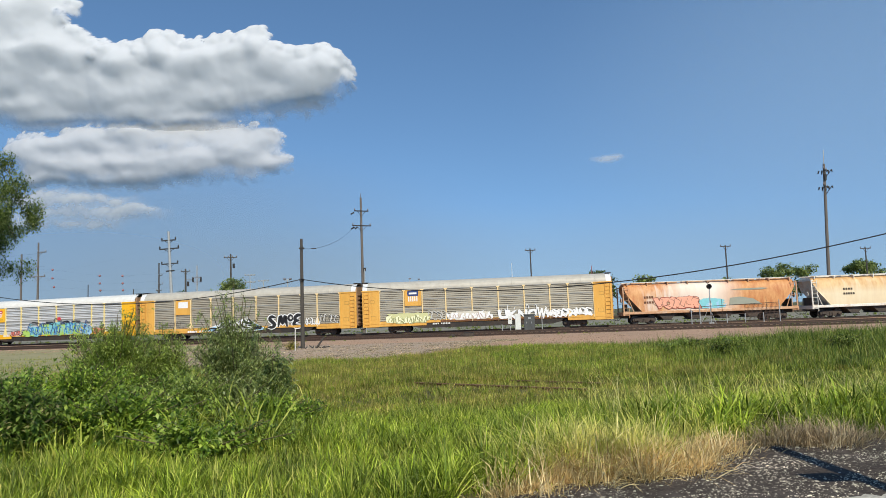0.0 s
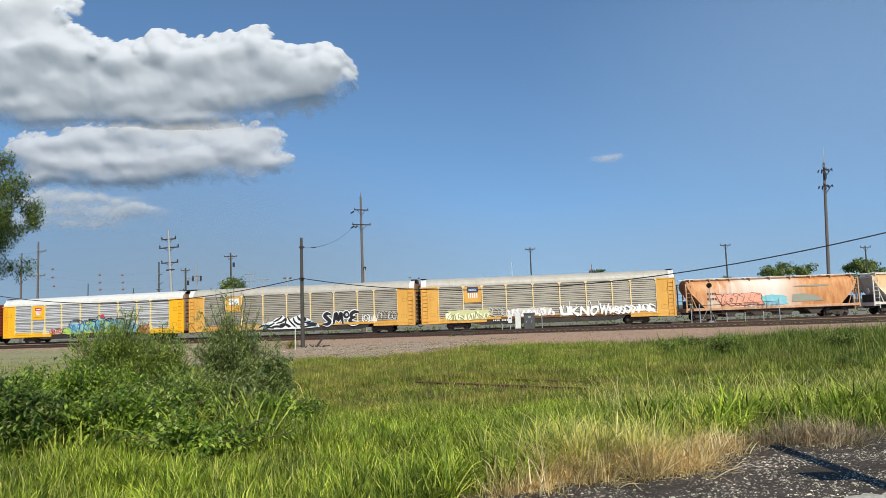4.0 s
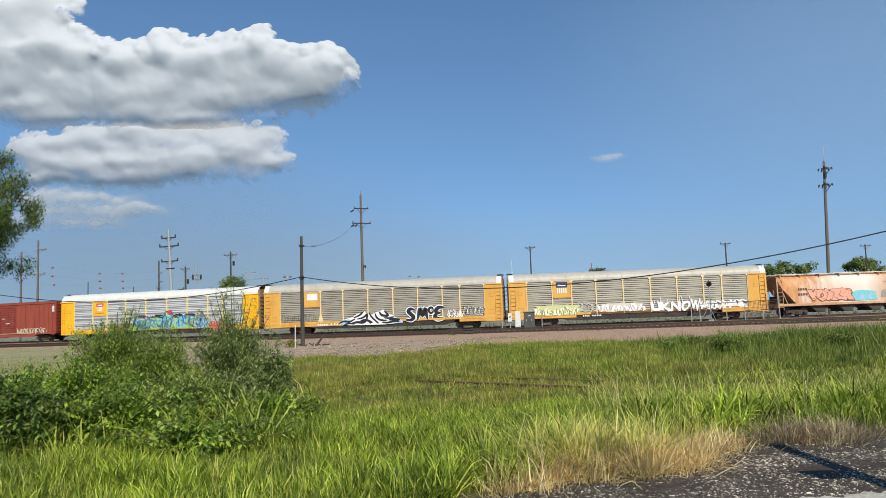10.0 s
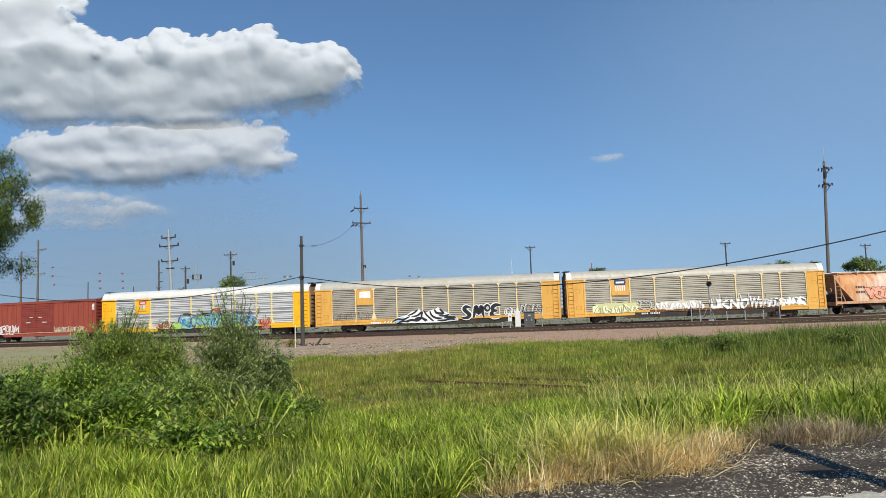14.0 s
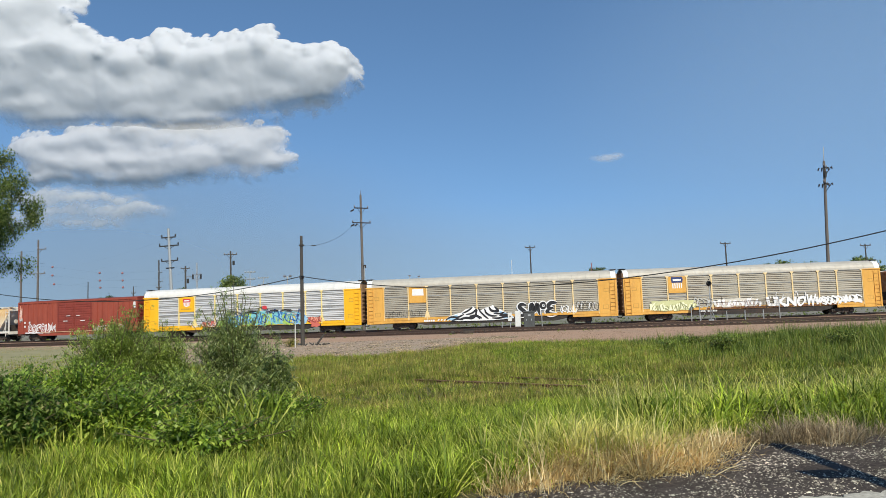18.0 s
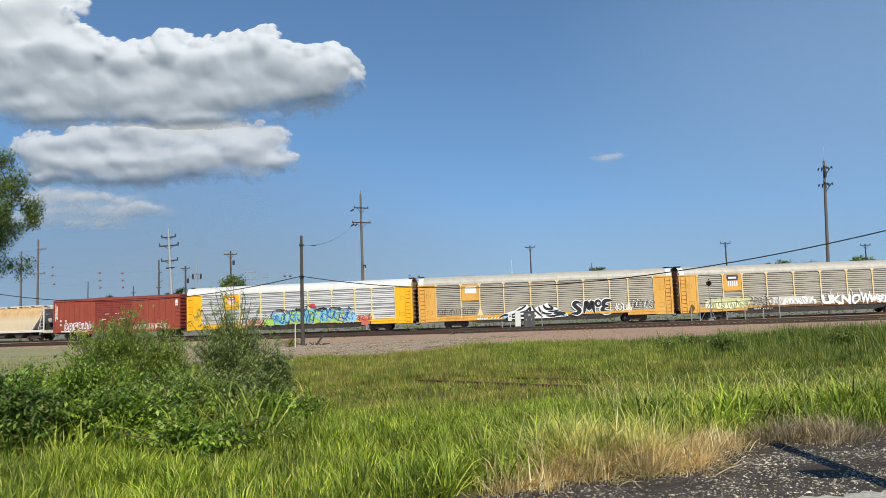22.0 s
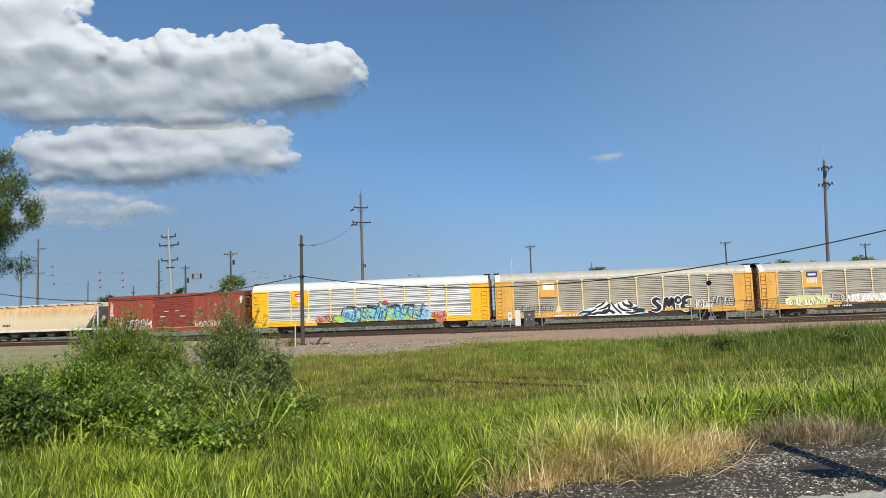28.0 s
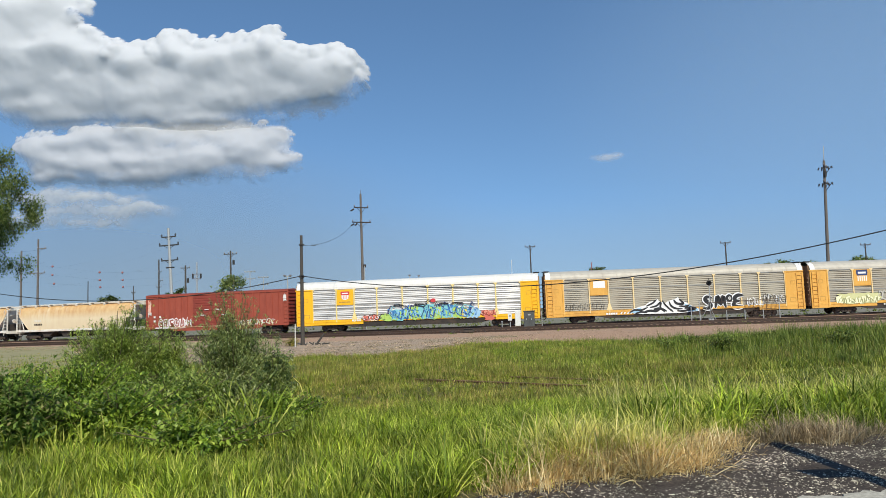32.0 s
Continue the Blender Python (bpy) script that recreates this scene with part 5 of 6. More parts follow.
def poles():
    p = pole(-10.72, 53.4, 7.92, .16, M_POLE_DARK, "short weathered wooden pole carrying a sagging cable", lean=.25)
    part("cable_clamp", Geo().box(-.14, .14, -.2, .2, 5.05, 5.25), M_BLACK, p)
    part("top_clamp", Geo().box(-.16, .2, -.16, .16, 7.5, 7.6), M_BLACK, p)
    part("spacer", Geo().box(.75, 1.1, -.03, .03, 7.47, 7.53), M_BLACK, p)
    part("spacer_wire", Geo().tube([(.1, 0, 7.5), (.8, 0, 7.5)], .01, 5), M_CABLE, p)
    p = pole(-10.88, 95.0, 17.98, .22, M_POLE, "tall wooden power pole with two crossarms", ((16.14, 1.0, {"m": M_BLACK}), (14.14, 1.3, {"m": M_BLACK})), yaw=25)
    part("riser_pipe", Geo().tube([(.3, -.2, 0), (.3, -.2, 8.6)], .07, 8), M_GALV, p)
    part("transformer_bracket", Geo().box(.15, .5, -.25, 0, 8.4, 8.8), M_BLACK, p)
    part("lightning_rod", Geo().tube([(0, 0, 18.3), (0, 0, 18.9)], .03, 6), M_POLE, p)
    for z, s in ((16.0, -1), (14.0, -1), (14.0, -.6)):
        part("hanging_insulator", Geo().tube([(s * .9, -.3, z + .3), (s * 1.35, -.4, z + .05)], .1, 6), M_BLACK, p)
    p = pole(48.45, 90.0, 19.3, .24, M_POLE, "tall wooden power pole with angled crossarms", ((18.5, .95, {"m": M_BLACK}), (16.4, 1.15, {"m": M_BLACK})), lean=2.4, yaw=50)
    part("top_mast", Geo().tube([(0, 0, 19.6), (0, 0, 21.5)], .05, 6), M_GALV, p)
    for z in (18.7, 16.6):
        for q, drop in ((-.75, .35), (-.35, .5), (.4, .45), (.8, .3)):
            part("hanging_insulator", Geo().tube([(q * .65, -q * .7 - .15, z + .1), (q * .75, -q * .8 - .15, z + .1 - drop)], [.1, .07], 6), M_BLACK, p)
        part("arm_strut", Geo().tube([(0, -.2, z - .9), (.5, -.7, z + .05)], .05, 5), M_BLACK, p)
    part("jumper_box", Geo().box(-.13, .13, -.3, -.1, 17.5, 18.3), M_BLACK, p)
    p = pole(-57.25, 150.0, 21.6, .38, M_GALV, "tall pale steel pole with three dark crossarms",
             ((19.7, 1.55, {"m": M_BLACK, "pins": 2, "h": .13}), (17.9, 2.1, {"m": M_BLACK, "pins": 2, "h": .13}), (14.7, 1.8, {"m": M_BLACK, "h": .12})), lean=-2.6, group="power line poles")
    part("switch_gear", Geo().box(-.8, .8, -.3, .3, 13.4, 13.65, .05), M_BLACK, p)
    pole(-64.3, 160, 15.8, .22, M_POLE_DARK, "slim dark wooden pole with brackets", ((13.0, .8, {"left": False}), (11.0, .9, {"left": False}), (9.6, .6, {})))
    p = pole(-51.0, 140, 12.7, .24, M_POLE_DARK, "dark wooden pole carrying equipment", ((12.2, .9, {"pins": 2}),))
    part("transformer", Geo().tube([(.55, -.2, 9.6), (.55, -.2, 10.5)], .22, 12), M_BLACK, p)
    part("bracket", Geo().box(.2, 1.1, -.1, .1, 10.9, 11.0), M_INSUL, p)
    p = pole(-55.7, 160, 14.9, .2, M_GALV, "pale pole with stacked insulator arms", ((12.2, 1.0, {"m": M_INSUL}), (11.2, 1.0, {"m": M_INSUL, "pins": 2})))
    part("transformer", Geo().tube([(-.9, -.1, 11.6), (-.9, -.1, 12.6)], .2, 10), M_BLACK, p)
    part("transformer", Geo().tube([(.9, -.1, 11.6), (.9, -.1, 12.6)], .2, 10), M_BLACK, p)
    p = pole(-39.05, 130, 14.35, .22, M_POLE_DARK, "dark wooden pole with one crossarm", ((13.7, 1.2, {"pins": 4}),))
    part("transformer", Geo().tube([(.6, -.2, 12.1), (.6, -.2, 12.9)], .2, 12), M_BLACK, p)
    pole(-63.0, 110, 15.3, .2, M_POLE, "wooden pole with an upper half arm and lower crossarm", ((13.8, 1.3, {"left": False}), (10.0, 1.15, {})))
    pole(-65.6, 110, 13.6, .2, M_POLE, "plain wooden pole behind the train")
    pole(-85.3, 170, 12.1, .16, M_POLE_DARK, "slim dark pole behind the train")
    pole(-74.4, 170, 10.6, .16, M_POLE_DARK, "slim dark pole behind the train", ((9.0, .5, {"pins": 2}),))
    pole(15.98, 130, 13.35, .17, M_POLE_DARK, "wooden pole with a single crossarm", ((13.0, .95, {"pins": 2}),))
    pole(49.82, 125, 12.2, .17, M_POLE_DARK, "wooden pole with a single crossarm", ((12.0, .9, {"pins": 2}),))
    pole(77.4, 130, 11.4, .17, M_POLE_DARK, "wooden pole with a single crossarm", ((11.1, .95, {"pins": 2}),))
    # yard floodlights
    for x, y, h, tiers in ((-82.0, 300, 22.0, 2), (-76.4, 300, 19.4, 2), (-44.1, 200, 13.8, 1)):
        p = thing("floodlight_mast", "pale steel floodlight mast far behind the train", "floodlight", pose(x, y, -.35), "floodlight masts")
        part("shaft", Geo().tube([(0, 0, 0), (0, 0, h)], [.3, .16], 8), M_GALV, p)
        for k in range(tiers):
            z = h - .3 - k * 3.0
            part("arm", Geo().box(-2.1, 2.1, -.1, .1, z - .1, z + .1) if tiers > 1 else Geo().box(-1, 1, -.1, .1, z - .1, z + .1), M_GALV, p)
            for q in ((-1.9, -.65, .65, 1.9) if tiers > 1 else (-.8, .8)):
                part("lamp_head", Geo().box(q - .35, q + .35, -.3, .3, z + .1, z + .5, .05), M_GALV if tiers > 1 else M_INSUL, p)
    for x, z in ((-7.25, 9.9), (-5.35, 9.7)):
        p = thing("yard_lamp", "small dark yard lamp peeping over the train", "lamp", pose(x, 150, -.35), "yard lamps")
        part("shaft", Geo().tube([(0, 0, 0), (0, 0, z)], .09, 6), M_GALV, p)
        part("lamp_head", Geo().box(-.25, .25, -.15, .15, z, z + .25, .05), M_INSUL, p)
    p = thing("antenna_mast", "thin pale antenna mast", "mast", pose(19.1, 200, -.35))
    part("shaft", Geo().tube([(0, 0, 0), (.1, 0, 15.9)], [.16, .05], 6), M_ROOF_END, p)
    p = thing("antenna_mast", "thin reddish mast rising above a far tree", "mast", pose(40.6, 195, -.35))
    part("shaft", Geo().tube([(0, 0, 0), (0, 0, 14.1)], [.2, .1], 6), M_BALL, p)


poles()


def sag(a, b, drop, n=28):
    a, b = Vector(a), Vector(b)
    return [a.lerp(b, k / n) - Vector((0, 0, 4 * drop * (k / n) * (1 - k / n))) for k in range(n + 1)]


def wires():
    def wire(name, label, pts, r, mat=M_CABLE):
        solid(name, Geo().tube(pts, r, 6), mat, label, "cable", soft=True)
    wire("overhead_cable", "thick black cable sagging from pole to pole", sag((-10.70, 53.2, 4.85), (30.0, 30.0, 7.2), 2.7, 40), .03)
    wire("overhead_cable", "thick black cable sagging from pole to pole", sag((-10.70, 53.2, 4.85), (-46.0, 62.0, 6.5), 2.0, 30), .032)
    wire("service_wire", "thin wire between two wooden poles", sag((-9.6, 53.3, 7.15), (-11.9, 95, 14.1), .5), .012)
    for k, (za, zb) in enumerate(((16.6, 20.0), (14.5, 17.9), (12.3, 14.9))):
        wire("power_line", "thin power line hung with marker balls", sag((-135, 205, za + 2.5), (-57.0, 150.2, zb), 3.2), .004)
    for k, z in enumerate((15.3, 13.2)):
        wire("power_line", "thin power line behind the train", sag((-62.0, 110, z - 1.6), (-100, 118, z + .2), 1.0), .010)
    balls = [(-99.4, 180, 16.8), (-99.4, 180, 14.65), (-98.95, 180, 12.4), (-87.4, 180, 14.85), (-87.35, 180, 12.9), (-87.2, 180, 11.1), (-81.6, 180, 14.6), (-81.55, 180, 12.7), (-81.45, 180, 10.95)]
    for z in (0, 1, 2):
        a, b, c = balls[z], balls[3 + z], balls[6 + z]
        pts = [(-130, 180, a[2] + 3.0), (-112, 180, a[2] + 1.0), a, b, c, (-70, 180, c[2] + .25), (-58, 165, c[2] + 1.2)]
        wire("marked_line", "thin power line hung with red marker balls", pts, .006)
    ring = []
    for q in balls:
        g = Geo()
        n = 10
        rows = [[(.28 * math.sin(math.pi * i / n) * math.cos(2 * math.pi * j / 16), .28 * math.sin(math.pi * i / n) * math.sin(2 * math.pi * j / 16), .28 * math.cos(math.pi * i / n)) for j in range(17)] for i in range(n + 1)]
        if not ring:
            ring.append(fix_normals(g.sheet(rows).mesh("marker_ball", M_BALL, True)))
        ob = tagged(new("marker_ball", ring[0]), "red aerial marker ball hung on a power line", "marker ball", "marker balls")
        ob.location = q


wires()


def shade_post():
    """A leaning road sign beside the viewer, out of sight, whose shade lies on the asphalt."""
    p = thing("road_sign", "leaning wooden sign post beside the road", "sign", pose(3.806, 4.42, 0.2))
    part("post", Geo().tube([(0, 0, 0), (.95, 0, 3.25)], .085, 8), M_POLE, p)
    part("board", Geo().box(.14, .5, -.015, .015, 1.85, 2.12), M_GALV, p)


shade_post()

# ================================================================ clouds


def value_noise(u, v, cell, seed):
    r = np.random.RandomState(seed)
    tab = r.rand(257, 257)
    tab[256], tab[:, 256] = tab[0], tab[:, 0]
    x, y = u / cell, v / cell
    i, j = np.floor(x).astype(int), np.floor(y).astype(int)
    fx, fy = x - i, y - j
    fx, fy = fx * fx * fx * (fx * (fx * 6 - 15) + 10), fy * fy * fy * (fy * (fy * 6 - 15) + 10)
    i, j = i % 256, j % 256
    return (tab[i, j] * (1 - fx) + tab[i + 1, j] * fx) * (1 - fy) + (tab[i, j + 1] * (1 - fx) + tab[i + 1, j + 1] * fx) * fy


def fbm(u, v, cell, seed, octaves=5, billow=False, gain=0.5):
    out, amp, tot = 0, 1.0, 0
    for k in range(octaves):
        a = math.radians(31 * k)
        n = value_noise(u * math.cos(a) - v * math.sin(a) + 900, u * math.sin(a) + v * math.cos(a) + 900, cell / 2.0 ** k, seed + k)
        out = out + amp * (np.sqrt((2 * n - 1) ** 2 + .03) if billow else n)
        tot += amp
        amp *= gain
    return out / tot


def cloud_material(name, lo, hi, top, shade=(0.55, 0.57, 0.60), grain=0.6, glow=0.2):
    """Matt white vapour, clear where the cloud is thin."""
    m, t, b = nodes_of(name)
    b.inputs["Base Color"].default_value = (*shade, 1)
    b.inputs["Roughness"].default_value = 1.0
    b.inputs["Specular IOR Level"].default_value = 0.0
    at = t.nodes.new("ShaderNodeAttribute")
    at.attribute_name = "cloud_depth"
    add = t.nodes.new("ShaderNodeMath")
    add.operation = "MULTIPLY_ADD"
    t.links.new(noise_node(t, 0.03, 7, 0.62), add.inputs[0])
    add.inputs[1].default_value = grain
    t.links.new(at.outputs["Fac"], add.inputs[2])
    r = t.nodes.new("ShaderNodeMapRange")
    r.interpolation_type = "SMOOTHSTEP"
    for k, val in (("From Min", lo + grain / 2), ("From Max", hi + grain / 2), ("To Min", 0.0), ("To Max", top)):
        r.inputs[k].default_value = val
    t.links.new(add.outputs[0], r.inputs["Value"])
    tr = t.nodes.new("ShaderNodeBsdfTransparent")
    tl = t.nodes.new("ShaderNodeBsdfTranslucent")
    tl.inputs["Color"].default_value = (0.75, 0.76, 0.78, 1)
    m1 = t.nodes.new("ShaderNodeMixShader")
    m1.inputs[0].default_value = glow
    t.links.new(b.outputs[0], m1.inputs[1])
    t.links.new(tl.outputs[0], m1.inputs[2])
    mx = t.nodes.new("ShaderNodeMixShader")
    t.links.new(r.outputs["Result"], mx.inputs[0])
    t.links.new(tr.outputs[0], mx.inputs[1])
    t.links.new(m1.outputs[0], mx.inputs[2])
    t.links.new(mx.outputs[0], t.nodes["Material Output"].inputs["Surface"])
    return m


CLOUDS = []


def blurred(a, n):
    """Box blur over 2n + 1 cells, twice."""
    for _ in range(2):
        for ax in (0, 1):
            c = np.cumsum(np.pad(a, [(n + 1, n) if k == ax else (0, 0) for k in (0, 1)], mode="edge"), axis=ax)
            a = (np.take(c, range(2 * n + 1, c.shape[ax]), ax) - np.take(c, range(0, c.shape[ax] - 2 * n - 1), ax)) / (2 * n + 1)
    return a


def cloud(name, label, puffs, box, depth, step, mat, drift, seed, heads=0, head_r=(10, 40), lean=.5, relief=90, ragged=.5, soft=.9, crisp=.3, lumps=1.0, grow=0.0, cap=2000):
    """A cloud two kilometres off: a body that bulges towards the viewer and leans back below, crowned with small round heads."""
    x0, x1, z0, z1 = box
    r = np.random.RandomState(seed)
    xs, zs = np.arange(x0, x1, step), np.arange(z0, z1, step)
    U, V = np.meshgrid(xs, zs, indexing="ij")
    k, h = U.shape

    def shape(a, b):
        acc = 0
        for cx, cz, rx, rz in puffs:
            acc = acc + np.exp(6 * (1 - ((a - cx) / rx) ** 2 - ((b - cz) / rz) ** 2).clip(-3, 1))
        return np.log(acc + 1e-9) / 6 + grow

    wu, wv = 34 * ragged * (fbm(U, V, 70, seed + 40, 4) - .5), 34 * ragged * (fbm(U, V, 70, seed + 60, 4) - .5)
    F = shape(U + wu, V + wv)
    n1, n2 = fbm(U * .8, V * 1.6, 170, seed, 3, False, .5), fbm(U, V * 1.2, 60, seed + 30, 4, False, .5)
    fine = fbm(U, V, 36, seed + 70, 5, True, .6)
    D = F + .5 * ragged * (n2 - .5) + min(.8, 1.6 * ragged) * np.clip(1 - F, .1, 1) * (fine - .36)
    inner = np.clip(F * 1.6, 0, 1)
    # the body leans back towards its base
    top = np.max(np.where(F > 0, V, -1e6), axis=1)
    pad = np.where(top < -1e5, np.median(top[top > -1e5]), top)
    top = np.convolve(np.pad(pad, 30, mode="edge"), np.ones(61) / 61, "valid")[:, None].clip(None, cap)
    H = relief * np.sqrt(np.clip(F, 0, 1.2)) * .8 - lean * np.clip(top - 55 - V + 70 * (n1 - .5), 0, None) + lumps * inner * (60 * (n1 - .5) + 16 * (n2 - .5) + 6 * (fine - .38))
    # round heads, mostly along the crown and the outer end, each with smaller ones on it
    balls = []
    for _ in range(heads * 6):
        if len(balls) >= heads:
            break
        cx, cz, rx, rz = puffs[r.randint(len(puffs))]
        w = r.uniform(-.6, 3.5)
        q = r.uniform(.75, 1.15)
        bx, bz = cx + rx * q * math.cos(w), cz + rz * q * math.sin(w)
        i, j = int((bx - x0) / step), int((bz - z0) / step)
        if not (2 < i < k - 3 and 2 < j < h - 3) or not -.07 < F[i, j] < .5:
            continue
        rad = head_r[0] + (head_r[1] - head_r[0]) * r.rand() ** 1.8
        balls.append((bx, bz, rad, H[i, j]))
    kids = []
    for bx, bz, rad, hy in balls:
        for _ in range(7):
            w, q = r.uniform(-.6, 3.7), r.uniform(.55, 1.0)
            kids.append((bx + rad * q * math.cos(w), bz + rad * q * math.sin(w), rad * r.uniform(.28, .55), hy + rad * .5 * r.rand()))
    for bx, bz, rad, hy in balls + kids:
        i0, i1 = max(0, int((bx - rad - x0) / step)), min(k, int((bx + rad - x0) / step) + 2)
        j0, j1 = max(0, int((bz - rad - z0) / step)), min(h, int((bz + rad - z0) / step) + 2)
        if i1 <= i0 or j1 <= j0:
            continue
        dd = ((U[i0:i1, j0:j1] - bx) ** 2 + (V[i0:i1, j0:j1] - bz) ** 2) / rad ** 2
        H[i0:i1, j0:j1] = np.maximum(H[i0:i1, j0:j1], np.where(dd < 1, hy - .1 * rad + .4 * rad * np.sqrt(np.clip(1 - dd, 0, 1)), -1e6))
        D[i0:i1, j0:j1] = np.maximum(D[i0:i1, j0:j1], .42 * (1 - dd))
    H = blurred(H, 5) * .4 + blurred(H, 2) * .35 + blurred(H, 1) * .25
    # firm rim on the crown, thin and soft towards the base
    slope = blurred(np.gradient(F, step, axis=1), 6)
    width = crisp + (soft - crisp) * smooth(-.004, .010, slope)
    dens = D / width
    keep = (dens[:-1, :-1] > -.6) | (dens[1:, 1:] > -.6)
    idx = np.arange(k * h).reshape(k, h)
    a, b, c, d = (m[keep] for m in (idx[:-1, :-1], idx[1:, :-1], idx[1:, 1:], idx[:-1, 1:]))
    tris = np.concatenate([np.stack([a, b, c], 1), np.stack([a, c, d], 1)])
    used = np.unique(tris)
    back = np.zeros(k * h, int)
    back[used] = np.arange(len(used))
    verts = np.stack([U, depth - H, V], -1).reshape(-1, 3)
    me = tri_mesh(name, verts[used], back[tris], mat)
    me.shade_smooth()
    me.attributes.new("cloud_depth", "FLOAT", "POINT").data.foreach_set("value", np.clip(dens, -2, 3).ravel()[used].astype(np.float32))
    ob = tagged(new(name, me), label, "cloud", "clouds") if drift else tagged(new(name, me), label, "haze", kind="structure")
    ob.visible_shadow = False
    if drift:
        CLOUDS.append((ob, drift))
    return ob


def clouds():
    heap = cloud_material("cumulus", 0.0, 1.1, 0.93, (0.62, 0.615, 0.635), 0.8, 0.2)
    dim = cloud_material("grey_cumulus", 0.0, 1.2, 0.84, (0.54, 0.53, 0.545), 0.9, 0.2)
    veil = cloud_material("thin_cloud", -0.3, 1.5, 0.72, (0.50, 0.49, 0.49), 1.0)
    cloud("cumulus_cloud", "large heaped white cumulus cloud with grey base", [(-1200, 893, 175, 80), (-1108, 913, 76, 80), (-1330, 806, 223, 111), (-1213, 701, 239, 95), (-1084, 788, 111, 80), (-1001, 757, 95, 73), (-1017, 677, 223, 80), (-870, 735, 95, 64), (-762, 764, 57, 67), (-772, 667, 255, 80), (-628, 732, 83, 67), (-556, 750, 73, 64), (-493, 761, 48, 64), (-544, 650, 207, 70), (-380, 678, 99, 73), (-298, 696, 57, 64), (-348, 665, 102, 60), (-262, 698, 32, 22), (-446, 638, 143, 57), (-854, 604, 302, 45), (-1114, 605, 191, 41), (-724, 579, 223, 35), (-445, 714, 95, 64), (-690, 723, 95, 64), (-560, 693, 143, 64), (-1232, 853, 175, 95), (-1114, 842, 80, 67), (-1165, 766, 143, 80), (-328, 667, 99, 76), (-298, 683, 67, 73), (-397, 640, 143, 57), (-935, 644, 302, 64), (-609, 625, 223, 57), (-1164, 640, 191, 54)],
          (-1440, -150, 500, 1090), 2000, 3.0, heap, ((-29, 8), (21, -6)), 3, 340, (7, 28), soft=1.0, grow=-.07, cap=850, lean=.44, lumps=.75)
    cloud("cumulus_cloud", "flatter white cumulus bank with blue-grey base", [(-1197, 525, 72, 43), (-1113, 522, 105, 49), (-996, 534, 121, 56), (-863, 533, 125, 56), (-729, 538, 121, 52), (-612, 530, 105, 56), (-512, 523, 74, 52), (-1096, 477, 147, 56), (-929, 467, 197, 66), (-729, 460, 197, 66), (-563, 467, 108, 62), (-488, 454, 66, 36), (-879, 427, 229, 33), (-1129, 431, 115, 29)],
          (-1440, -330, 330, 640), 2060, 3.0, dim, ((-19, 6), (14, -2)), 90, 130, (5, 17), .42, 50, .8, .9, .45, 1.05, -.02, 530)
    cloud("thin_cloud", "thin grey veil of cloud low in the sky", [(-1235, 389, 153, 27), (-1081, 376, 203, 22), (-1149, 344, 169, 25), (-978, 334, 169, 24), (-909, 349, 102, 17), (-1080, 307, 153, 19), (-1234, 323, 119, 31)],
          (-1440, -700, 200, 470), 2130, 4.0, veil, ((-19, 6), (14, -2)), 150, 0, (5, 9), .0, 20, 1.6, 1.2, 1.0, .5)
    # grey sheet in front of the sky, darkens it on the left like haze
    haze = cloud_material("sky_tint_sheet", 0.0, 1.3, 0.66, (0.185, 0.205, 0.225), 0.0)
    cloud("sky_tint_sheet", "grey tinted sheet darkening the sky low over the horizon, as haze", [(-1273, 164, 1700, 520)], (-2600, 600, -80, 860), 2400, 40.0, haze, None, 190, relief=0, ragged=0, lumps=0, lean=0, soft=1, crisp=1)
    # pale sheet dulls the blue along the horizon, haze put into its colour
    pale = cloud_material("pale_haze_tint", 0.0, 1.3, 0.5, (0.285, 0.295, 0.275), 0.0)
    cloud("sky_tint_sheet", "pale tinted sheet standing in for haze low over the horizon", [(300, 0, 2600, 400)], (-2300, 2600, -80, 460), 2420, 40.0, pale, None, 195, relief=0, ragged=0, lumps=0, lean=0, soft=1, crisp=1)
    # blue sheet added only to brighten the sky on the right
    high = cloud_material("sky_brightener", 0.0, 1.5, 0.4, (0.31, 0.42, 0.58), 0.0)
    cloud("sky_tint_sheet", "blue tinted sheet added to brighten the sky over the yard", [(1700, 700, 1500, 1000)], (100, 2600, -80, 1700), 2440, 40.0, high, None, 197, relief=0, ragged=0, lumps=0, lean=0, soft=1, crisp=1)
    cloud("thin_cloud", "small faint wisp of cloud", [(508, 452, 52, 11)], (420, 620, 425, 480), 2130, 3.0, veil, ((0, 8), (0, 0)), 170, 0, (3, 5), 0, 6, .6, 1.2, 1.0, .3)


clouds()

# ================================================================ vegetation


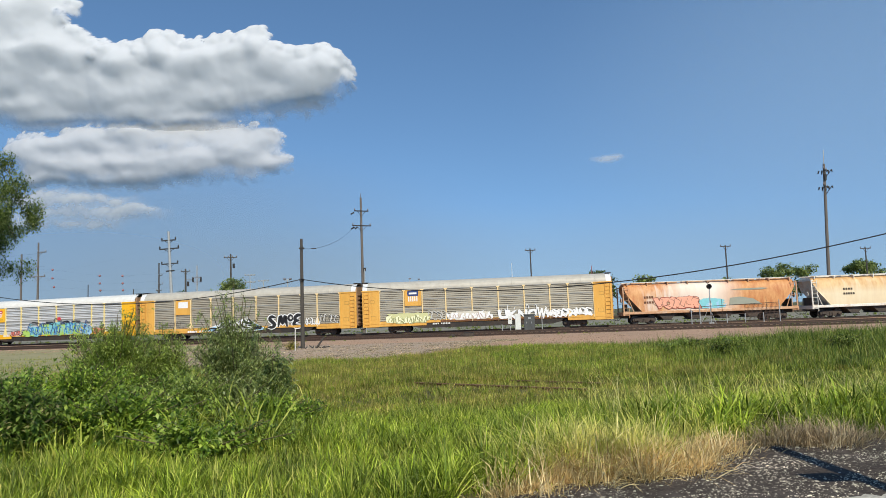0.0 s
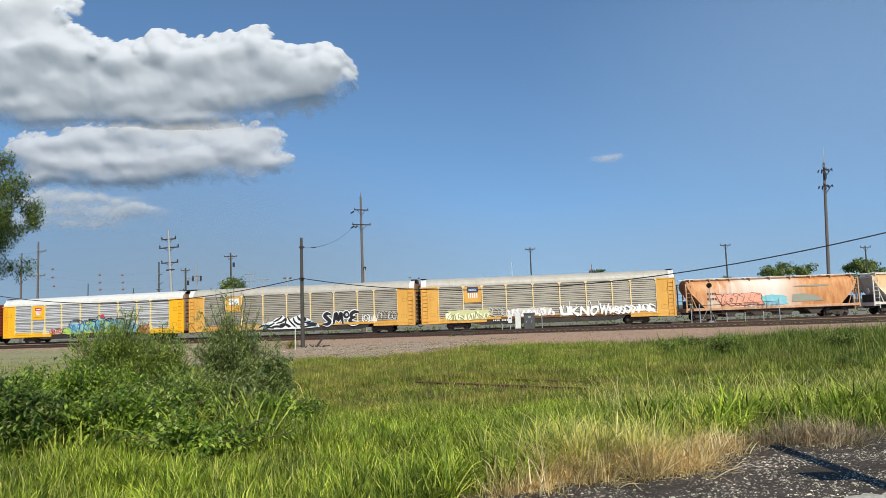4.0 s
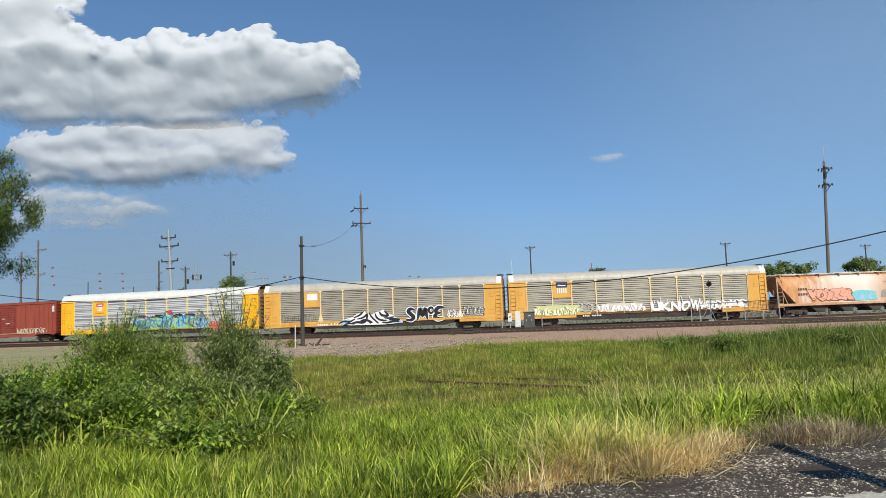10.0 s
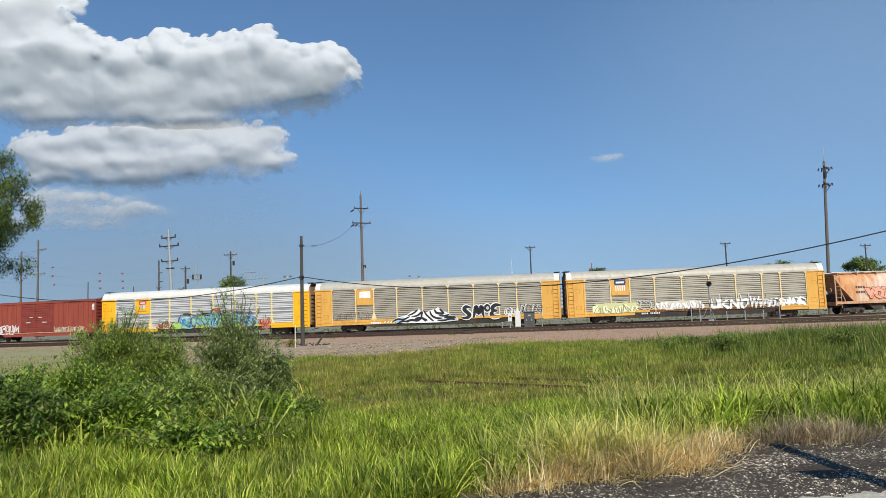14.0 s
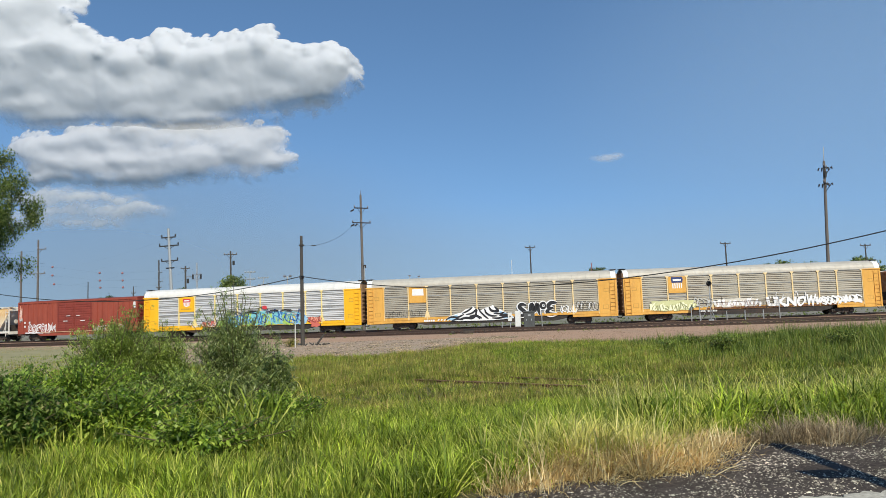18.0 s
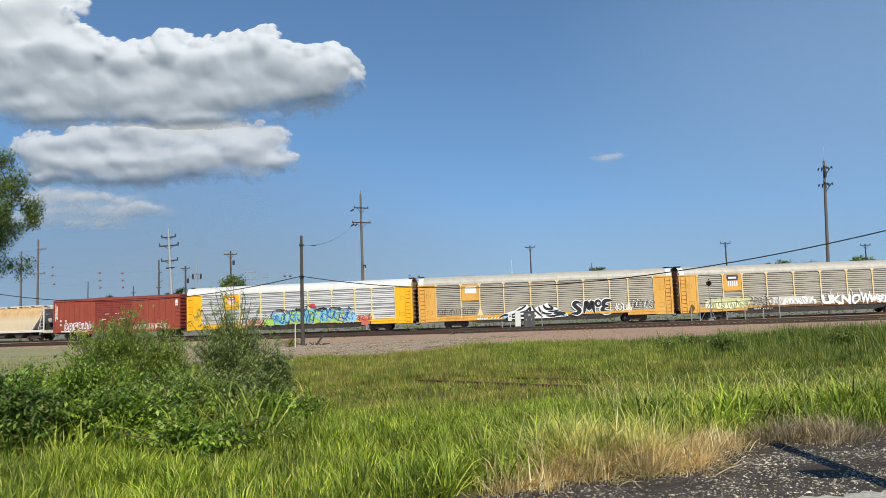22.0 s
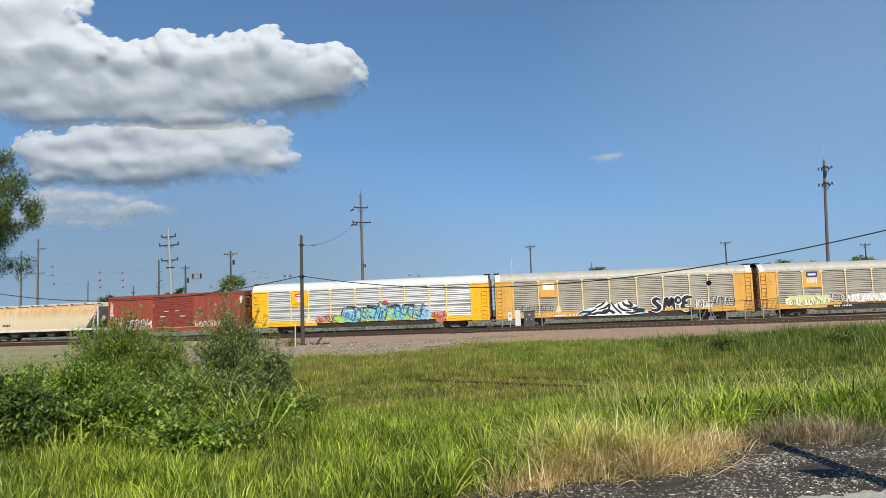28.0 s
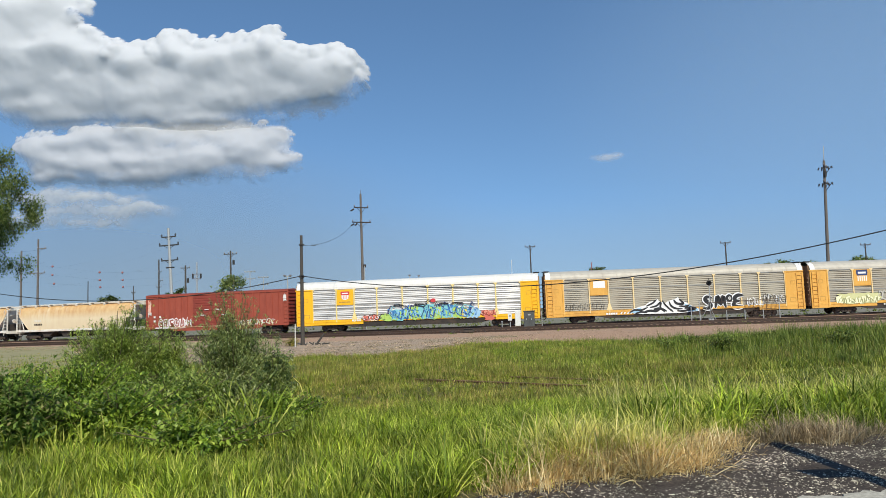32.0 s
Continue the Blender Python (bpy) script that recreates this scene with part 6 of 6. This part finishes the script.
def field(name, label, n, y0, y1, h, w, mat, keep, seed, low=0, spread=0.68, lean=.3, xlim=None, tuft=9, size=.09):
    """Tufts of grass over the wedge of ground that opens in front of the viewer; the blades of a tuft spread outwards. low: 0 full, 1 plain or 2 middling blades."""
    r = np.random.RandomState(seed)
    m = n // tuft
    y = np.sqrt(r.uniform(y0 * y0, y1 * y1, m))
    x = r.uniform(-spread, spread, m) * y if xlim is None else r.uniform(xlim[0], xlim[1], m)
    d = np.hypot(x - CX, y - CY) - RC
    ok = keep(x, y, d, r)
    x, y = x[ok], y[ok]
    tall = r.uniform(h[0], h[1], len(x)) * (1 + .3 * bumps(x, y, 2.6, seed + 1)) * (1 + .28 * bumps(x, y, .7, seed + 2))
    x, y, tall = np.repeat(x, tuft), np.repeat(y, tuft), np.repeat(tall, tuft)
    n = len(x)
    out = r.uniform(0, 6.28, n)
    rad = np.abs(r.normal(0, size, n))
    x, y = x + np.cos(out) * rad, y + np.sin(out) * rad
    hh = tall * r.uniform(.55, 1.1, n)
    ww = r.uniform(w[0], w[1], n)
    sc = np.stack([ww, hh * r.uniform(.2, 1.1, n), hh], 1)
    pos = np.stack([x, y, ground_z(x, y) - 0.02], 1)
    tm = turn_matrices(out - 1.5708, -np.abs(r.normal(0, lean, n)), r.normal(0, .5, n))
    blade, faces = ((BLADE, BLADE_T), (BLADE_LOW, BLADE_LOW_T), (BLADE_MID, BLADE_MID_T))[low]
    me = scatter(name, blade, faces, pos, tm, sc, mat)
    return tagged(new(name, me), label, "grass", kind="stuff")


def off_road(x, y, gap=0.0):
    return (y > asphalt_edge(x) + gap) | (x < -1.2)


def s_of(x, y):
    return (np.arctan2(x - CX, CY - y) - TH) * RS


def in_field(x, y, d, r):
    s = s_of(x, y)
    edge = apron_edge(s)
    rag = r.normal(0, .6, len(x))
    # sparse grass along the old rail
    u, v = (x - 1.35) * .792 - (y - 20.75) * .61, (x - 1.35) * .61 + (y - 20.75) * .792
    bare = (np.abs(u) < 3.3) & (v < .15) & (v > -1.0) & (r.rand(len(x)) < .55)
    verge = (s < -5.5 - (64 - d) * .3) & (d < 61)
    return off_road(x, y, .15 + .8 * np.exp(-((x - 1.75) / 1.1) ** 2)) & ~bare & (d > edge + rag) & ~(verge & (r.rand(len(x)) > .06))


def grass():
    near = in_field

    def patch(seed, size, cut):
        return lambda x, y, d, r: in_field(x, y, d, r) & (bumps(x, y, size, seed) + r.normal(0, .25, len(x)) > cut)
    field("tall_grass", "bright green tall grass in the foreground", 80000, 5.2, 11.5, (.15, .33), (.006, .014), G_LIME, patch(41, 2.2, -.15), 1, spread=.75, tuft=11, size=.06)
    field("tall_grass", "green meadow grass in the foreground", 104000, 5.2, 13, (.15, .35), (.006, .015), G_FIELD, near, 2, low=2, spread=.75, tuft=11, size=.06)
    field("meadow_grass", "green meadow grass across the field", 90000, 11.5, 25, (.11, .22), (.009, .018), G_FIELD, near, 3, low=2, lean=.22, spread=.7, tuft=9, size=.07)
    field("meadow_grass", "bright green grass across the field", 90000, 9.5, 15.5, (.13, .25), (.009, .018), G_LIME, patch(5, 7, -.3), 4, low=2, lean=.22, spread=.7, tuft=9, size=.07)
    field("seeding_grass", "brownish seeding grass across the field", 150000, 14, 30, (.12, .25), (.009, .018), G_DULL, lambda x, y, d, r: in_field(x, y, d, r) & (bumps(x, y, 8, 9) + r.normal(0, .25, len(x)) > -.9) & ((x < 5.5 + 1.5 * r.randn(len(x))) | (r.rand(len(x)) < .25)), 5, low=2, lean=.22, spread=.7, tuft=8, size=.1)
    field("meadow_grass", "dark dull grass in the hollow before the bank", 60000, 13, 27, (.1, .22), (.012, .022), G_BANK,
          lambda x, y, d, r: in_field(x, y, d, r) & (x > 5.5 + 1.5 * r.randn(len(x))), 29, low=2, lean=.25, spread=.7, tuft=8, size=.1)
    field("far_grass", "green grass bank beyond the field", 330000, 22, 52, (.16, .34), (.016, .034), G_FIELD, lambda x, y, d, r: in_field(x, y, d, r) & ((x < 11 + 2 * r.randn(len(x))) | (y < 24)), 6, low=1, lean=.3, spread=.7, tuft=8, size=.16)
    field("far_grass", "bright green grass bank beyond the field", 210000, 24, 52, (.2, .4), (.018, .036), G_FARLIME, lambda x, y, d, r: in_field(x, y, d, r) & (bumps(x, y, 9, 11) + r.normal(0, .3, len(x)) > np.where(x < 0, .7, -.4)) & (x < 10.5 + 1.5 * r.randn(len(x))), 7, low=1, lean=.3, spread=.7, tuft=8, size=.16)
    field("far_grass", "dull seeding grass beyond the field", 230000, 22, 42, (.2, .4), (.016, .03), G_DULL, lambda x, y, d, r: in_field(x, y, d, r) & (bumps(x, y, 6, 17) + r.normal(0, .25, len(x)) > np.where(x < 2, -1.2, .1)), 17, low=1, lean=.3, spread=.7, tuft=8, size=.16)
    # taller bank
    field("bank_grass", "tall rank grass on the bank near the tracks", 200000, 22, 46, (.28, .6), (.02, .04), G_BANK,
          lambda x, y, d, r: in_field(x, y, d, r) & (x > 10.5 + 1.5 * r.randn(len(x))), 8, low=1, spread=.75, tuft=8, size=.16)
    field("bank_grass", "rank weeds and tall grass on the mound near the tracks", 90000, 24, 44, (.5, .95), (.02, .045), G_BANK,
          lambda x, y, d, r: (d > 41) & (x > 14.6 + 1.2 * r.randn(len(x)) + .15 * (34 - y)), 28, low=1, spread=.75, tuft=8, size=.16)
    field("verge_grass", "thin grass on the dry verge", 110000, 20, 70, (.06, .14), (.03, .05), G_DULL,
          lambda x, y, d, r: (s_of(x, y) < -6 - (64 - d) * .3) & (d > 18) & (bumps(x, y, 9, 3) > -.4), 9, low=1, spread=.75)
    field("track_weeds", "patches of weeds between the tracks", 16000, 60, 84, (.1, .26), (.05, .09), G_BANK,
          lambda x, y, d, r: (d > 1.8) & (d < 16) & (bumps(x, y, 6, 13) > .15) & (np.abs(d - 7) > 1.4) & (np.abs(d - 11.3) > 1.5), 10, low=1, spread=.75)
    field("track_weeds", "green weeds growing behind the train", 16000, 84, 112, (.15, .4), (.06, .12), G_BANK,
          lambda x, y, d, r: (d < -3.5) & (bumps(x, y, 8, 23) > -.1), 19, low=1, spread=.75)
    # ragged straw along the asphalt edge

    def rim(width, cut, x0=.4, x1=9.5):
        def keep(x, y, d, r):
            e = asphalt_edge(x)
            return (x > x0) & (x < x1) & (r.rand(len(x)) < smooth(x0 + .35, x0 + 1.35, x)) & (y > e - .1) & (y < e + width) & (bumps(x, y, 1.3, 21) + r.normal(0, .3, len(x)) > cut)
        return keep
    field("dry_grass", "dead straw-coloured grass along the asphalt edge", 60000, 5.8, 11, (.12, .32), (.006, .013), G_DRY, rim(.42, -.45, .15, 3.0), 12, xlim=(.15, 3.0), lean=.8, tuft=12)
    field("dry_grass", "thin grey-brown dead grass along the asphalt edge", 60000, 7.5, 10.5, (.1, .24), (.004, .009), G_DEAD, rim(.36, -.5, 2.3, 9.5), 22, xlim=(2.3, 9.5), lean=.8, tuft=12)
    field("dry_grass", "rounded tuft of grey-brown dead stalks on the asphalt edge", 14000, 7.6, 8.8, (.24, .38), (.004, .009), G_DEAD,
          lambda x, y, d, r: np.exp(-((x - 4.15) / .32) ** 2 - ((y - 8.25) / .2) ** 2) > r.rand(len(x)), 23, xlim=(3.3, 5.2), lean=.5, tuft=16, size=.08)
    field("dry_grass", "dense clump of dead straw on the asphalt edge", 40000, 5.8, 9.5, (.2, .4), (.006, .013), G_DRY,
          lambda x, y, d, r: (np.exp(-((x - 2.3) / .55) ** 2 - ((y - asphalt_edge(x) - .25) / .4) ** 2) + np.exp(-((x - 1.1) / .6) ** 2 - ((y - asphalt_edge(x) - .12) / .3) ** 2) ) > r.rand(len(x)), 16, xlim=(.2, 3.6), lean=.85, tuft=14, size=.07)
    field("dry_grass", "yellowing tall grass along the asphalt edge", 58000, 5.8, 11, (.24, .56), (.006, .013), G_YELLOW,
          lambda x, y, d, r: (y > asphalt_edge(x) + .28) & (y < asphalt_edge(x) + 1.5) & (r.rand(len(x)) < 1.2 * np.exp(-((x - 1.8) / .75) ** 2)), 13, xlim=(.2, 3.4), lean=.55, tuft=16, size=.05)
    field("dry_grass", "yellow-green grass arching over the asphalt edge", 7000, 6.3, 8.6, (.3, .55), (.007, .015), G_YELLOW,
          lambda x, y, d, r: (y > asphalt_edge(x) + .03) & (y < asphalt_edge(x) + .4) & (r.rand(len(x)) < np.exp(-((x - 1.4) / .75) ** 2)), 24, xlim=(.3, 3.0), lean=.95, tuft=9, size=.06)
    field("green_grass", "fresh green blades growing through the straw", 15000, 5.8, 9.5, (.2, .5), (.006, .013), G_LIME,
          lambda x, y, d, r: (y > asphalt_edge(x) + .12) & (y < asphalt_edge(x) + 1.4) & (r.rand(len(x)) < np.exp(-((x - .7) / .8) ** 2)), 41, xlim=(-.6, 2.8), lean=.6, tuft=12, size=.05)
    for k, m in enumerate((G_FIELD, G_LIME)):
        field("reed_grass", "tall arching green reedy grass behind the straw", 12500, 7.5, 12.5, (.32, .6), (.013, .028), m,
              lambda x, y, d, r: (x > 2.3) & (y > asphalt_edge(x) + .55) & (y < asphalt_edge(x) + 2.6) & (bumps(x, y, 1.1, 31 + k) > -.2), 14 + 50 * k, xlim=(1.5, 8.5), lean=.55, tuft=14, size=.07)
    field("reed_grass", "pale seeding stalks standing over the grass", 1400, 8.5, 14, (.55, .85), (.005, .009), G_YELLOW,
          lambda x, y, d, r: (y > asphalt_edge(x) + .7), 18, xlim=(2.2, 9.5), lean=.22, tuft=5, size=.12)
    field("reed_grass", "grey-green reedy grass among the shrubs", 5000, 8.5, 13.6, (.4, .75), (.014, .03), G_FIELD,
          lambda x, y, d, r: bumps(x, y, 1.6, 37) > -.1, 20, xlim=(-6.8, -2.3), lean=.35, tuft=9, size=.1)
    field("straw_litter", "flattened straw lying on the asphalt edge", 30000, 5.2, 10.5, (.15, .4), (.005, .010), G_DRY,
          lambda x, y, d, r: (x > .0) & (np.abs(y - asphalt_edge(x) - .1) < .28), 15, xlim=(.3, 3.2), lean=1.4, tuft=6, size=.2)


grass()


def foliage_mesh(name, centres, radii, count, size, mat, seed, droop=.5, low=False, shell=.55, aspect=.45):
    """Leaves spread through a set of clumps, mostly towards their outsides."""
    r = np.random.RandomState(seed)
    c, q = np.asarray(centres, float), np.asarray(radii, float)
    pick = r.choice(len(c), count, p=(q.prod(1) ** .66) / (q.prod(1) ** .66).sum())
    dirs = r.normal(size=(count, 3))
    dirs /= np.linalg.norm(dirs, axis=1)[:, None]
    rad = r.rand(count) ** shell
    pos = c[pick] + dirs * q[pick] * rad[:, None]
    s = r.uniform(size[0], size[1], count)
    sc = np.stack([s * aspect, s, s], 1)
    tm = turn_matrices(r.uniform(0, 6.28, count), r.normal(-droop, .5, count), r.normal(0, .4, count))
    return scatter(name, LEAF_LOW if low else LEAF, LEAF_LOW_T if low else LEAF_T, pos, tm, sc, mat)


def shrub(name, label, x, y, stems, height, width, leaf, mat, leaves, seed, clump=.22, extra=(), wide=.4):
    """A many-stemmed shrub: arching stems, leaves in sprays along each of them."""
    z0 = float(ground_z(x, y))
    ob = thing(name, label, "shrub", pose(x, y, z0))
    r = random.Random(seed)
    cs, rs = [], []
    plan = [(r.uniform(0, 6.28), r.random() ** .6, r.uniform(.62, 1.0)) for _ in range(stems)] + list(extra)
    for a, out, hh in plan:
        tip = Vector((math.cos(a) * out * width, math.sin(a) * out * width * .8, height * hh * (1 - .28 * out * out)))
        mid = Vector((tip.x * .35, tip.y * .35, tip.z * .6))
        base = Vector((tip.x * .12, tip.y * .12, 0))
        pts = [base.lerp(mid, k / 3) if k < 4 else mid.lerp(tip, (k - 3) / 4) for k in range(8)]
        part("stem", Geo().tube(pts, [.011 * (1 - k / 9) + .003 for k in range(8)], 5), M_TWIG, ob)
        for k in range(2, 8):
            p = pts[k] + Vector((r.uniform(-.1, .1), r.uniform(-.1, .1), r.uniform(-.06, .06)))
            cs.append(p)
            f = clump * (1.25 - .12 * k) * r.uniform(.7, 1.3) * (.72 if hh > 1.02 and k > 4 else 1)
            rs.append((f, f, f * 1.15))
            if r.random() < .6:
                cs.append(p + Vector((r.uniform(-.25, .25), r.uniform(-.25, .25), r.uniform(-.15, .1))))
                rs.append((f * .7, f * .7, f * .6))
    part("foliage", foliage_mesh("foliage", cs, rs, leaves, leaf, mat, seed + 1, low=True, aspect=wide), None, ob)
    return ob


def shrubs():
    shrub("willow_shrub", "dense green willow shrub in the grass", -6.75, 14.6, 84, 2.3, 1.08, (.036, .08), G_BUSH, 112000, 3, .24, wide=.27,
          extra=[(.3, .45, 1.1), (5.9, .42, 1.07)])
    shrub("willow_shrub", "dense green willow shrub in the grass", -5.95, 14.9, 48, 2.1, .68, (.036, .08), G_BUSH, 52000, 5, .23, wide=.27)
    shrub("willow_shrub", "greyish feathery willow shrub with thin upright sprays", -4.2, 14.2, 60, 2.15, .98, (.045, .10), G_BUSH2, 62000, 7, .22, wide=.24,
          extra=[(1.9, .1, 1.28), (2.6, .3, 1.15), (.5, .35, 1.12), (3.6, .25, 1.2), (3.1, .5, 1.15), (.2, .5, 1.1), (5.8, .3, 1.12), (4.2, .35, 1.1), (3.3, .65, 1.15), (6.1, .2, 1.18), (2.9, .75, 1.1), (3.5, .85, 1.12), (.4, .7, 1.08), (5.9, .6, 1.1), (3.0, .4, 1.22), (4.6, .2, 1.2)])
    shrub("willow_shrub", "low dull green shrub at the field edge", -3.3, 13.6, 20, 1.5, .6, (.05, .11), G_BUSH2, 9000, 9, .19)
    shrub("weed_bush", "leafy green weeds below the willow shrubs", -6.2, 12.2, 44, 1.3, 1.3, (.045, .10), G_WEED, 18000, 11, .25, wide=.42)
    shrub("weed_bush", "broad-leaved green weeds in the grass", -4.4, 11.6, 40, 1.1, 1.2, (.045, .10), G_BUSH, 16000, 13, .23, wide=.4)
    shrub("weed_bush", "broad-leaved green weeds in the grass", -4.4, 9.6, 44, .85, 1.25, (.045, .11), G_WEED, 10000, 15, .2, wide=.5)
    shrub("weed_bush", "low broad-leaved weeds in the bright grass", -2.9, 8.4, 26, .55, 1.1, (.04, .1), G_WEED, 5000, 25, .15, wide=.5)
    shrub("weed_bush", "dark broad-leaved weeds with a few brown leaves", -5.55, 9.0, 44, 1.15, .7, (.05, .11), G_DARKWEED, 15000, 17, .2, wide=.45)
    shrub("weed_bush", "pale reedy weeds among the shrubs", -3.7, 12.6, 24, 1.05, .7, (.12, .26), G_BUSH2, 3500, 19, .2, wide=.16)
    shrub("weed_bush", "green weeds at the foot of the shrubs", -2.6, 11.2, 22, .6, .8, (.05, .1), G_WEED, 4500, 21, .17, wide=.45)
    shrub("weed_bush", "dull dry weeds round the foot of a pole", -11.3, 52.4, 16, .75, .95, (.08, .17), G_DULL, 1500, 31, .26, wide=.25)
    rr = random.Random(40)
    for k in range(14):
        x, y = rr.uniform(9.5, 22.5), rr.uniform(27, 36)
        shrub("weed_bush", "rank leafy weeds in the tall bank grass", x, y, 14, rr.uniform(.45, .8), rr.uniform(.7, 1.4), (.06, .13), (G_BANK, G_BUSH, G_BANK)[k % 3], 2400, 60 + k, .26, wide=.42)
    shrub("weed_bush", "tall leafy weeds beside the willow shrub", -7.6, 13.0, 36, 1.2, 1.0, (.045, .10), G_WEED, 16000, 27, .24, wide=.45)


shrubs()


def tree(name, label, x, y, trunk_h, height, spread, leaf, count, mat, seed, trunk_r=.2, low=False, limbs=9, clump=.8, flat=.75):
    z0 = float(ground_z(x, y))
    ob = thing(name, label, "tree", pose(x, y, z0), "trees")
    r = random.Random(seed)
    wood = Geo()
    wood.tube([(0, 0, -.1), (.05 * height * .1, 0, trunk_h * .5), (0, .05, trunk_h), (0, 0, height * .8)], [trunk_r, trunk_r * .8, trunk_r * .65, trunk_r * .15], 8)
    cs, rs = [], []
    for k in range(limbs):
        a = 2.4 * k + r.uniform(-.4, .4)
        z1 = trunk_h + (height - trunk_h) * (k + .5) / limbs * .75
        reach = spread * r.uniform(.6, 1.0) * (1 - .35 * abs(k / limbs - .35))
        tip = Vector((math.cos(a) * reach, math.sin(a) * reach, z1 + r.uniform(.05, .25) * height))
        mid = Vector((tip.x * .5, tip.y * .5, (z1 + tip.z) / 2 + .1 * height))
        wood.tube([(0, 0, z1), mid, tip], [trunk_r * .4, trunk_r * .25, trunk_r * .06], 5)
        for q in (.45, .7, .9, 1.0):
            p = mid.lerp(tip, (q - .4) / .6)
            for _ in range(3):
                f = clump * r.uniform(.5, 1.05)
                cs.append(p + Vector((r.uniform(-1, 1), r.uniform(-1, 1), r.uniform(-.7, .8))) * clump * .8)
                rs.append((f, f, f * flat))
    for k in range(limbs):
        f = clump * r.uniform(.6, 1.0)
        cs.append((r.uniform(-.4, .4) * spread, r.uniform(-.4, .4) * spread, height * r.uniform(.78, .97)))
        rs.append((f, f, f * flat))
    part("trunk", wood, M_TWIG, ob)
    part("crown", foliage_mesh("crown", cs, rs, count, leaf, mat, seed + 1, .5, low, .5, .55), None, ob)
    return ob


def trees():
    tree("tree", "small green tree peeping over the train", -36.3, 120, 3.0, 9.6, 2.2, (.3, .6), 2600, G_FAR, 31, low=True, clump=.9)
    tree("tree", "distant dark green tree beyond the tracks", 41.4, 200, 3, 11.6, 3.9, (.5, .9), 4200, G_TREE, 33, low=True, clump=1.6, flat=.5)
    tree("tree", "distant low dark green tree beyond the tracks", 47, 205, 3, 11.6, 2.6, (.5, .9), 1500, G_TREE, 34, low=True, clump=1.0)
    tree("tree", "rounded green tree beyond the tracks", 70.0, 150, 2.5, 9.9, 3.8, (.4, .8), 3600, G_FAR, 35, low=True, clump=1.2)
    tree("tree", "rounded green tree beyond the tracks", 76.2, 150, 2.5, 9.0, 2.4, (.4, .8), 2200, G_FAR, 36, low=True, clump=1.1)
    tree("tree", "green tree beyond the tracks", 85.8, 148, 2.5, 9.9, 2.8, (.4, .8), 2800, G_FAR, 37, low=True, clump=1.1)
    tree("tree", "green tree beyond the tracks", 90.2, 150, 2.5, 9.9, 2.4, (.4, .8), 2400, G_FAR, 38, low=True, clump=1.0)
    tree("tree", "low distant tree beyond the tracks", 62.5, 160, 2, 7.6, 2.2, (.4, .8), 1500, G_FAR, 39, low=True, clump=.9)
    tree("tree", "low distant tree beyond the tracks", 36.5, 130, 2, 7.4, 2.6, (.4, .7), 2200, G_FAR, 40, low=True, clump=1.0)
    tree("tree", "low distant tree beyond the tracks", -81.5, 172, 2.5, 8.7, 2.4, (.4, .8), 1500, G_TREE, 41, low=True, clump=.9)
    tree("tree", "low distant tree beyond the tracks", -65.3, 172, 2.5, 9.5, 2.6, (.4, .8), 1500, G_TREE, 42, low=True, clump=.9)
    # elm whose outer branches hang into the view
    x, y = -10.8, 13.6
    ob = thing("tree", "drooping green elm reaching in over the shrubs", "tree", pose(x, y, float(ground_z(x, y))), "trees")
    r = random.Random(8)
    wood, cs, rs = Geo(), [], []
    wood.tube([(0, 0, -.1), (.1, 0, 1.4), (.25, 0, 2.8), (.2, .1, 4.2), (.1, 0, 6.4)], [.24, .2, .17, .12, .03], 10)
    for k in range(26):
        a = r.uniform(-1.1, 1.1) if k < 17 else r.uniform(1.2, 5.0)
        z1 = 3.45 + 1.65 * ((k * .618) % 1)
        reach = r.uniform(1.1, 2.2) if z1 < 3.75 else r.uniform(1.6, 2.7) if z1 < 4.75 else r.uniform(1.2, 2.3)
        tip = Vector((math.cos(a) * reach, math.sin(a) * reach, z1 + r.uniform(-.1, .7)))
        mid = Vector((tip.x * .55, tip.y * .55, z1 + .65))
        end = tip + Vector((math.cos(a) * .25, math.sin(a) * .25, -r.uniform(.2, .7)))
        pts = [Vector((.2, 0, z1 - .2)), mid, tip, end]
        wood.tube(pts, [.032, .02, .010, .004], 5)
        for p, q in ((mid, tip), (tip, end)):
            for _ in range(5):
                c = p.lerp(q, r.random()) + Vector((r.uniform(-.3, .3), r.uniform(-.3, .3), r.uniform(-.28, .15)))
                f = r.uniform(.09, .24)
                cs.append(c)
                rs.append((f, f, f * 1.5))
    part("trunk", wood, M_TWIG, ob)
    part("crown", foliage_mesh("crown", cs, rs, 62000, (.03, .062), G_ELM, 19, .9, True, .6, .5), None, ob)


trees()

# ================================================================ movement


def motions():
    for car, off in CARS:
        rows = []
        for k in range(0, 33):
            p, a = arc(run(k) + off, RC - 0.12)
            rows.append((float(k), Matrix.Translation(p) @ Matrix.Rotation(a, 4, "Z")))
        walk(car, rows)
    times = [min(32.0, i * 0.3) for i in range(108)]
    for ws, x, r in AXLES:
        walk(ws, [(t, pose(x, 0, r, 0, math.degrees((run(t) - run(0)) / r), 0)) for t in times])
    for ob, (a, b) in CLOUDS:
        walk(ob, [(0.0, pose(0.8 * a[0], 0, 0.8 * a[1])), (19.0, pose(0, 0, 0)), (32.0, pose(0.8 * b[0], 0, 0.8 * b[1]))])


motions()
